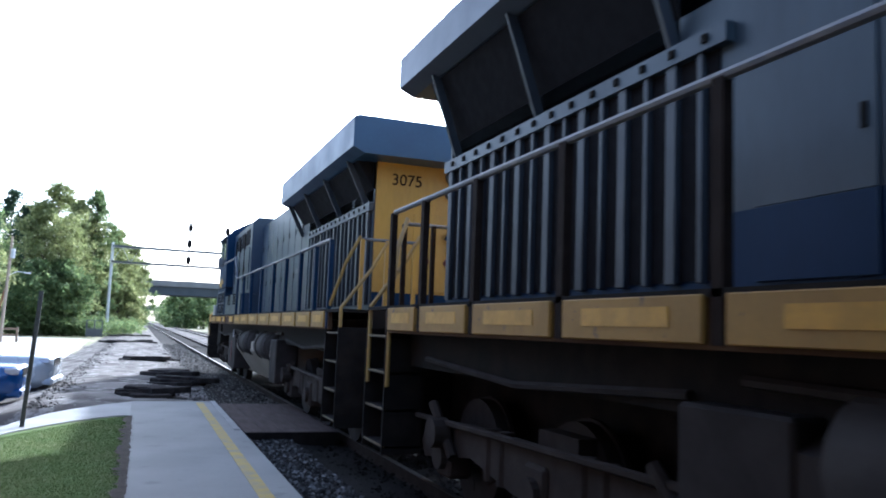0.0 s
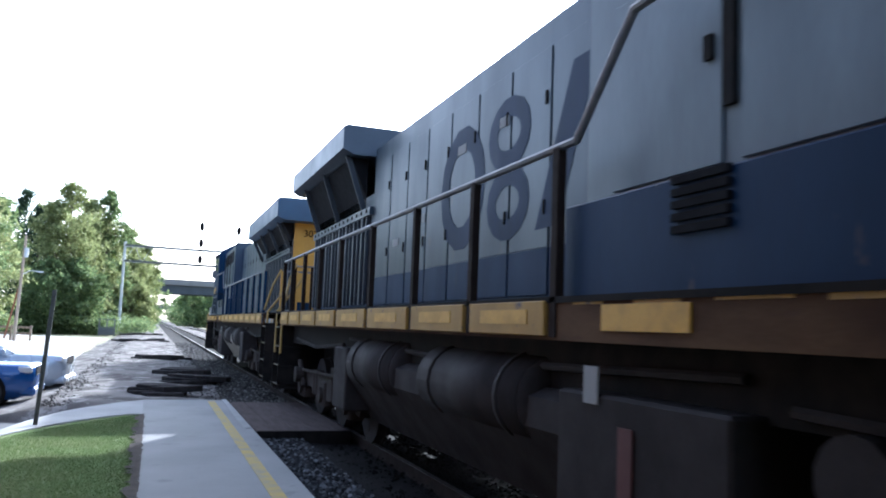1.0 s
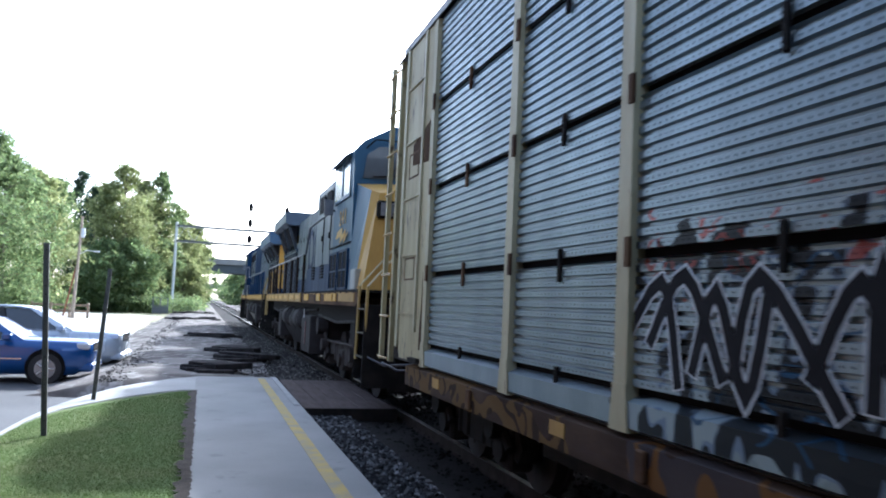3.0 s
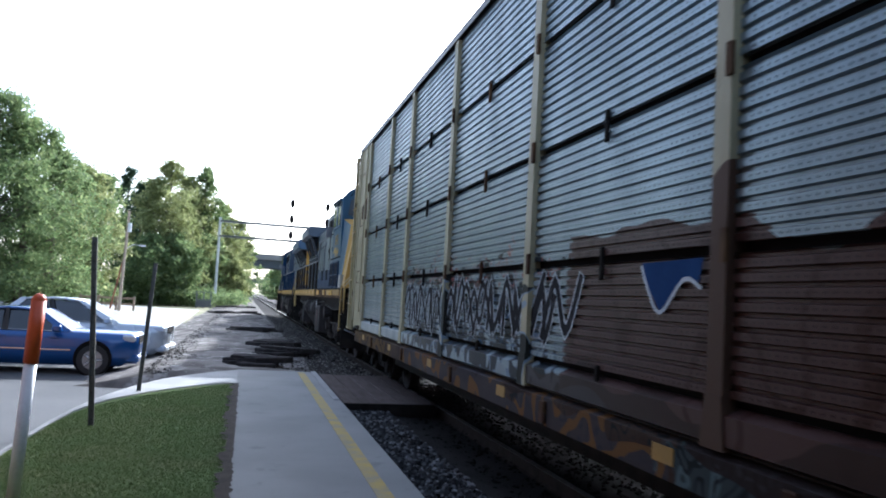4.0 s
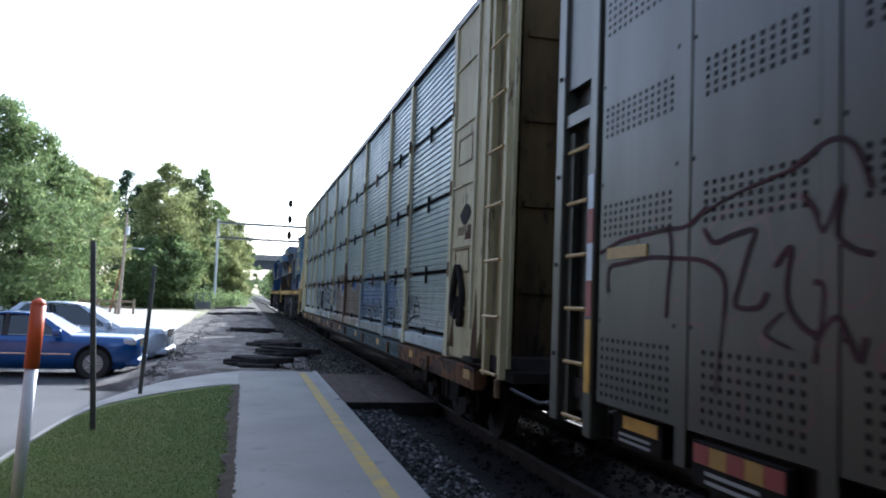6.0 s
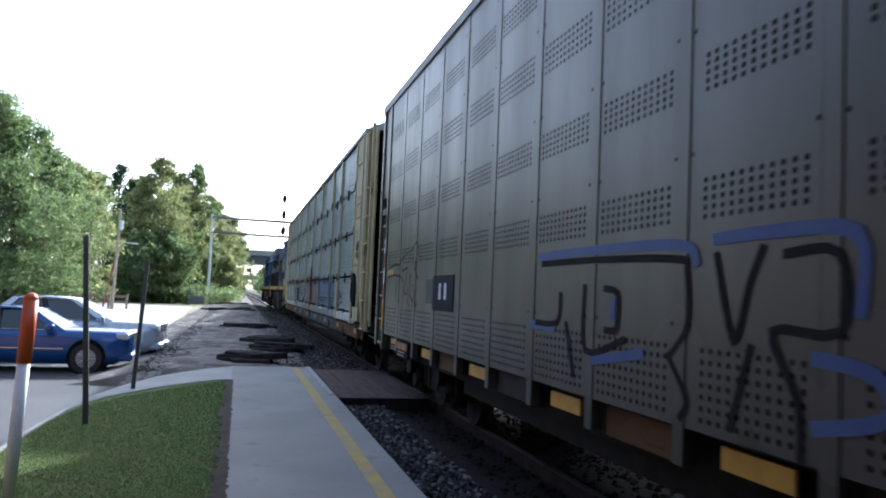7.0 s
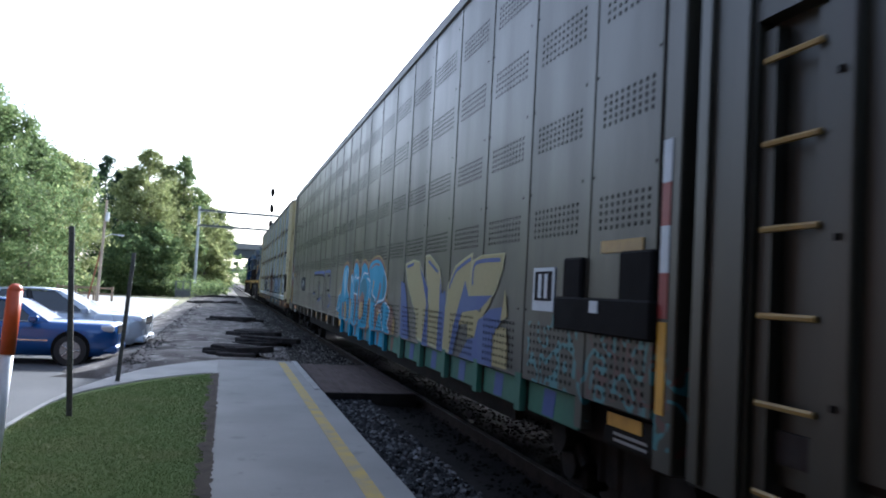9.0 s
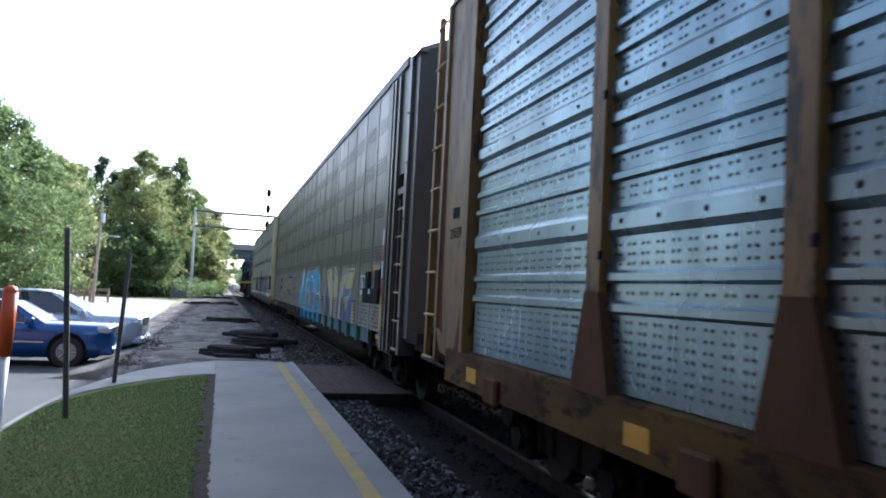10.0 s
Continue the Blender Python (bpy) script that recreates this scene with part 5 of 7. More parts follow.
            part("end_wall", prism([(ya + w * r2, s * 1.5), (ya + w * e1, s * 1.5), (ya + w * e2, s * 1.15), (ya + w * e2, s * 1.05), (ya + w * r2, s * 1.05)], "z", 0.95, 4.94), GREY_SPRAYED, v, "rounded grey end wall") .matrix_basis = Matrix(((0, 1, 0, 0), (1, 0, 0, 0), (0, 0, 1, 0), (0, 0, 0, 1)))
            strip = [(0.98, 1.5, BRIGHT_YELLOW), (1.52, 1.78, SPRAY_RED), (1.78, 2.05, SPRAY_WHITE), (2.05, 2.3, SPRAY_RED), (2.3, 2.55, SPRAY_WHITE)]
            for za, zb, mt in strip:
                part("reflector", boxes((*span(s, 1.55, 1.556), *sorted((ya + w * 0.02, ya + w * 0.11)), za, zb)), mt, v, "reflective strip")
            part("yellow_placard", boxes((*span(s, 1.534, 1.545), *sorted((ya - w * 0.2, ya - w * 0.75)), 1.92, 2.0)), PIPE_YELLOW, v, "yellow framed placard")
            part("end_placard", boxes((*span(s, 1.4, 1.44), *sorted((ya - w * 0.15, ya - w * 0.8)), 0.68, 0.88)), DIRT_BLACK, v, "dark stencilled plate")
            part("reflector", boxes((*span(s, 1.441, 1.446), *run(-0.3, -0.75), 0.79, 0.875)), BRIGHT_YELLOW, v, "yellow reflector strip")
            for k in range(2):
                part("lettering_bar", boxes((*span(s, 1.441, 1.445), *run(-0.24, -0.66), 0.7 + k * 0.04, 0.718 + k * 0.04)), KERB, v)
    # worn red and yellow strip with stencil bars, on the sill by the leading bay
    for s in (-1, 1):
        part("sill_plate", boxes((*span(s, 1.5, 1.557), 11.42, 12.2, 0.67, 0.9)), DIRT_BLACK, v, "dark stencilled plate")
        for k, mt in enumerate((SPRAY_RED, SILL_YELLOW, SPRAY_RED, SILL_YELLOW, SPRAY_RED)):
            part("reflector", boxes((*span(s, 1.5575, 1.562), 12.035 - k * 0.15, 12.18 - k * 0.15, 0.785, 0.885)), mt, v, "worn reflective strip")
        for k in range(2):
            part("lettering_bar", boxes((*span(s, 1.5575, 1.561), 11.62, 12.07, 0.69 + k * 0.045, 0.71 + k * 0.045)), KERB, v)
    # black device, placards and plates near the trailing end
    dev = part("black_device", boxes((-1.6, -1.53, -12.03, -10.65, 1.38, 1.62), (-1.58, -1.53, -11.05, -10.75, 1.6, 1.9), (-1.58, -1.53, -12.0, -11.6, 1.6, 1.92), bevel=0.015), DEVICE_BLACK, v, "black bracketed box on the side")
    part("device_tag", boxes((-1.606, -1.601, -11.38, -11.26, 1.52, 1.6)), SPRAY_WHITE, dev)
    pl = part("white_placard", boxes((-1.545, -1.534, -10.52, -10.1, 1.5, 1.84)), SPRAY_WHITE, v, "white printed placard")
    part("placard_print", boxes((-1.548, -1.5452, -10.48, -10.14, 1.58, 1.81)), SPRAY_DARK, pl)
    part("print_bar", boxes((-1.5505, -1.5482, -10.4, -10.34, 1.6, 1.79), (-1.5505, -1.5482, -10.28, -10.22, 1.6, 1.79)), SPRAY_WHITE, pl)
    part("plate_shadow", boxes((-1.541, -1.534, 10.05, 10.45, 1.5, 1.82)), SPRAY_SLATE, v, "faded slate paint patch")
    plate = part("owner_plate", boxes((-1.545, -1.534, 9.05, 10.05, 1.42, 1.86)), SPRAY_NAVY, v, "dark blue owner patch with two pale marks")
    for y in (9.68, 9.42):
        part("owner_mark", boxes((-1.548, -1.5452, y - 0.05, y + 0.05, 1.56, 1.76)), SPRAY_WHITE, plate, "pale stencilled mark")
    # sprayed letters in sky blue with pale, ochre and brown edges
    L0 = -1.5408

    def swollen(pts, f):
        cy, cz = sum(p[0] for p in pts) / len(pts), sum(p[1] for p in pts) / len(pts)
        out = []
        for y, z in pts:
            d = Vector((y - cy, z - cz))
            d = d * (1 + f / max(d.length, 0.05))
            out.append((cy + d.x, max(0.935, cz + d.y)))
        return closed(out, 5)

    letters = [[(0.6, 2.0), (0.2, 2.06), (-0.06, 1.94), (0.05, 1.56), (-0.26, 1.42), (-0.26, 0.95), (0.48, 0.95), (1.05, 0.95), (0.9, 1.4), (0.76, 1.78)],
               [(-0.4, 1.84), (-0.66, 1.82), (-0.75, 1.44), (-0.66, 0.95), (-0.34, 0.95), (-0.4, 1.43)],
               [(-0.7, 1.86), (-0.8, 2.02), (-1.0, 2.08), (-1.28, 1.98), (-1.38, 1.76), (-1.34, 1.5), (-1.34, 0.95), (-0.68, 0.95), (-0.76, 1.44)],
               [(-1.62, 1.86), (-1.66, 2.0), (-1.9, 2.06), (-2.24, 1.98), (-2.38, 1.84), (-2.58, 1.7), (-2.55, 1.5), (-2.42, 1.33), (-2.42, 0.95), (-1.48, 0.95), (-1.5, 1.47), (-1.5, 1.7)],
               [(-2.7, 1.36), (-3.12, 1.32), (-3.58, 1.28), (-3.86, 1.4), (-4.08, 1.4), (-4.38, 1.3), (-4.28, 1.15), (-4.24, 1.06), (-4.44, 0.95), (-3.7, 0.95), (-2.72, 0.95)],
               [(-2.42, 1.92), (-2.56, 2.04), (-2.98, 2.09), (-3.4, 2.06), (-3.74, 1.94), (-3.97, 1.78), (-4.06, 1.64), (-3.98, 1.5), (-3.84, 1.42), (-3.43, 1.37), (-3.1, 1.34), (-2.72, 1.36), (-2.52, 1.52)]]
    for k, pts in enumerate(letters):
        paint(v, swollen(pts, 0.085), L0 - 0.0001 * k, SPRAY_OCHRE, "spray_outline")
        paint(v, swollen(pts, 0.05), L0 - 0.0008 - 0.0001 * k, SPRAY_BROWN, "spray_outline")
    for k, pts in enumerate(letters):
        paint(v, closed([(y, max(0.935, z)) for y, z in pts], 5), L0 - 0.0024 - 0.0001 * k, SPRAY_SKY)
    # brown and ochre counters, teal shading
    shades = [([(-1.56, 1.44), (-1.82, 1.54), (-2.06, 1.44), (-1.98, 1.1), (-1.54, 1.05)], SPRAY_BROWN), ([(-1.6, 1.32), (-1.95, 1.34), (-1.93, 1.12), (-1.58, 1.08)], SPRAY_OCHRE),
              ([(-2.6, 1.4), (-2.72, 1.4), (-2.62, 0.95), (-2.47, 0.95)], SPRAY_OCHRE), ([(-2.5, 1.36), (-2.6, 1.4), (-2.5, 0.95), (-2.42, 0.95)], SPRAY_BROWN),
              ([(-0.88, 1.48), (-1.22, 1.48), (-1.14, 1.1), (-1.1, 0.95), (-0.98, 0.95), (-1.0, 1.3)], SPRAY_BROWN), ([(-0.42, 1.36), (-0.56, 1.34), (-0.52, 1.0), (-0.38, 1.0)], SPRAY_OCHRE),
              ([(-3.16, 1.32), (-3.64, 1.33), (-3.72, 1.22), (-3.5, 1.2), (-3.3, 0.98), (-3.18, 0.96)], SPRAY_BROWN), ([(-3.34, 1.26), (-3.6, 1.27), (-3.5, 1.19), (-3.36, 1.18)], SPRAY_OCHRE),
              ([(-3.5, 1.72), (-3.58, 1.64), (-3.48, 1.5), (-3.3, 1.38), (-3.22, 1.38), (-3.4, 1.56)], SPRAY_BROWN),
              ([(-4.4, 1.34), (-4.56, 1.34), (-4.64, 1.2), (-4.6, 1.02), (-4.44, 0.95), (-4.26, 1.08)], SPRAY_BROWN), ([(-4.66, 1.22), (-4.8, 1.1), (-4.74, 0.96), (-4.62, 0.98)], SPRAY_OCHRE),
              ([(-1.62, 1.72), (-2.06, 1.78), (-2.3, 1.62), (-2.2, 1.4), (-1.9, 1.56), (-1.6, 1.44)], SPRAY_TEAL), ([(-1.0, 1.7), (-1.26, 1.72), (-1.24, 1.54), (-0.95, 1.52)], SPRAY_TEAL),
              ([(-3.75, 1.86), (-3.95, 1.66), (-3.86, 1.5), (-3.74, 1.48)], SPRAY_TEAL), ([(-2.9, 1.74), (-2.98, 1.72), (-2.86, 1.56), (-2.8, 1.52)], SPRAY_OCHRE),
              ([(-2.76, 1.56), (-3.1, 1.46), (-3.2, 1.38), (-2.78, 1.4)], SPRAY_TEAL), ([(0.3, 1.3), (0.02, 1.26), (0.0, 0.98), (0.26, 0.98)], SPRAY_OCHRE), ([(0.62, 1.28), (0.44, 1.24), (0.4, 1.0), (0.58, 1.0)], SPRAY_BROWN),
              ([(0.5, 1.86), (0.24, 1.96), (0.2, 1.6), (0.36, 1.4)], SPRAY_SKY_PALE), ([(-3.78, 1.3), (-3.88, 1.36), (-3.86, 1.05), (-3.74, 0.96)], SPRAY_TEAL)]
    for k, (pts, mt) in enumerate(shades):
        paint(v, closed(pts, 4), L0 - 0.0032 - 0.00002 * k, mt)

    def stroke(pts, mt, wide, level):
        part("spray_line", ribbon(pts, wide, level), mt, v)

    for pts in ([(0.22, 2.0), (-0.04, 1.9), (0.04, 1.62), (-0.2, 1.46)], [(-0.4, 1.84), (-0.62, 1.72), (-0.64, 1.82), (-0.75, 1.44), (-0.68, 1.0)], [(-0.84, 1.76), (-1.0, 1.84), (-1.16, 1.78), (-1.38, 1.82)], [(-0.9, 1.5), (-1.22, 1.48)],
                [(-1.64, 1.72), (-1.78, 1.82), (-1.95, 1.88), (-2.3, 1.86)], [(-2.3, 1.78), (-2.58, 1.72), (-2.54, 1.48), (-2.42, 1.34)], [(-2.78, 1.58), (-2.9, 1.5), (-3.12, 1.45), (-3.1, 1.4)],
                [(-3.16, 1.32), (-3.4, 1.4), (-3.82, 1.44), (-3.98, 1.52), (-4.06, 1.66), (-3.97, 1.79), (-3.8, 1.9)], [(-3.5, 1.26), (-3.66, 1.24), (-3.78, 1.1), (-3.96, 0.95)], [(-4.0, 1.4), (-4.38, 1.3), (-4.28, 1.14), (-4.24, 1.07), (-4.44, 0.96)]):
        stroke(pts, SPRAY_WHITE, 0.013, L0 - 0.0037)
    for pts in ([(-0.14, 1.36), (-0.14, 1.0)], [(-0.82, 1.9), (-0.88, 1.56)], [(-2.02, 1.0), (-2.1, 1.36)], [(-2.3, 1.3), (-2.28, 1.0)], [(0.8, 1.6), (0.86, 1.2), (0.92, 1.0)], [(0.66, 1.75), (0.7, 1.4)], [(-2.9, 1.2), (-2.94, 1.0)], [(-3.44, 1.12), (-3.5, 0.98)]):
        stroke(pts, SPRAY_TEAL, 0.026, L0 - 0.0036)
    for pts in ([(-2.62, 1.96), (-2.98, 2.02), (-3.36, 2.0)], [(-0.1, 1.86), (-0.2, 1.6), (-0.34, 1.4)], [(-1.42, 1.9), (-1.46, 1.6)], [(-2.44, 1.9), (-2.62, 1.62)]):
        stroke(pts, SPRAY_BROWN, 0.018, L0 - 0.0035)
    # pointed star shape that opens the piece
    star = [(0.96, 1.5), (1.25, 1.42), (1.52, 1.1), (1.02, 1.05), (0.92, 0.94)]
    paint(v, [(0.94, 1.62), (1.3, 1.46), (1.62, 1.08), (1.0, 0.98), (0.86, 0.94)], L0 - 0.0004, SPRAY_OCHRE, "spray_outline")
    paint(v, star, L0 - 0.0025, SPRAY_SKY)
    stroke([(0.96, 1.5), (1.22, 1.36), (1.02, 1.2), (1.5, 1.1)], SPRAY_WHITE, 0.013, L0 - 0.0037)
    # loose dark red scrawl near the leading end
    for pts in ([(13.45, 1.97), (13.12, 2.04), (12.75, 2.06), (12.54, 2.07), (12.33, 2.07), (12.13, 2.16)], [(13.32, 1.7), (13.3, 1.86), (13.04, 1.89), (12.74, 1.91), (12.41, 1.89), (12.18, 1.87), (12.01, 1.81), (11.95, 1.72), (11.96, 1.57)],
                [(12.53, 2.09), (12.49, 1.95), (12.52, 1.75), (12.54, 1.55)], [(12.15, 2.04), (12.06, 1.96), (11.87, 1.99), (11.71, 2.0), (11.75, 1.91), (11.82, 1.75), (11.86, 1.63), (11.68, 1.62), (11.61, 1.69)],
                [(11.36, 2.13), (11.29, 2.06), (11.22, 1.96), (11.12, 2.14), (11.15, 1.95), (11.05, 1.87), (10.96, 1.85)], [(11.55, 1.82), (11.44, 1.9), (11.47, 1.69), (11.39, 1.56), (11.25, 1.52), (11.22, 1.71), (11.28, 1.74)],
                [(11.28, 1.39), (11.25, 1.49), (11.15, 1.59), (11.08, 1.5), (11.02, 1.42), (10.99, 1.51)], [(11.44, 2.26), (11.19, 2.35), (11.05, 2.3), (10.96, 2.12)]):
        stroke(pts, SPRAY_MAROON, 0.014, L0 - 0.0001)
    for pts in ([(11.96, 1.57), (11.99, 1.39), (12.02, 1.16)], [(12.2, 2.12), (11.87, 2.2), (11.44, 2.26)], [(12.9, 2.05), (12.86, 1.92)], [(11.5, 1.6), (11.62, 1.5), (11.44, 1.44)]):
        stroke(pts, SPRAY_MAROON, 0.008, L0 - 0.0002)
    # dim outlined letters in blue over bare grey
    for pts in ([(6.3, 1.9), (5.3, 1.9), (4.24, 1.87), (4.12, 1.8), (4.1, 1.5), (4.26, 1.33)], [(5.14, 1.7), (4.94, 1.66), (4.95, 1.44), (5.12, 1.42)], [(5.78, 1.44), (5.62, 1.06)], [(5.46, 1.72), (5.42, 1.26), (4.84, 1.37)],
                [(3.84, 1.88), (3.68, 1.44), (3.56, 1.72), (3.46, 1.9)], [(3.3, 1.86), (2.96, 1.85), (2.95, 1.52), (3.38, 1.5), (3.2, 1.2), (3.18, 0.95)], [(3.54, 1.42), (3.7, 1.0)], [(6.4, 1.42), (5.95, 1.44), (5.9, 1.66)], [(4.3, 1.32), (4.1, 1.1), (4.16, 0.98)]):
        stroke(pts, SPRAY_DARK, 0.024, L0 - 0.0002)
    for pts in ([(6.36, 1.96), (5.3, 1.97), (4.2, 1.95), (4.02, 1.84)], [(5.0, 1.62), (5.02, 1.5)], [(3.86, 1.96), (3.4, 1.97), (2.86, 1.93), (2.84, 1.6)], [(6.5, 1.4), (6.0, 1.39)], [(3.1, 1.4), (2.76, 1.36), (2.7, 1.2), (3.1, 1.1)], [(4.6, 1.3), (5.3, 1.2)]):
        stroke(pts, SPRAY_PURPLE, 0.034, L0 - 0.0001)
    # painted sill plates under the letters, with runs of brown
    for k, (a, mt) in enumerate(((0.67, SPRAY_TEAL), (-0.499, SPRAY_SKY), (-1.668, SPRAY_TEAL), (-2.837, SPRAY_SKY), (-4.006, SPRAY_GREEN))):
        plate = part("painted_sill", boxes((-1.48, -1.462, a - 1.05, a - 0.1, 0.68, 0.91)), mt, v, "sill plate sprayed over in blue")
        part("brown_run", prism([(a - 0.3, 0.69), (a - 0.42, 0.69), (a - 0.5, 0.9), (a - 0.28, 0.9)], "x", -1.4835, -1.481), SPRAY_BROWN, plate, "brown run of paint")
        part("post_foot", boxes((-1.545, -1.49, a - 0.06, a + 0.06, 0.66, 0.97)), SPRAY_SKY if k < 4 else SPRAY_TEAL, v, "post foot sprayed blue")
    # large pale yellow letters with violet shading
    yellow = [[(-5.36, 1.95), (-5.8, 2.0), (-6.13, 1.97), (-6.41, 1.76), (-6.63, 1.62), (-6.64, 1.38), (-6.54, 1.0), (-6.14, 1.02), (-6.06, 1.31), (-5.56, 1.67)],
              [(-6.45, 2.03), (-6.66, 2.04), (-7.12, 1.88), (-7.26, 1.72), (-7.25, 1.5), (-7.16, 1.34), (-7.17, 0.98), (-6.74, 1.0), (-6.72, 1.47), (-6.57, 1.76)],
              [(-7.56, 1.68), (-7.8, 1.88), (-8.1, 1.95), (-8.38, 2.0), (-8.38, 1.86), (-8.34, 1.62), (-8.13, 1.42), (-7.9, 1.26), (-7.88, 0.98), (-7.46, 0.98), (-7.44, 1.36), (-7.54, 1.5)],
              [(-8.44, 1.93), (-8.7, 1.98), (-9.34, 1.98), (-9.3, 1.83), (-9.14, 1.64), (-9.08, 1.6), (-8.34, 1.58), (-8.4, 1.77)]]
    for k, pts in enumerate(yellow):
        cy, cz = sum(p[0] for p in pts) / len(pts), sum(p[1] for p in pts) / len(pts)
        paint(v, [(cy + (y - cy) * 1.08, max(0.935, cz + (z - cz) * 1.06)) for y, z in pts], L0 - 0.0002 - 0.0001 * k, SPRAY_PALE, "spray_outline")
    violet = [[(-6.14, 1.95), (-6.64, 1.64), (-6.75, 0.94), (-6.46, 0.94), (-6.6, 1.47)], [(-7.2, 1.82), (-7.3, 1.58), (-7.44, 1.64), (-7.48, 1.5), (-7.43, 0.94), (-7.18, 0.94), (-7.21, 1.34)],
              [(-8.2, 1.74), (-8.34, 1.58), (-9.1, 1.6), (-9.03, 1.56), (-8.78, 1.47), (-8.63, 1.44), (-8.13, 1.4), (-7.91, 1.06), (-7.86, 0.94), (-7.7, 0.94), (-7.83, 1.25)],
              [(-8.68, 1.34), (-9.04, 1.47), (-9.36, 1.5), (-9.37, 1.38), (-9.15, 1.23), (-9.16, 0.94), (-8.1, 0.94), (-8.38, 1.14), (-8.6, 1.17)], [(-5.08, 1.74), (-5.34, 1.7), (-5.6, 1.3), (-5.7, 0.95), (-5.2, 0.95)]]
    for k, pts in enumerate(yellow):
        paint(v, pts, L0 - 0.0012 - 0.0001 * k, SPRAY_CREAM)
    for k, pts in enumerate(violet):
        paint(v, pts, L0 - 0.0022 - 0.0001 * k, SPRAY_PURPLE)
    for k, pts in enumerate(([(-8.16, 1.41), (-8.63, 1.45), (-8.77, 1.42), (-8.68, 1.33), (-8.6, 1.19), (-8.38, 1.16), (-8.35, 1.3), (-8.02, 1.27)], [(-9.08, 1.6), (-9.04, 1.52), (-8.81, 1.38), (-8.7, 1.36), (-8.78, 1.47)],
                             [(-9.34, 1.36), (-9.4, 1.53), (-9.44, 1.66), (-9.48, 1.54), (-9.52, 1.42)], [(-9.18, 1.24), (-9.28, 1.32), (-9.5, 1.32), (-9.56, 1.16), (-9.56, 0.96), (-9.17, 0.96)])):
        paint(v, pts, L0 - 0.0031 - 0.00005 * k, SPRAY_CREAM)
    for pts in ([(-7.6, 1.66), (-7.82, 1.83), (-8.1, 1.91), (-8.36, 1.96)], [(-8.46, 1.7), (-8.48, 1.88), (-8.7, 1.93), (-9.26, 1.93)], [(-6.62, 1.98), (-7.08, 1.84)], [(-5.44, 1.93), (-5.8, 1.96)]):
        stroke(pts, SPRAY_PURPLE, 0.02, L0 - 0.0034)
    for k in range(5):
        a = -5.175 - 1.169 * k
        plate = part("painted_sill", boxes((-1.48, -1.462, a - 1.05, a - 0.1, 0.68, 0.91)), SPRAY_GREEN, v, "sill plate sprayed over in green")
        part("violet_run", prism([(a - 0.4, 0.69), (a - 0.62, 0.69), (a - 0.66, 0.9), (a - 0.44, 0.9)], "x", -1.4835, -1.481), SPRAY_PURPLE, plate, "violet run of paint")
        part("post_foot", boxes((-1.545, -1.49, a - 0.06, a + 0.06, 0.66, 0.97)), SPRAY_GREEN, v, "post foot sprayed green")
    # pale scrawl on the trailing end wall
    for pts in ([(-13.5, 1.95), (-13.62, 1.55)], [(-13.6, 2.0), (-13.65, 1.65)], [(-13.4, 1.82), (-13.62, 1.85)], [(-13.7, 1.85), (-13.72, 1.5)], [(-13.4, 1.3), (-13.7, 1.35), (-13.75, 1.2)], [(-13.4, 1.2), (-13.65, 1.2), (-13.75, 1.0)]):
        part("spray_line", pipe([(-1.505 + max(0, -13.45 - y) * 0.63, y, z) for y, z in pts], 0.014, 5), SPRAY_WHITE, v)
    rack_ends(v, y0, y1, 4.95, RACK_GREY, TANK_GREY, RACK_GREY, 0.3)
    return v


SPRAY_SKY_PALE = material("spray_pale_blue", (0.2, 0.38, 0.48), 0.5, second=(0.14, 0.3, 0.4), scale=3, grain=30, bump=0.03, gloss=0.18)
SPRAY_RED = material("sign_red", (0.2, 0.022, 0.02), 0.5, second=(0.2, 0.03, 0.03), scale=4, grain=30, bump=0.02)
SPRAY_DEEP = material("spray_deep_blue", (0.012, 0.045, 0.15), 0.8, second=(0.01, 0.03, 0.1), scale=2, grain=30, bump=0.03, gloss=0.08)
SPRAY_MAROON = material("spray_maroon", (0.055, 0.021, 0.027), 0.75, second=(0.045, 0.03, 0.032), scale=2.5, amount=1.0, grain=30, bump=0.03, gloss=0.1)
SPRAY_SLATE = material("faded_slate", (0.04, 0.05, 0.058), 0.5, bump=0.02, gloss=0.18)
SPRAY_NAVY = material("plate_navy", (0.006, 0.009, 0.018), 0.6, bump=0.02, gloss=0.06)
SPRAY_PALE = material("spray_pale", (0.36, 0.36, 0.2), 0.5, second=(0.3, 0.3, 0.2), scale=2, grain=30, bump=0.02, gloss=0.18)
SPRAY_GREEN = material("spray_green", (0.04, 0.13, 0.09), 0.55, second=(0.05, 0.1, 0.09), scale=2, grain=30, bump=0.03, gloss=0.18)
SILL_OCHRE = material("grimy_ochre_sill", (0.1, 0.06, 0.017), 0.7, second=(0.05, 0.03, 0.014), scale=1.2, amount=1.0, grain=25, bump=0.1, stretch=(1, 0.8, 2), speck=(0.02, 0.014, 0.01), speck_amount=0.06, gloss=0.1)
GALV_BLUE = material("galvanised_blue_grey", (0.24, 0.335, 0.385), 0.26, 0.75, second=(0.075, 0.115, 0.14), scale=0.9, grain=25, bump=0.04, stretch=(1.5, 1.5, 1.0), speck=(0.06, 0.07, 0.08), speck_amount=-0.04)


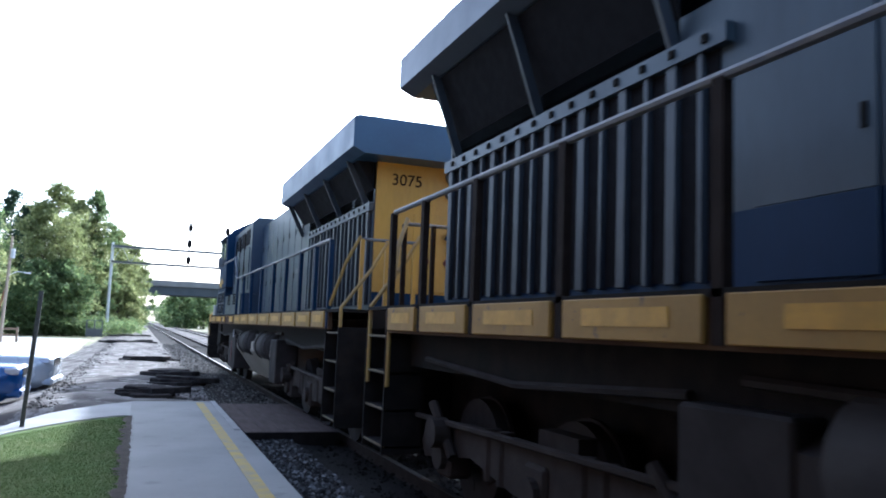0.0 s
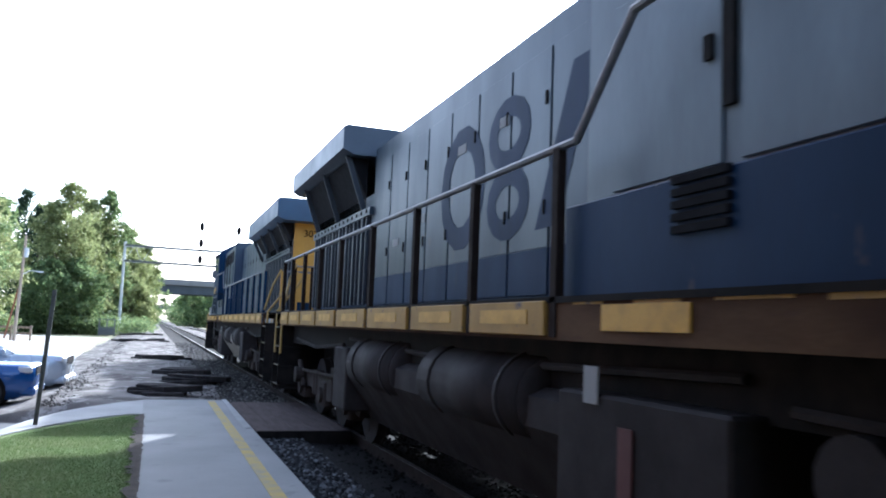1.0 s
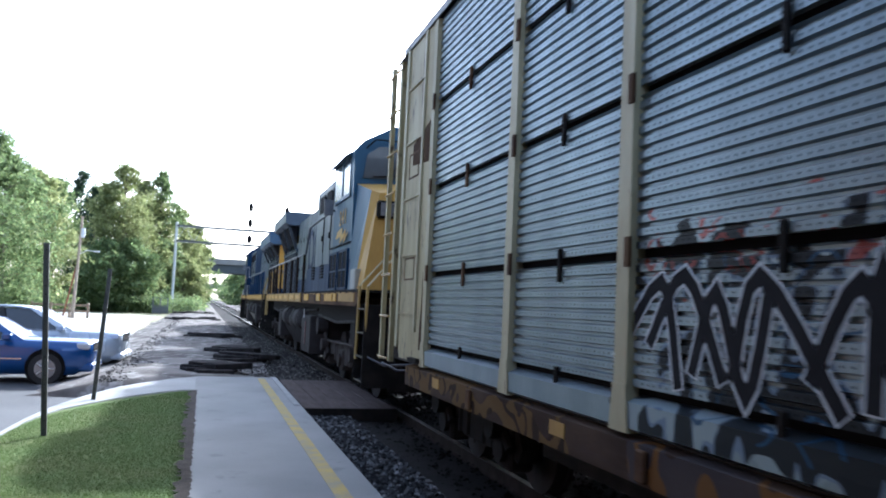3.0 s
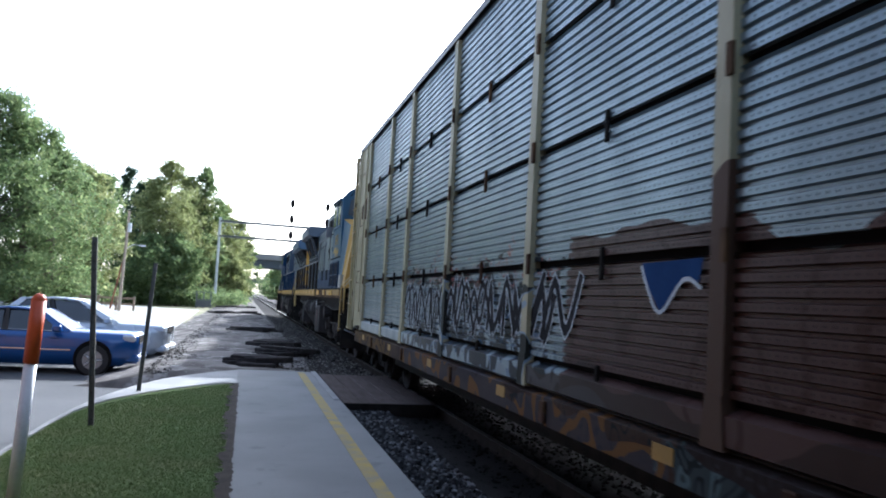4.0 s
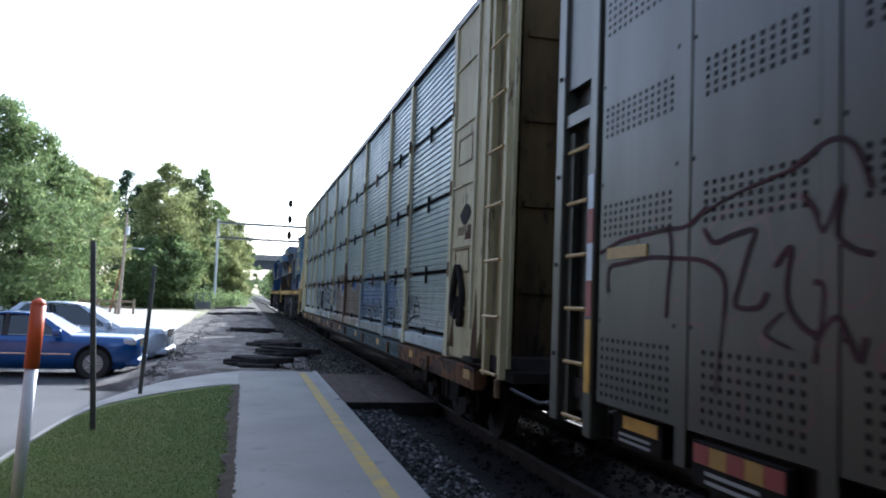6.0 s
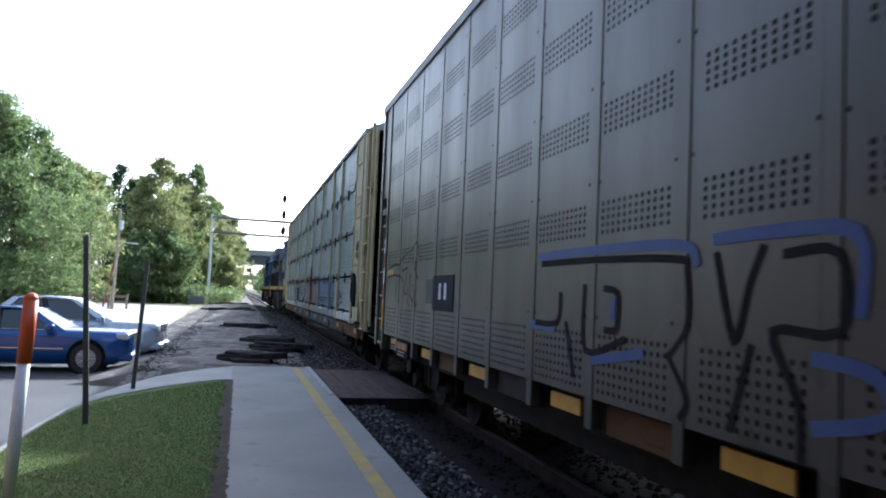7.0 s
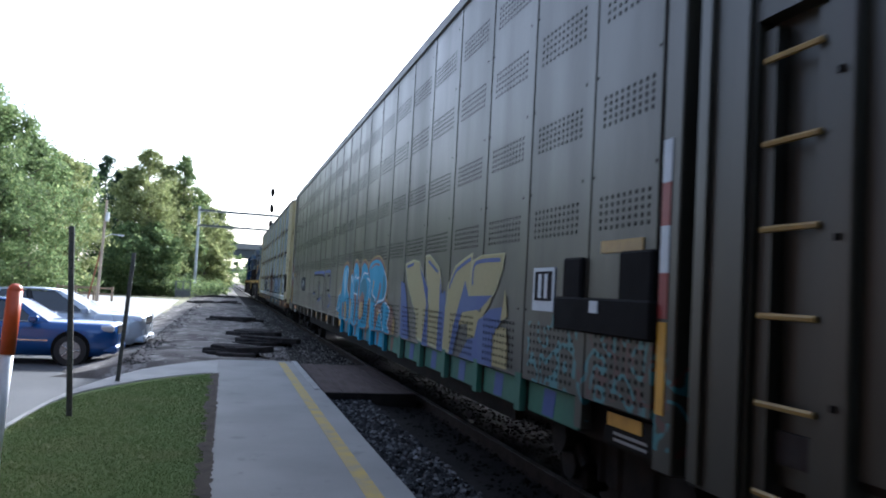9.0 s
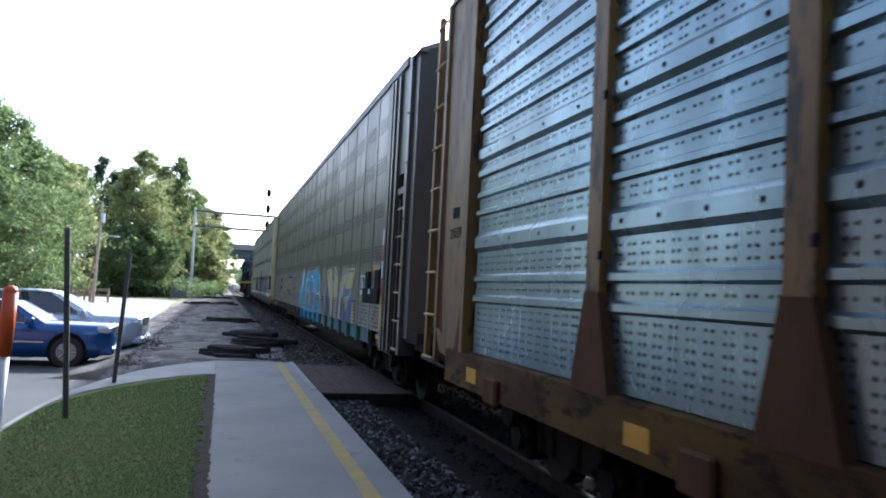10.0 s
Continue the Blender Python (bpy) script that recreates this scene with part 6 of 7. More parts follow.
def ochre_rack():
    uc = -86.0
    v = vehicle("car_carrier", uc, "ochre-framed car-carrying rail wagon with galvanised ribbed panels", "rail wagon")
    y0, y1, top = -14.2, 14.1, 5.0
    posts = [9.72 - 1.98 * k for k in range(11)]
    edges = [12.56] + posts + [-12.9]
    ridges = [(1.56, 0.06), (1.76, 0.06), (2.12, 0.13), (2.42, 0.05), (2.6, 0.05), (2.82, 0.07), (3.02, 0.12), (3.28, 0.05), (3.46, 0.05), (3.66, 0.07), (3.9, 0.12), (4.16, 0.05), (4.36, 0.05), (4.62, 0.08)]
    line = [(-1.47, 1.02)]
    for z, h in ridges:
        line += [(-1.47, z - h * 0.75), (-1.503, z - h * 0.4), (-1.503, z + h * 0.4), (-1.47, z + h * 0.75)]
    line.append((-1.47, 4.95))
    for s in (-1, 1):
        studs, slots = [], []
        # black backing sheet gives the gaps their shade by colour
        part("gap_shade_backing", boxes((*span(s, 1.36, 1.4), -13, 12.6, 1.0, 4.98)), GAP_BLACK, v)
        for a, b in zip(edges, edges[1:]):
            bm = bmesh.new()
            f, g = [bm.verts.new((x, b + 0.08, z)) for x, z in line], [bm.verts.new((x, a - 0.08, z)) for x, z in line]
            for i in range(len(line) - 1):
                bm.faces.new((f[i], f[i + 1], g[i + 1], g[i]))
            bm.faces.new([bm.verts.new(p) for p in ((-1.42, b + 0.08, 1.02), (-1.42, a - 0.08, 1.02), (-1.42, a - 0.08, 4.95), (-1.42, b + 0.08, 4.95))])
            if s > 0:
                for q in bm.verts:
                    q.co.x = -q.co.x
                bmesh.ops.reverse_faces(bm, faces=bm.faces)
            part("side_panel", bm, GALV_BLUE, v)
            if s < 0:
                z = 1.1
                while z < 4.85:
                    if all(abs(z - zr) > hr * 0.75 + 0.014 for zr, hr in ridges):
                        yy = b + 0.2
                        while yy < a - 0.2:
                            slots += [(yy, z), (yy + 0.06, z)]
                            yy += 0.17
                    z += 0.062
                for z in (2.12, 3.02, 3.9):
                    for fr in (0.15, 0.38, 0.62, 0.85):
                        studs.append((b + (a - b) * fr, z))
        if s < 0:
            tagged(part("vent_slotting", discs(slots, 0.0125, -1.473, 6), GAP_BLACK, v, "rows of small vent slots"), kind="stuff")
            tagged(part("panel_bolting", discs(studs, 0.02, -1.507, 6), DIRT_BLACK, v, "dark panel bolts"), kind="stuff")
        for y in posts:
            p = part("side_post", prism([(y - 0.1, 1.0), (y + 0.1, 1.0), (y + 0.1, 4.95), (y - 0.1, 4.95)], "x", *span(s, 1.43, 1.545)), RACK_OCHRE, v, "ochre rusted side post")
            part("post_gusset", prism([(y - 0.29, 0.98), (y + 0.27, 0.98), (y + 0.1, 1.66), (y - 0.1, 1.66)], "x", *span(s, 1.46, 1.555)), RUST_OCHRE, p, "rust-brown gusset")
            for z in (1.9, 2.98, 3.9):
                part("bolt", boxes((*span(s, 1.545, 1.565), y - 0.13, y - 0.1, z - 0.03, z + 0.03)), DIRT_BLACK, p)
        part("side_sill", prism([(s * 1.4, 1.02), (s * 1.55, 1.0), (s * 1.55, 0.66), (s * 1.4, 0.66)], "y", -13.2, 13.2), SILL_OCHRE, v, "ochre rusted side sill")
        for k in range(8):
            yy = 11.6 - k * 3.2
            part("sill_bracket", boxes((*span(s, 1.55, 1.6), yy - 0.16, yy + 0.16, 0.62, 0.86), bevel=0.02), RUST_OCHRE, v)
            part("reflector", boxes((*span(s, 1.551, 1.556), yy + 0.5, yy + 0.8, 0.74, 0.88)), BRIGHT_YELLOW, v)
        for ya, yb in ((13.75, 12.6), (-12.95, -13.9)):
            lo, hi = min(ya, yb), max(ya, yb)
            e = part("end_panel", prism([(lo + 0.02, 0.8), (hi - 0.2, 0.95), (hi, 1.2), (hi, 5.0), (lo + 0.02, 5.0)], "x", *span(s, 1.43, 1.53)), RACK_OCHRE, v, "ochre steel end panel")
            part("end_rib", boxes((*span(s, 1.53, 1.56), hi - 0.12, hi - 0.02, 1.2, 4.98), (*span(s, 1.53, 1.555), lo + 0.02, lo + 0.12, 1.0, 4.98)), RACK_OCHRE, e)
            part("rust_edge", prism([(lo + 0.13, 1.0), (lo + 0.4, 0.98), (lo + 0.3, 1.12), (lo + 0.19, 1.5), (lo + 0.16, 4.6), (lo + 0.13, 4.6)], "x", *span(s, 1.531, 1.534)), RUST_OCHRE, e, "rust run along the seam")
            part("rust_edge", prism([(hi - 0.13, 1.2), (hi - 0.3, 1.15), (hi - 0.22, 1.6), (hi - 0.17, 4.4), (hi - 0.13, 4.4)], "x", *span(s, 1.531, 1.534)), RUST_OCHRE, e, "rust run along the seam")
            if s < 0 and ya > 0:
                lettering("stencil_digits", "21039", 0.17, e, SPRAY_DARK, Matrix.Translation((-1.53, 13.1, 2.2)) @ ON_NEAR)
                part("lettering_bar", boxes((-1.535, -1.531, 12.98, 13.22, 2.42, 2.54)), SPRAY_DARK, e)
        for ya in (13.78, -14.1):
            ladder(v, s * 1.5, ya, ya + 0.42, 0.8, 5.0, 9, RACK_OCHRE, PIPE_YELLOW)
        part("eave_rail", boxes((*span(s, 1.5, 1.56), -13.2, 13.6, 4.95, 5.04)), RACK_GREY, v)
    rack_ends(v, y0, y1, 5.0, RACK_OCHRE, RUST_OCHRE, RACK_SILVER, 0.32)
    return v


silver_rack()
grey_rack()
ochre_rack()


def motions():
    """The train rolls away along the track; each wheelset turns with it."""
    for ob, u, turn in MOVES:
        walk(ob, [(t, pose(TRACK_X, u + gone(t), 0, 0, 0, turn)) for t in (0, 1, 2, 3, 4, 5, 6, 7, 8, 9, 10)])
    for ob, y, r, way in WHEELS:
        rows = []
        for k in range(151):
            t = k / 15
            rows.append((t, Matrix.LocRotScale((0, y, RAIL_TOP + r), Euler((-way * gone(t) / r, 0, 0)), None)))
        walk(ob, rows)


# ---- along the platform and the track ----
def crossing_panel():
    """A timber crossing panel between the platform edge and the rail."""
    v = base("crossing_panel", 1.6, 12.4, -0.3, "brown timber crossing panel beside the track", "crossing panel")
    for k in range(5):
        part("plank", boxes((0.0 + k * 0.29, 0.285 + k * 0.29, 0, 4.35, 0.14, 0.27), bevel=0.01), PLANK, v)
    part("dark_edge", boxes((0.0, 1.45, -0.04, 0.0, 0.0, 0.262)), DIRT_BLACK, v, "black shadowed end beam")
    part("bearer", boxes((0.0, 1.45, 0.3, 0.5, 0.0, 0.14), (0.0, 1.45, 3.8, 4.0, 0.0, 0.14)), TIMBER, v)


crossing_panel()


def rubble_heap(x, y, across, along, n, seed):
    """A low heap of dark broken slabs of old surfacing, half sunk in the stone."""
    v = base("rubble_heap", x, y, -0.13, "low heap of dark broken asphalt slabs sunk in gravel", "rubble heap", "heaps of old slabs")
    random.seed(seed)
    for k in range(n):
        r = random.uniform(0.3, 0.5) * min(1.0, along)
        pts = [(r * random.uniform(0.75, 1.15) * math.cos(a) * 1.35, r * random.uniform(0.7, 1.1) * math.sin(a)) for a in [q * math.tau / 9 + random.uniform(-0.2, 0.2) for q in range(9)]]
        bm = prism(pts, "z", -0.03, random.uniform(0.08, 0.13))
        bmesh.ops.bevel(bm, geom=[e for e in bm.edges if all(q.co.z > 0.01 for q in e.verts)], offset=0.02, segments=1, affect="EDGES", profile=0.5)
        slab = part("slab", bm, RUBBLE, v)
        fx, fy = (k + 0.5) / n - 0.5, random.uniform(-0.5, 0.5)
        slab.matrix_basis = pose(fx * across, fy * along, 0.03 + 0.05 * (k % 3), random.uniform(-3, 3), random.uniform(-3, 3), random.uniform(-25, 25))


RUBBLE = material("broken_asphalt", (0.022, 0.02, 0.02), 0.9, second=(0.04, 0.036, 0.034), scale=4, amount=0.8, grain=40, bump=0.8, gloss=0.06)
rubble_heap(0.3, 19.0, 0.8, 0.9, 6, 1)
rubble_heap(1.25, 22.9, 0.9, 1.2, 6, 2)
rubble_heap(0.95, 25.6, 0.8, 1.0, 5, 3)
rubble_heap(0.45, 35.6, 1.6, 1.2, 7, 4)
rubble_heap(-0.6, 62.0, 3.4, 1.2, 7, 5)


def scattered(name, n, place, sizes, mat, label, seed):
    """Many small broken stones in one mesh."""
    random.seed(seed)
    vs, fs = [], []
    shape = [(1, 0, -0.2), (0.2, 0.9, -0.1), (-0.9, 0.3, -0.2), (-0.3, -0.9, -0.1), (0.2, 0.1, 0.7), (0.45, -0.5, 0.4), (-0.4, 0.4, 0.45)]
    faces = [(0, 1, 4), (1, 6, 4), (1, 2, 6), (2, 3, 6), (3, 5, 6), (6, 5, 4), (3, 0, 5), (0, 4, 5)]
    for _ in range(n):
        x, y, z = place()
        r = random.uniform(*sizes)
        m = Euler((random.uniform(-0.4, 0.4), random.uniform(-0.4, 0.4), random.uniform(0, 6.3))).to_matrix()
        b = len(vs)
        for p in shape:
            q = m @ Vector((p[0] * random.uniform(0.7, 1.2), p[1] * random.uniform(0.7, 1.2), p[2] * random.uniform(0.7, 1.2)))
            vs.append((x + q.x * r, y + q.y * r, z + q.z * r))
        fs += [tuple(b + i for i in f) for f in faces]
    me = bpy.data.meshes.new(name)
    me.from_pydata(vs, [], fs)
    me.materials.append(mat)
    ob = new(name, me)
    return tagged(ob, label, "gravel", kind="stuff")


def stone_mat(name, lo, hi):
    m = bpy.data.materials.new(name)
    m.use_nodes = True
    n, l = m.node_tree.nodes, m.node_tree.links
    g, ramp = n.new("ShaderNodeNewGeometry"), n.new("ShaderNodeValToRGB")
    ramp.color_ramp.elements[0].color, ramp.color_ramp.elements[1].color = (*lo, 1), (*hi, 1)
    mid = ramp.color_ramp.elements.new(0.7)
    mid.color = (*[(a * 0.7 + b * 0.3) for a, b in zip(lo, hi)], 1)
    l.new(g.outputs["Random Per Island"], ramp.inputs[0])
    l.new(ramp.outputs[0], n["Principled BSDF"].inputs["Base Color"])
    n["Principled BSDF"].inputs["Roughness"].default_value = 0.9
    n["Principled BSDF"].inputs["Specular IOR Level"].default_value = 0.08
    return m


STONES_GREY = stone_mat("broken_granite", (0.014, 0.014, 0.015), (0.19, 0.19, 0.195))
STONES_PALE = stone_mat("dusty_granite", (0.045, 0.041, 0.038), (0.2, 0.19, 0.175))
scattered("ballast_stones", 9000, lambda: (1.56 + 0.72 * random.random() ** 1.5, random.uniform(1.5, 12.3), random.uniform(-0.2, -0.13)), (0.018, 0.045), STONES_GREY, "loose grey crushed stones beside the platform edge", 11)
scattered("ballast_stones", 12000, lambda: (random.uniform(-1.9, 3.0), 16.9 + 45 * random.random() ** 1.7, random.uniform(-0.15, -0.1)), (0.015, 0.04), STONES_PALE, "loose pale crushed stones beyond the platform end", 12)


# stones between the rails, their colour darkened to stand in for shade
STONES_SHADED = stone_mat("shaded_granite", (0.004, 0.004, 0.004), (0.02, 0.019, 0.018))
scattered("ballast_stones", 9000, lambda: (random.uniform(2.3, 5.4), 1.5 + 22 * random.random() ** 1.3, random.uniform(-0.27, -0.235)), (0.02, 0.045), STONES_SHADED, "loose crushed stones between the rails, coloured near black for shade", 13)


def grass(n, seed):
    random.seed(seed)
    vs, fs = [], []
    while len(fs) < n:
        y = 3.5 + 10.9 * random.random() ** 1.2
        x = random.uniform(-2.07, -0.04)
        edge = -2.04 if y < 10 else -2.02 + (y - 10) * 0.04 + (y - 10) ** 2 * 0.092
        if x < edge:
            continue
        h = random.uniform(0.006, 0.02)
        a = random.uniform(0, 6.3)
        dx, dy, w = math.cos(a), math.sin(a), 0.0045
        lx, ly = random.uniform(-0.02, 0.02), random.uniform(-0.02, 0.02)
        b = len(vs)
        vs += [(x - dx * w, y - dy * w, -0.025), (x + dx * w, y + dy * w, -0.025), (x + lx, y + ly, -0.02 + h)]
        fs.append((b, b + 1, b + 2))
    me = bpy.data.meshes.new("grass")
    me.from_pydata(vs, [], fs)
    me.materials.append(stone_grass)
    tagged(new("grass_blades", me), "short mown green grass blades with dry patches", "grass", kind="stuff")




def marker_post():
    v = base("marker_post", -1.52, 6.35, -0.02, "leaning white plastic marker post with orange top", "marker post")
    white = material("white_plastic", (0.82, 0.84, 0.86), 0.4, second=(0.7, 0.71, 0.72), scale=4, grain=40, bump=0.03)
    orange = material("orange_sleeve", (0.62, 0.1, 0.02), 0.4, second=(0.5, 0.07, 0.015), scale=6, grain=40, bump=0.03)
    lean = Vector((0.06, 0, 1.5))
    part("tube", rod(bmesh.new(), (0, 0, 0), lean * 0.68, 0.045, 16), white, v, smooth=True)
    bm = rod(bmesh.new(), lean * 0.675, lean * 0.98, 0.052, 16)
    bmesh.ops.create_uvsphere(bm, u_segments=16, v_segments=8, radius=0.052, matrix=Matrix.Translation(lean * 0.98))
    part("sleeve", bm, orange, v, "orange sleeve with rounded cap", smooth=True)


marker_post()
POST_GREEN = material("weathered_post", (0.09, 0.095, 0.085), 0.6, 0.3, second=(0.16, 0.15, 0.13), scale=5, grain=40, bump=0.1, stretch=DOWN)


def sign_post(x, y, top, lean, label):
    """A perforated U-section steel post."""
    v = base("steel_post", x, y, -0.03, label, "post", "bare posts on the lawn")
    h = top + 0.03
    w = 0.03
    bm = bmesh.new()
    for x0, x1, y0, y1 in ((-w, w, 0.0, 0.006), (-w, -w + 0.006, -0.025, 0.0), (w - 0.006, w, -0.025, 0.0)):
        b0 = [bm.verts.new(p) for p in ((x0, y0, 0), (x1, y0, 0), (x1, y1, 0), (x0, y1, 0))]
        b1 = [bm.verts.new((p.co.x + lean, p.co.y, h)) for p in b0]
        bm.faces.new(b0[::-1]), bm.faces.new(b1)
        for i in range(4):
            bm.faces.new((b0[i], b0[(i + 1) % 4], b1[(i + 1) % 4], b1[i]))
    bmesh.ops.recalc_face_normals(bm, faces=bm.faces)
    part("channel", bm, POST_GREEN, v)
    hole = bmesh.new()
    for k in range(int(h / 0.1)):
        z = 0.08 + k * 0.1
        rod(hole, (lean * z / h, -0.004, z), (lean * z / h, -0.001, z), 0.006, 6)
    tagged(part("bolt_hole_row", hole, HOLE_DARK, v), kind="stuff")


sign_post(-1.6, 9.82, 2.13, -0.13, "bare weathered steel sign post standing on the lawn")
sign_post(-1.48, 12.97, 1.96, 0.1, "bare leaning steel sign post at the lawn edge")


# ---- parked cars ----
RUBBER = material("tyre_rubber", (0.02, 0.02, 0.021), 0.8, second=(0.035, 0.034, 0.033), scale=8, grain=60, bump=0.1)
ALLOY = material("alloy_rim", (0.35, 0.36, 0.37), 0.35, 0.8, second=(0.25, 0.25, 0.26), scale=8, grain=40, bump=0.02)
CAR_GLASS = material("car_glass", (0.015, 0.02, 0.025), 0.05, scale=2, grain=5, bump=0, gloss=0.9)
CAR_BLUE = material("blue_car_paint", (0.015, 0.075, 0.25), 0.2, 0.2, second=(0.012, 0.065, 0.22), scale=1.5, grain=200, bump=0.0, coat=0.6)
CAR_SILVER = material("silver_car_paint", (0.5, 0.54, 0.58), 0.25, 0.3, second=(0.38, 0.42, 0.46), scale=1.5, grain=200, bump=0.0, coat=0.6)
CHROME = material("chrome_trim", (0.6, 0.6, 0.62), 0.15, 1.0, bump=0)
LAMP_CLEAR = material("lamp_lens", (0.55, 0.57, 0.6), 0.1, 0.2, bump=0)


def car(x, y, z, label, paint_mat, low, roof, screen, deck, height, length=4.75, wide=1.82, turn=0.0):
    """A car that points along +x. The side outline is given by heights: low, roof; screen and deck are x of glass ends, from the nose at 0."""
    v = base("car", x, y, z, label, "car", "parked cars", turn=turn)
    L, W = length, wide / 2
    belt = height * 0.62
    wheels = (-0.88, -0.88 - L * 0.58)
    # lower body in stations along the length
    bm = bmesh.new()
    stations = []
    n = 30
    for k in range(n + 1):
        px = -L * k / n
        t = k / n
        nose = min(1, t / 0.09)
        tail = min(1, (1 - t) / 0.07)
        hw = W * (0.78 + 0.22 * math.sqrt(max(0.0, nose))) * (0.86 + 0.14 * math.sqrt(max(0.0, tail)))
        hood = low + (belt - low) * min(1, (t / (-screen[0] / L)) ** 0.55 if t > 0 else 0) if px > screen[0] else belt
        if px < deck[1]:
            hood = belt - 0.03 * ((deck[1] - px) / (L + deck[1]))
        zb = 0.2 if 0.04 < t < 0.97 else 0.3
        stations.append([(px, -hw * 0.9, zb), (px, -hw, 0.42), (px, -hw, hood - 0.2), (px, -hw * 0.95, hood - 0.05), (px, -hw * 0.78, hood), (px, 0, hood + 0.025),
                         (px, hw * 0.78, hood), (px, hw * 0.95, hood - 0.05), (px, hw, hood - 0.2), (px, hw, 0.42), (px, hw * 0.9, zb)])
    rows = [[bm.verts.new(p) for p in st] for st in stations]
    for r0, r1 in zip(rows, rows[1:]):
        for i in range(10):
            bm.faces.new((r0[i], r0[i + 1], r1[i + 1], r1[i]))
        bm.faces.new((r0[10], r0[0], r1[0], r1[10]))
    bm.faces.new(rows[0]), bm.faces.new(rows[-1][::-1])
    bmesh.ops.recalc_face_normals(bm, faces=bm.faces)
    body = part("body", bm, paint_mat, v, smooth=True)
    # cabin: pillars and roof in paint, panes of glass between
    x0, x1, x2, x3 = screen[0], screen[1], deck[0], deck[1]
    cabin = bmesh.new()
    rl, rw, bw = roof, W * 0.66, W * 0.92
    box_pts = [(x1, rl - 0.02), ((x1 * 0.7 + x2 * 0.3), rl + 0.02), ((x1 + x2) / 2, rl + 0.025), (x2, rl - 0.02)]
    top = [[cabin.verts.new((px, yy, pz - abs(yy) * 0.04)) for yy in (-rw, -rw * 0.5, 0, rw * 0.5, rw)] for px, pz in box_pts]
    for r0, r1 in zip(top, top[1:]):
        for i in range(4):
            cabin.faces.new((r0[i], r0[i + 1], r1[i + 1], r1[i]))
    bmesh.ops.recalc_face_normals(cabin, faces=cabin.faces)
    bmesh.ops.solidify(cabin, geom=cabin.faces[:], thickness=0.04)
    part("roof", cabin, paint_mat, v, smooth=True)
    def pane(name, pts, mat, lift=0.0):
        b = bmesh.new()
        f = b.faces.new([b.verts.new(p) for p in pts])
        f.normal_update()
        bmesh.ops.solidify(b, geom=[f], thickness=0.012)
        return part(name, b, mat, v)
    pane("windscreen", [(x0, -bw * 0.9, belt - 0.02), (x0, bw * 0.9, belt - 0.02), (x1, rw, rl - 0.05), (x1, -rw, rl - 0.05)], CAR_GLASS)
    pane("rear_window", [(x3, -bw * 0.9, belt - 0.02), (x3, bw * 0.9, belt - 0.02), (x2, rw, rl - 0.05), (x2, -rw, rl - 0.05)], CAR_GLASS)
    for s in (-1, 1):
        mid = (x1 + x2) / 2 - 0.1
        def side(t, u):
            """t along the belt from x0 to x3, u up from belt to roof."""
            xa = x0 + (x3 - x0) * t
            xb = x1 + (x2 - x1) * t
            return (xa + (xb - xa) * u, s * (bw + (rw - bw) * u), belt - 0.03 + (rl - 0.03 - belt + 0.03) * u)
        for t0, t1 in ((0.09, 0.475), (0.525, 0.9)):
            pane("side_window", [side(t0, 0.06), side(t1, 0.06), side(t1 - 0.02, 0.9), side(t0 + 0.02, 0.9)], CAR_GLASS)
        for t0, t1 in ((0.0, 0.09), (0.475, 0.525), (0.9, 1.0)):
            pane("pillar", [side(t0, 0), side(t1, 0), side(t1, 1), side(t0, 1)], paint_mat if t0 != 0.475 else RUBBER)
        part("window_trim", pipe([side(0.05, 0.03), side(0.95, 0.03)], 0.012, 6), CHROME, v)
        part("side_trim", boxes((-L * 0.78, -1.35, *sorted((s * W * 1.0, s * (W + 0.012))), 0.52, 0.55)), CHROME, v, "bright side moulding")
        mir = part("door_mirror", boxes((x0 - 0.38, x0 - 0.2, *sorted((s * (bw + 0.03), s * (bw + 0.22))), belt - 0.02, belt + 0.12), bevel=0.03), paint_mat, v)
        part("headlight", boxes((-0.32, -0.03, *sorted((s * W * 0.58, s * W * 0.93))  , low - 0.17, low - 0.03), bevel=0.03), LAMP_CLEAR, v, "clear headlight")
        for px in wheels:
            w = part("wheel", rod(bmesh.new(), (px, s * (W - 0.2), 0.33), (px, s * (W + 0.008), 0.33), 0.33, 24), RUBBER, v, "black tyre")
            part("rim", rod(bmesh.new(), (px, s * (W - 0.01), 0.33), (px, s * (W + 0.016), 0.33), 0.21, 20), ALLOY, w, "alloy rim")
            bm = bmesh.new()
            for k in range(5):
                a = k * math.tau / 5
                rod(bm, (px, s * (W + 0.016), 0.33), (px + math.cos(a) * 0.19, s * (W + 0.02), 0.33 + math.sin(a) * 0.19), 0.028, 6)
            part("spokes", bm, CHROME, w)
            part("wheel_arch", rod(bmesh.new(), (px, s * (W - 0.25), 0.36), (px, s * (W + 0.002), 0.36), 0.4, 24), HOLE_DARK, v, "dark wheel arch")
        for t in (0.34, 0.56):
            part("door_handle", boxes((-L * t - 0.2, -L * t, *sorted((s * W, s * (W + 0.03))), belt - 0.16, belt - 0.13)), paint_mat, v)
    part("grille", boxes((-0.03, 0.015, -W * 0.5, W * 0.5, low - 0.2, low - 0.05), bevel=0.01), DIRT_BLACK, v, "dark radiator grille")
    part("grille_trim", boxes((0.0, 0.025, -W * 0.52, W * 0.52, low - 0.06, low - 0.03), (0.0, 0.025, -W * 0.52, W * 0.52, low - 0.23, low - 0.2)), CHROME, v)
    part("bumper", boxes((-0.35, 0.06, -W * 0.88, W * 0.88, 0.27, 0.46), bevel=0.05), paint_mat, v)
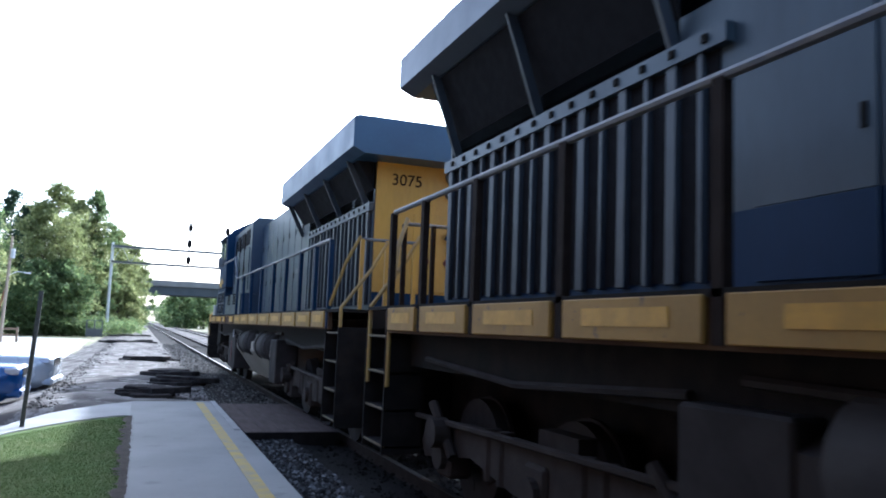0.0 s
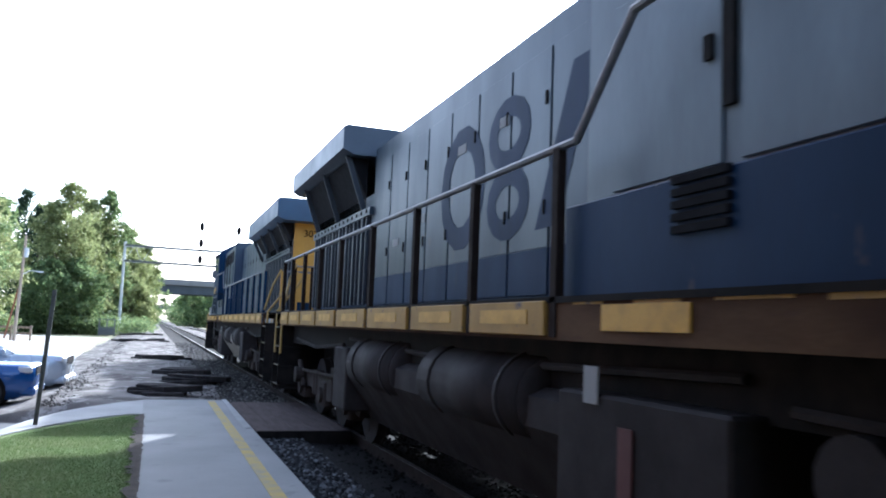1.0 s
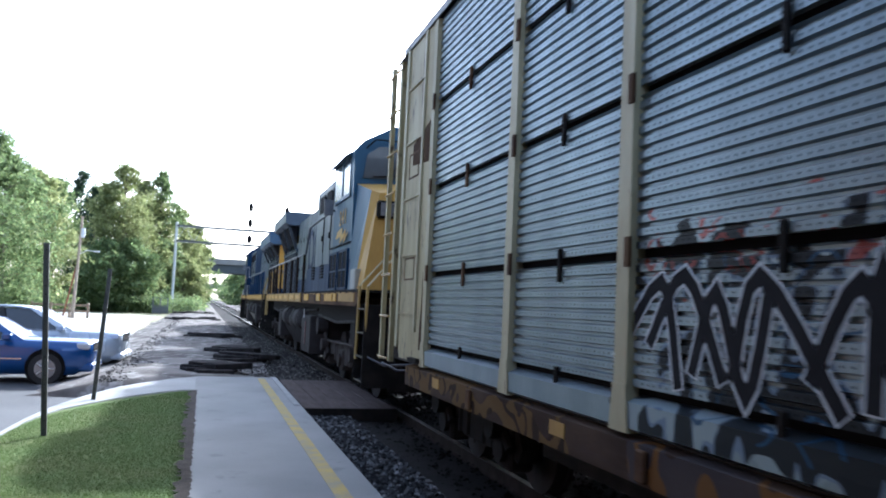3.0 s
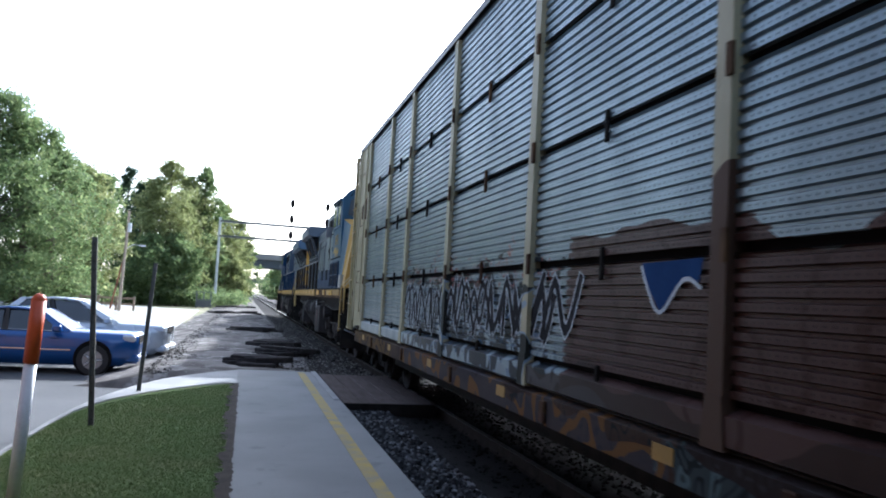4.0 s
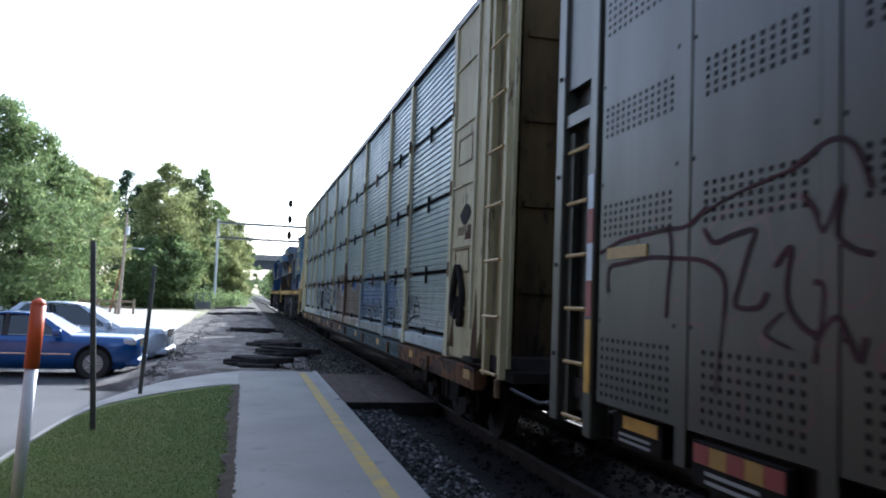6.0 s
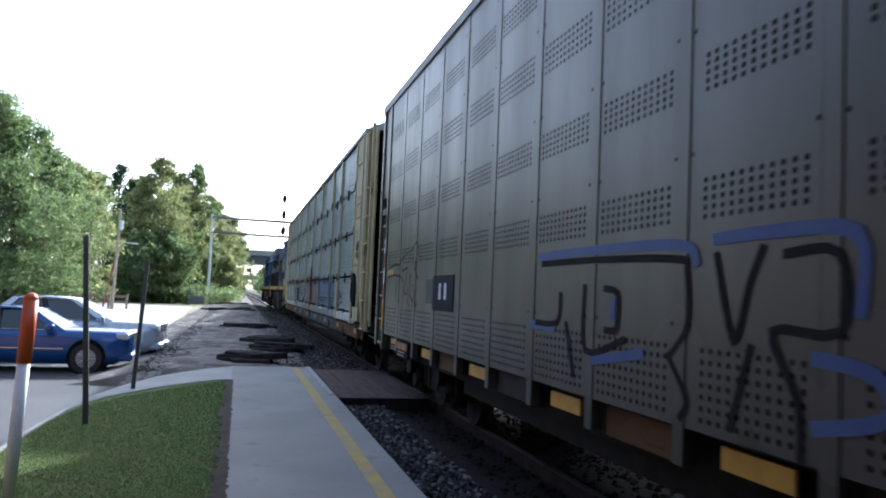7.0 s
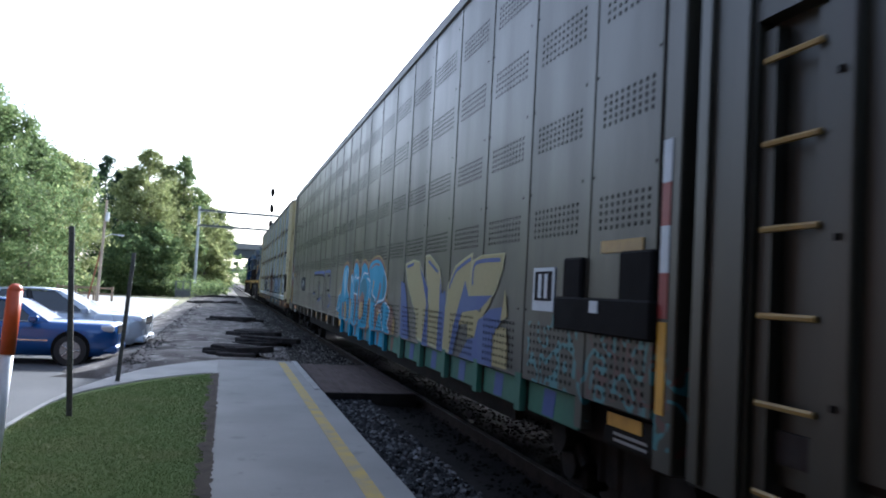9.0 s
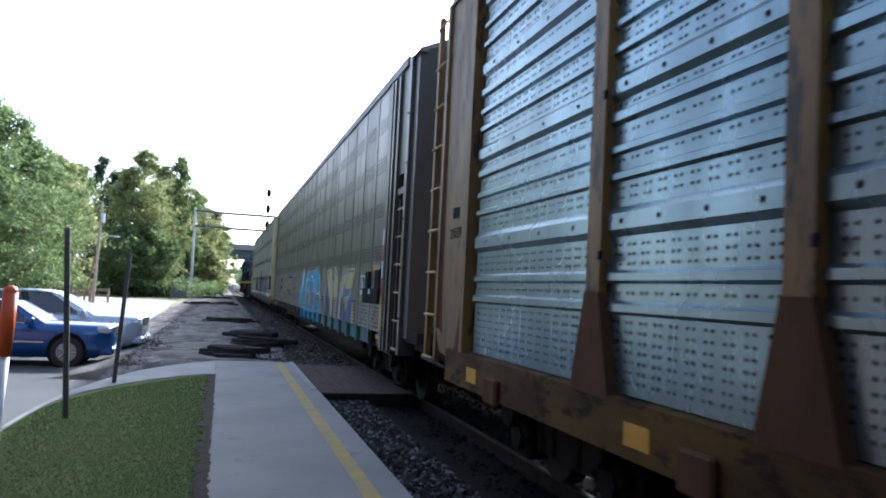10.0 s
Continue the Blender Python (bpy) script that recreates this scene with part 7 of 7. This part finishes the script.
    part("number_plate", boxes((0.06, 0.07, -0.16, 0.16, 0.33, 0.42)), KERB, v, "plain pale plate")
    return v


ROAD_Z = -0.42
car(-2.28, 19.75, ROAD_Z, "blue four-door sedan parked facing the railway track", CAR_BLUE, 0.92, 1.40, (-1.35, -2.05), (-3.4, -4.05), 1.52)
car(-1.95, 23.2, ROAD_Z, "silver hatchback parked beside the blue sedan", CAR_SILVER, 0.98, 1.58, (-1.15, -2.2), (-3.7, -4.35), 1.62, 4.5, turn=-4)


# ---- signal bridge, poles, overpass ----
WHITE_STEEL = material("pale_aluminium", (0.6, 0.62, 0.63), 0.5, 0.2, second=(0.5, 0.52, 0.53), scale=4, grain=30, bump=0.03)


def signal_bridge():
    Y = 100.0
    v = base("signal_bridge", -3.6, Y, -0.45, "pale metal railway signal bridge spanning the tracks", "signal bridge")
    part("column", rod(bmesh.new(), (0, 0, 0), (0, 0, 10.9), 0.19, 10, 0.16), WHITE_STEEL, v)
    part("column_foot", boxes((-0.35, 0.35, -0.35, 0.35, 0, 0.5), bevel=0.03), KERB, v)
    part("column", rod(bmesh.new(), (24, 0, 0), (24, 0, 10.9), 0.19, 10, 0.16), WHITE_STEEL, v)
    for z, r in ((10.45, 0.115), (8.62, 0.115)):
        for yy in (-0.45, 0.45):
            part("chord", pipe([(0, yy, z), (24, yy, z - 0.05)], r, 6), DARK_GALV if yy < 0 else WHITE_STEEL, v)
    for k in range(12):
        part("lattice", pipe([(k * 2, 0.45, 8.62), (k * 2 + 1, 0.45, 10.45), (k * 2 + 2, 0.45, 8.62)], 0.025, 5), WHITE_STEEL, v)
    part("walkway_rail", pipe([(4.0, -0.5, 12.55), (9.6, -0.5, 12.4)], 0.05, 6), DARK_GALV, v)
    for x, zs in ((8.5, (13.25, 11.28, 9.3)), (12.85, (13.1, 11.15, 9.2))):
        part("signal_mast", rod(bmesh.new(), (x, -0.45, 8.4), (x, -0.45, 13.6), 0.06, 8), WHITE_STEEL, v)
        for z in zs:
            head = part("signal_head", prism([(x + 0.34 * math.cos(a) * 0.8, z + 0.52 * math.sin(a)) for a in [k * math.tau / 16 for k in range(16)]], "y", -0.72, -0.66), DIRT_BLACK, v, "black oval signal backboard")
            part("lens_hood", rod(bmesh.new(), (x, -0.95, z), (x, -0.72, z), 0.13, 12), DIRT_BLACK, head)
            part("lens", rod(bmesh.new(), (x, -0.76, z), (x, -0.73, z), 0.1, 12), LAMP_CLEAR, head)


DARK_GALV = material("grey_galvanised", (0.12, 0.125, 0.13), 0.6, 0.2, second=(0.08, 0.085, 0.09), scale=5, grain=40, bump=0.03)
signal_bridge()


def utility_pole():
    v = base("utility_pole", -9.27, 64.6, -0.43, "tall brown wooden utility pole with a street lamp arm", "utility pole")
    wood = material("pole_wood", (0.36, 0.29, 0.22), 0.85, second=(0.26, 0.2, 0.15), scale=3, grain=30, bump=0.3, stretch=(4, 4, 0.3))
    part("pole", rod(bmesh.new(), (0, 0, 0), (0.25, 0, 10.1), 0.17, 10, 0.12), wood, v)
    part("transformer", rod(bmesh.new(), (0.42, -0.1, 8.0), (0.42, -0.1, 8.9), 0.2, 12), WHITE_STEEL, v)
    part("lamp_arm", pipe([(0.15, 0, 6.3), (0.9, -0.1, 6.75), (1.6, -0.2, 6.7)], 0.035, 6), WHITE_STEEL, v)
    part("lamp_head", boxes((1.5, 2.1, -0.32, -0.08, 6.6, 6.74), bevel=0.04), WHITE_STEEL, v, "pale street lamp head")
    v.scale = (0.76, 0.76, 0.76)
    part("brace_pole", rod(bmesh.new(), (-0.9, 0.2, 0), (0.0, 0.1, 5.0), 0.09, 8), material("brace_wood", (0.26, 0.11, 0.06), 0.85, second=(0.18, 0.08, 0.05), scale=3, grain=30, bump=0.2, stretch=(4, 4, 0.3)), v, "reddish leaning brace pole")


utility_pole()


def rail_fence():
    v = base("rail_fence", -12.3, 66, -0.44, "low brown wooden rail fence beside the road", "fence")
    for k in range(4):
        part("post", boxes((k * 1.3 - 0.08, k * 1.3 + 0.08, -0.08, 0.08, 0, 1.15), bevel=0.015), TIMBER_PALE, v)
    for k in range(3):
        for z in (0.45, 0.9):
            part("rail", boxes((k * 1.3, k * 1.3 + 1.3, -0.04, 0.04, z, z + 0.16), bevel=0.01), TIMBER_PALE, v)


TIMBER_PALE = material("fence_timber", (0.25, 0.19, 0.13), 0.85, second=(0.17, 0.13, 0.1), scale=3, grain=30, bump=0.3)
rail_fence()


def railing_box():
    v = base("trackside_railing", -5.15, 90, -0.45, "grey metal trackside railing round a small pit", "railing")
    for x in (0, 0.75, 1.5):
        for y in (0, 1.2):
            part("post", boxes((x - 0.04, x + 0.04, y - 0.04, y + 0.04, 0, 1.75)), DARK_GALV, v)
    for y in (0, 1.2):
        for z in (0.9, 1.7):
            part("rail", boxes((0, 1.5, y - 0.03, y + 0.03, z, z + 0.07)), DARK_GALV, v)
    part("panel", boxes((0.05, 1.45, -0.015, 0.015, 0.1, 0.85)), DARK_GALV, v)


railing_box()
rubble_heap(-0.8, 84, 3.4, 1.4, 6, 6)


def overpass(y, x0, x1, low, deep, parapet, label):
    v = base("overpass", 0, y, -0.45, label, "bridge")
    lo = low + 0.45
    part("deck", boxes((x0, x1, 0, 11, lo + deep, lo + deep + 0.35), bevel=0.02), BRIDGE_CONC, v)
    for k, gy in enumerate((0.5, 3, 5.5, 8, 10)):
        part("girder", boxes((x0, x1, gy, gy + 0.5, lo, lo + deep), (x0, x1, gy - 0.15, gy + 0.65, lo, lo + 0.12)), BRIDGE_STEEL, v, "dark bridge girder")
    for yy in (0.0, 10.75):
        part("parapet", boxes((x0, x1, yy - 0.02, yy + 0.23, lo + deep + 0.35, lo + deep + 0.35 + parapet)), BRIDGE_CONC, v, "pale concrete parapet")
        n = int((x1 - x0) / 3)
        part("rail", boxes((x0, x1, yy + 0.05, yy + 0.11, lo + deep + parapet + 0.75, lo + deep + parapet + 0.8)), DARK_GALV, v)
        for k in range(n):
            part("rail_post", boxes((x0 + k * 3, x0 + k * 3 + 0.08, yy + 0.05, yy + 0.11, lo + deep + 0.35 + parapet, lo + deep + parapet + 0.8)), DARK_GALV, v)
    for px in (x0 + 4, 26, 44):
        if px < x1:
            for py in (1.5, 5.5, 9.5):
                part("pier", rod(bmesh.new(), (px, py, 0), (px, py, lo), 0.6, 14), BRIDGE_CONC, v, "round concrete pier")
            part("pier_cap", boxes((px - 0.7, px + 0.7, 0.2, 10.8, lo - 0.9, lo)), BRIDGE_CONC, v)
    return v


BRIDGE_CONC = material("bridge_concrete", (0.24, 0.235, 0.23), 0.85, second=(0.18, 0.175, 0.17), scale=0.6, grain=10, bump=0.2)
BRIDGE_STEEL = material("bridge_girder_paint", (0.05, 0.06, 0.07), 0.6, second=(0.035, 0.042, 0.05), scale=0.6, grain=10, bump=0.1)
overpass(172, -14, 75, 6.8, 1.75, 0.85, "concrete road overpass with dark girders crossing the tracks")
overpass(520, -40, 120, 7.0, 1.8, 0.9, "distant concrete road overpass crossing the tracks")


# ---- trees ----
def leaf_mat(name, dark, light):
    m = stone_mat(name, dark, light)
    b = m.node_tree.nodes["Principled BSDF"]
    b.inputs["Roughness"].default_value = 0.55
    # thin leaves let some light through
    n, l = m.node_tree.nodes, m.node_tree.links
    tr, mix = n.new("ShaderNodeBsdfTranslucent"), n.new("ShaderNodeMixShader")
    l.new(b.inputs["Base Color"].links[0].from_socket, tr.inputs["Color"])
    mix.inputs[0].default_value = 0.5
    l.new(b.outputs[0], mix.inputs[1])
    l.new(tr.outputs[0], mix.inputs[2])
    l.new(mix.outputs[0], n["Material Output"].inputs["Surface"])
    return m


LEAF_MID = leaf_mat("leaf_green", (0.13, 0.19, 0.08), (0.31, 0.37, 0.165))
LEAF_PALE = leaf_mat("leaf_yellow_green", (0.19, 0.225, 0.09), (0.45, 0.46, 0.22))
LEAF_PINE = leaf_mat("pine_needle", (0.04, 0.07, 0.045), (0.09, 0.13, 0.07))
stone_grass = leaf_mat("grass_blades", (0.085, 0.13, 0.04), (0.115, 0.155, 0.055))
grass(110000, 5)
BARK = material("bark", (0.13, 0.1, 0.08), 0.9, second=(0.07, 0.055, 0.045), scale=4, grain=25, bump=0.6, stretch=(3, 3, 0.5))


def crown_mesh(name, clumps, per, leaf, mat):
    """Leaves in clumps: each leaf is a bent pair of triangles."""
    vs, fs = [], []
    for (cx, cy, cz, r) in clumps:
        for _ in range(per):
            p = Vector((random.gauss(0, 0.55), random.gauss(0, 0.55), random.gauss(0, 0.5))) * r
            c = Vector((cx, cy, cz)) + Vector((p.x, p.y, p.z * 0.75))
            m = Euler((random.uniform(-1, 1), random.uniform(-1, 1), random.uniform(0, 6.3))).to_matrix()
            s = leaf * random.uniform(0.6, 1.4)
            b = len(vs)
            for q in ((-1, 0, 0), (0, -0.55, 0.12), (1, 0, -0.1), (0, 0.55, 0.12)):
                vs.append(tuple(c + m @ Vector(q) * s))
            fs += [(b, b + 1, b + 2), (b, b + 2, b + 3)]
    me = bpy.data.meshes.new(name)
    me.from_pydata(vs, [], fs)
    me.materials.append(mat)
    return me


def tree(x, y, height, wide, mat, seed, label, pine=False, leaf=0.24, per=60, low=0.12):
    random.seed(seed)
    v = base("tree", x, y, -0.45, label, "tree", "trees beside the railway")
    bm = bmesh.new()
    trunk_r = height * 0.017 + 0.06
    lean = random.uniform(-0.4, 0.4)
    rod(bm, (0, 0, 0), (lean * 0.5, 0, height * 0.5), trunk_r, 8, trunk_r * 0.6)
    rod(bm, (lean * 0.5, 0, height * 0.5), (lean, 0, height * 0.93), trunk_r * 0.6, 7, trunk_r * 0.15)
    clumps = []
    n = 120 if not pine else 80
    for k in range(n):
        t = low + (1 - low) * ((k + random.random()) / n)
        env = (math.sin(math.pi * min(1, (t - low) / (1 - low) * 0.8 + 0.18)) ** 0.7) if not pine else (1.05 - t) ** 0.8 * (1 if t > 0.4 else 0.35)
        a = random.uniform(0, 6.3)
        d = wide * env * math.sqrt(random.random()) * random.uniform(0.75, 1.2)
        cx, cy, cz = lean * t + math.cos(a) * d, math.sin(a) * d, height * t
        r = wide * random.uniform(0.13, 0.3) * (0.75 if pine else 1)
        if t > 0.85:
            r *= 0.7
        clumps.append((cx, cy, cz, r))
        if k % 5 == 0 and t > 0.15:
            z0 = max(height * 0.12, cz - d * 0.6)
            rod(bm, (lean * z0 / height, 0, z0), (cx * 0.9, cy * 0.9, cz), trunk_r * 0.28, 5, trunk_r * 0.06)
    part("trunk", bm, BARK, v, "grey-brown trunk and limbs")
    ob = new("crown", crown_mesh("crown", clumps, per, leaf, mat))
    ob.parent = v
    return v


def by_angle(az, dist):
    return math.tan(radians(az)) * dist, dist


def top_of(el, dist):
    return 1.6 + math.tan(radians(el)) * dist + 0.45


PLAN = [(-18.2, 60, 13.0, 5.0, 0), (-16.0, 62, 12.0, 4.6, 0), (-14.2, 64, 10.4, 4.4, 0), (-12.4, 68, 8.8, 4.2, 0), (-10.9, 80, 7.6, 4.2, 1), (-9.6, 100, 7.2, 4.4, 0),
        (-8.3, 112, 7.9, 4.6, 2), (-7.2, 108, 7.0, 4.2, 2), (-6.2, 96, 7.2, 3.8, 1), (-5.3, 98, 8.5, 4.0, 1), (-4.2, 106, 7.6, 3.8, 1), (-3.1, 108, 8.3, 3.2, 0),
        (-3.4, 110, 6.2, 3.4, 1), (-1.9, 116, 5.8, 3.4, 1), (-1.0, 124, 4.9, 3.2, 1), (-0.4, 132, 4.0, 2.8, 0), (-6.6, 92, 3.4, 3.2, 0), (-4.6, 94, 3.6, 3.4, 0), (-3.6, 108, 3.2, 3.0, 0), (-1.4, 112, 2.8, 2.8, 1)]
NAMES = ("broad green leafy tree at the edge of the woods", "yellow-green leafy tree in sunlight", "dark green pine rising above the woods")
for k, (az, dist, el, wide, kind) in enumerate(PLAN):
    x, y = by_angle(az, dist)
    tree(x, y, top_of(el, dist), wide, (LEAF_MID, LEAF_PALE, LEAF_PINE)[kind], 40 + k, NAMES[kind], kind == 2, 0.14 if dist < 75 else 0.18, 150 if dist < 90 else 105, 0.03)
for k, (x, y, h, w) in enumerate(((10, 230, 9, 6), (17, 235, 11, 6), (25, 228, 12, 6), (34, 232, 12, 6), (13, 300, 12, 7), (22, 310, 13, 7), (-9, 260, 11, 6), (-14, 225, 12, 6), (-10, 340, 13, 7), (16, 400, 14, 8), (-10, 430, 15, 8), (14, 470, 14, 8))):
    tree(x, y, h, w, LEAF_MID, 90 + k, "distant green tree beyond the overpass", False, 0.5, 22, 0.03)


def shrubs():
    random.seed(77)
    clumps = []
    for _ in range(150):
        az = random.uniform(-17.5, -0.2)
        d = random.uniform(76, 92) if az < -9 else random.uniform(92, 112)
        x, y = by_angle(az, d)
        clumps.append((x, y, random.uniform(0.0, 0.9), random.uniform(0.7, 1.5)))
    ob = new("undergrowth", crown_mesh("undergrowth", clumps, 160, 0.15, LEAF_MID))
    tagged(ob, "dense green undergrowth below the trees", "bushes", kind="stuff")
    random.seed(78)
    clumps = []
    for _ in range(60):
        y = random.uniform(102, 170)
        clumps.append((random.uniform(-6.5, -0.5), y, random.uniform(-0.4, 0.2), random.uniform(0.4, 0.8)))
    ob = new("weeds", crown_mesh("weeds", clumps, 40, 0.16, LEAF_PALE))
    tagged(ob, "tall yellow-green weeds beside the track", "weeds", kind="stuff")


shrubs()
motions()
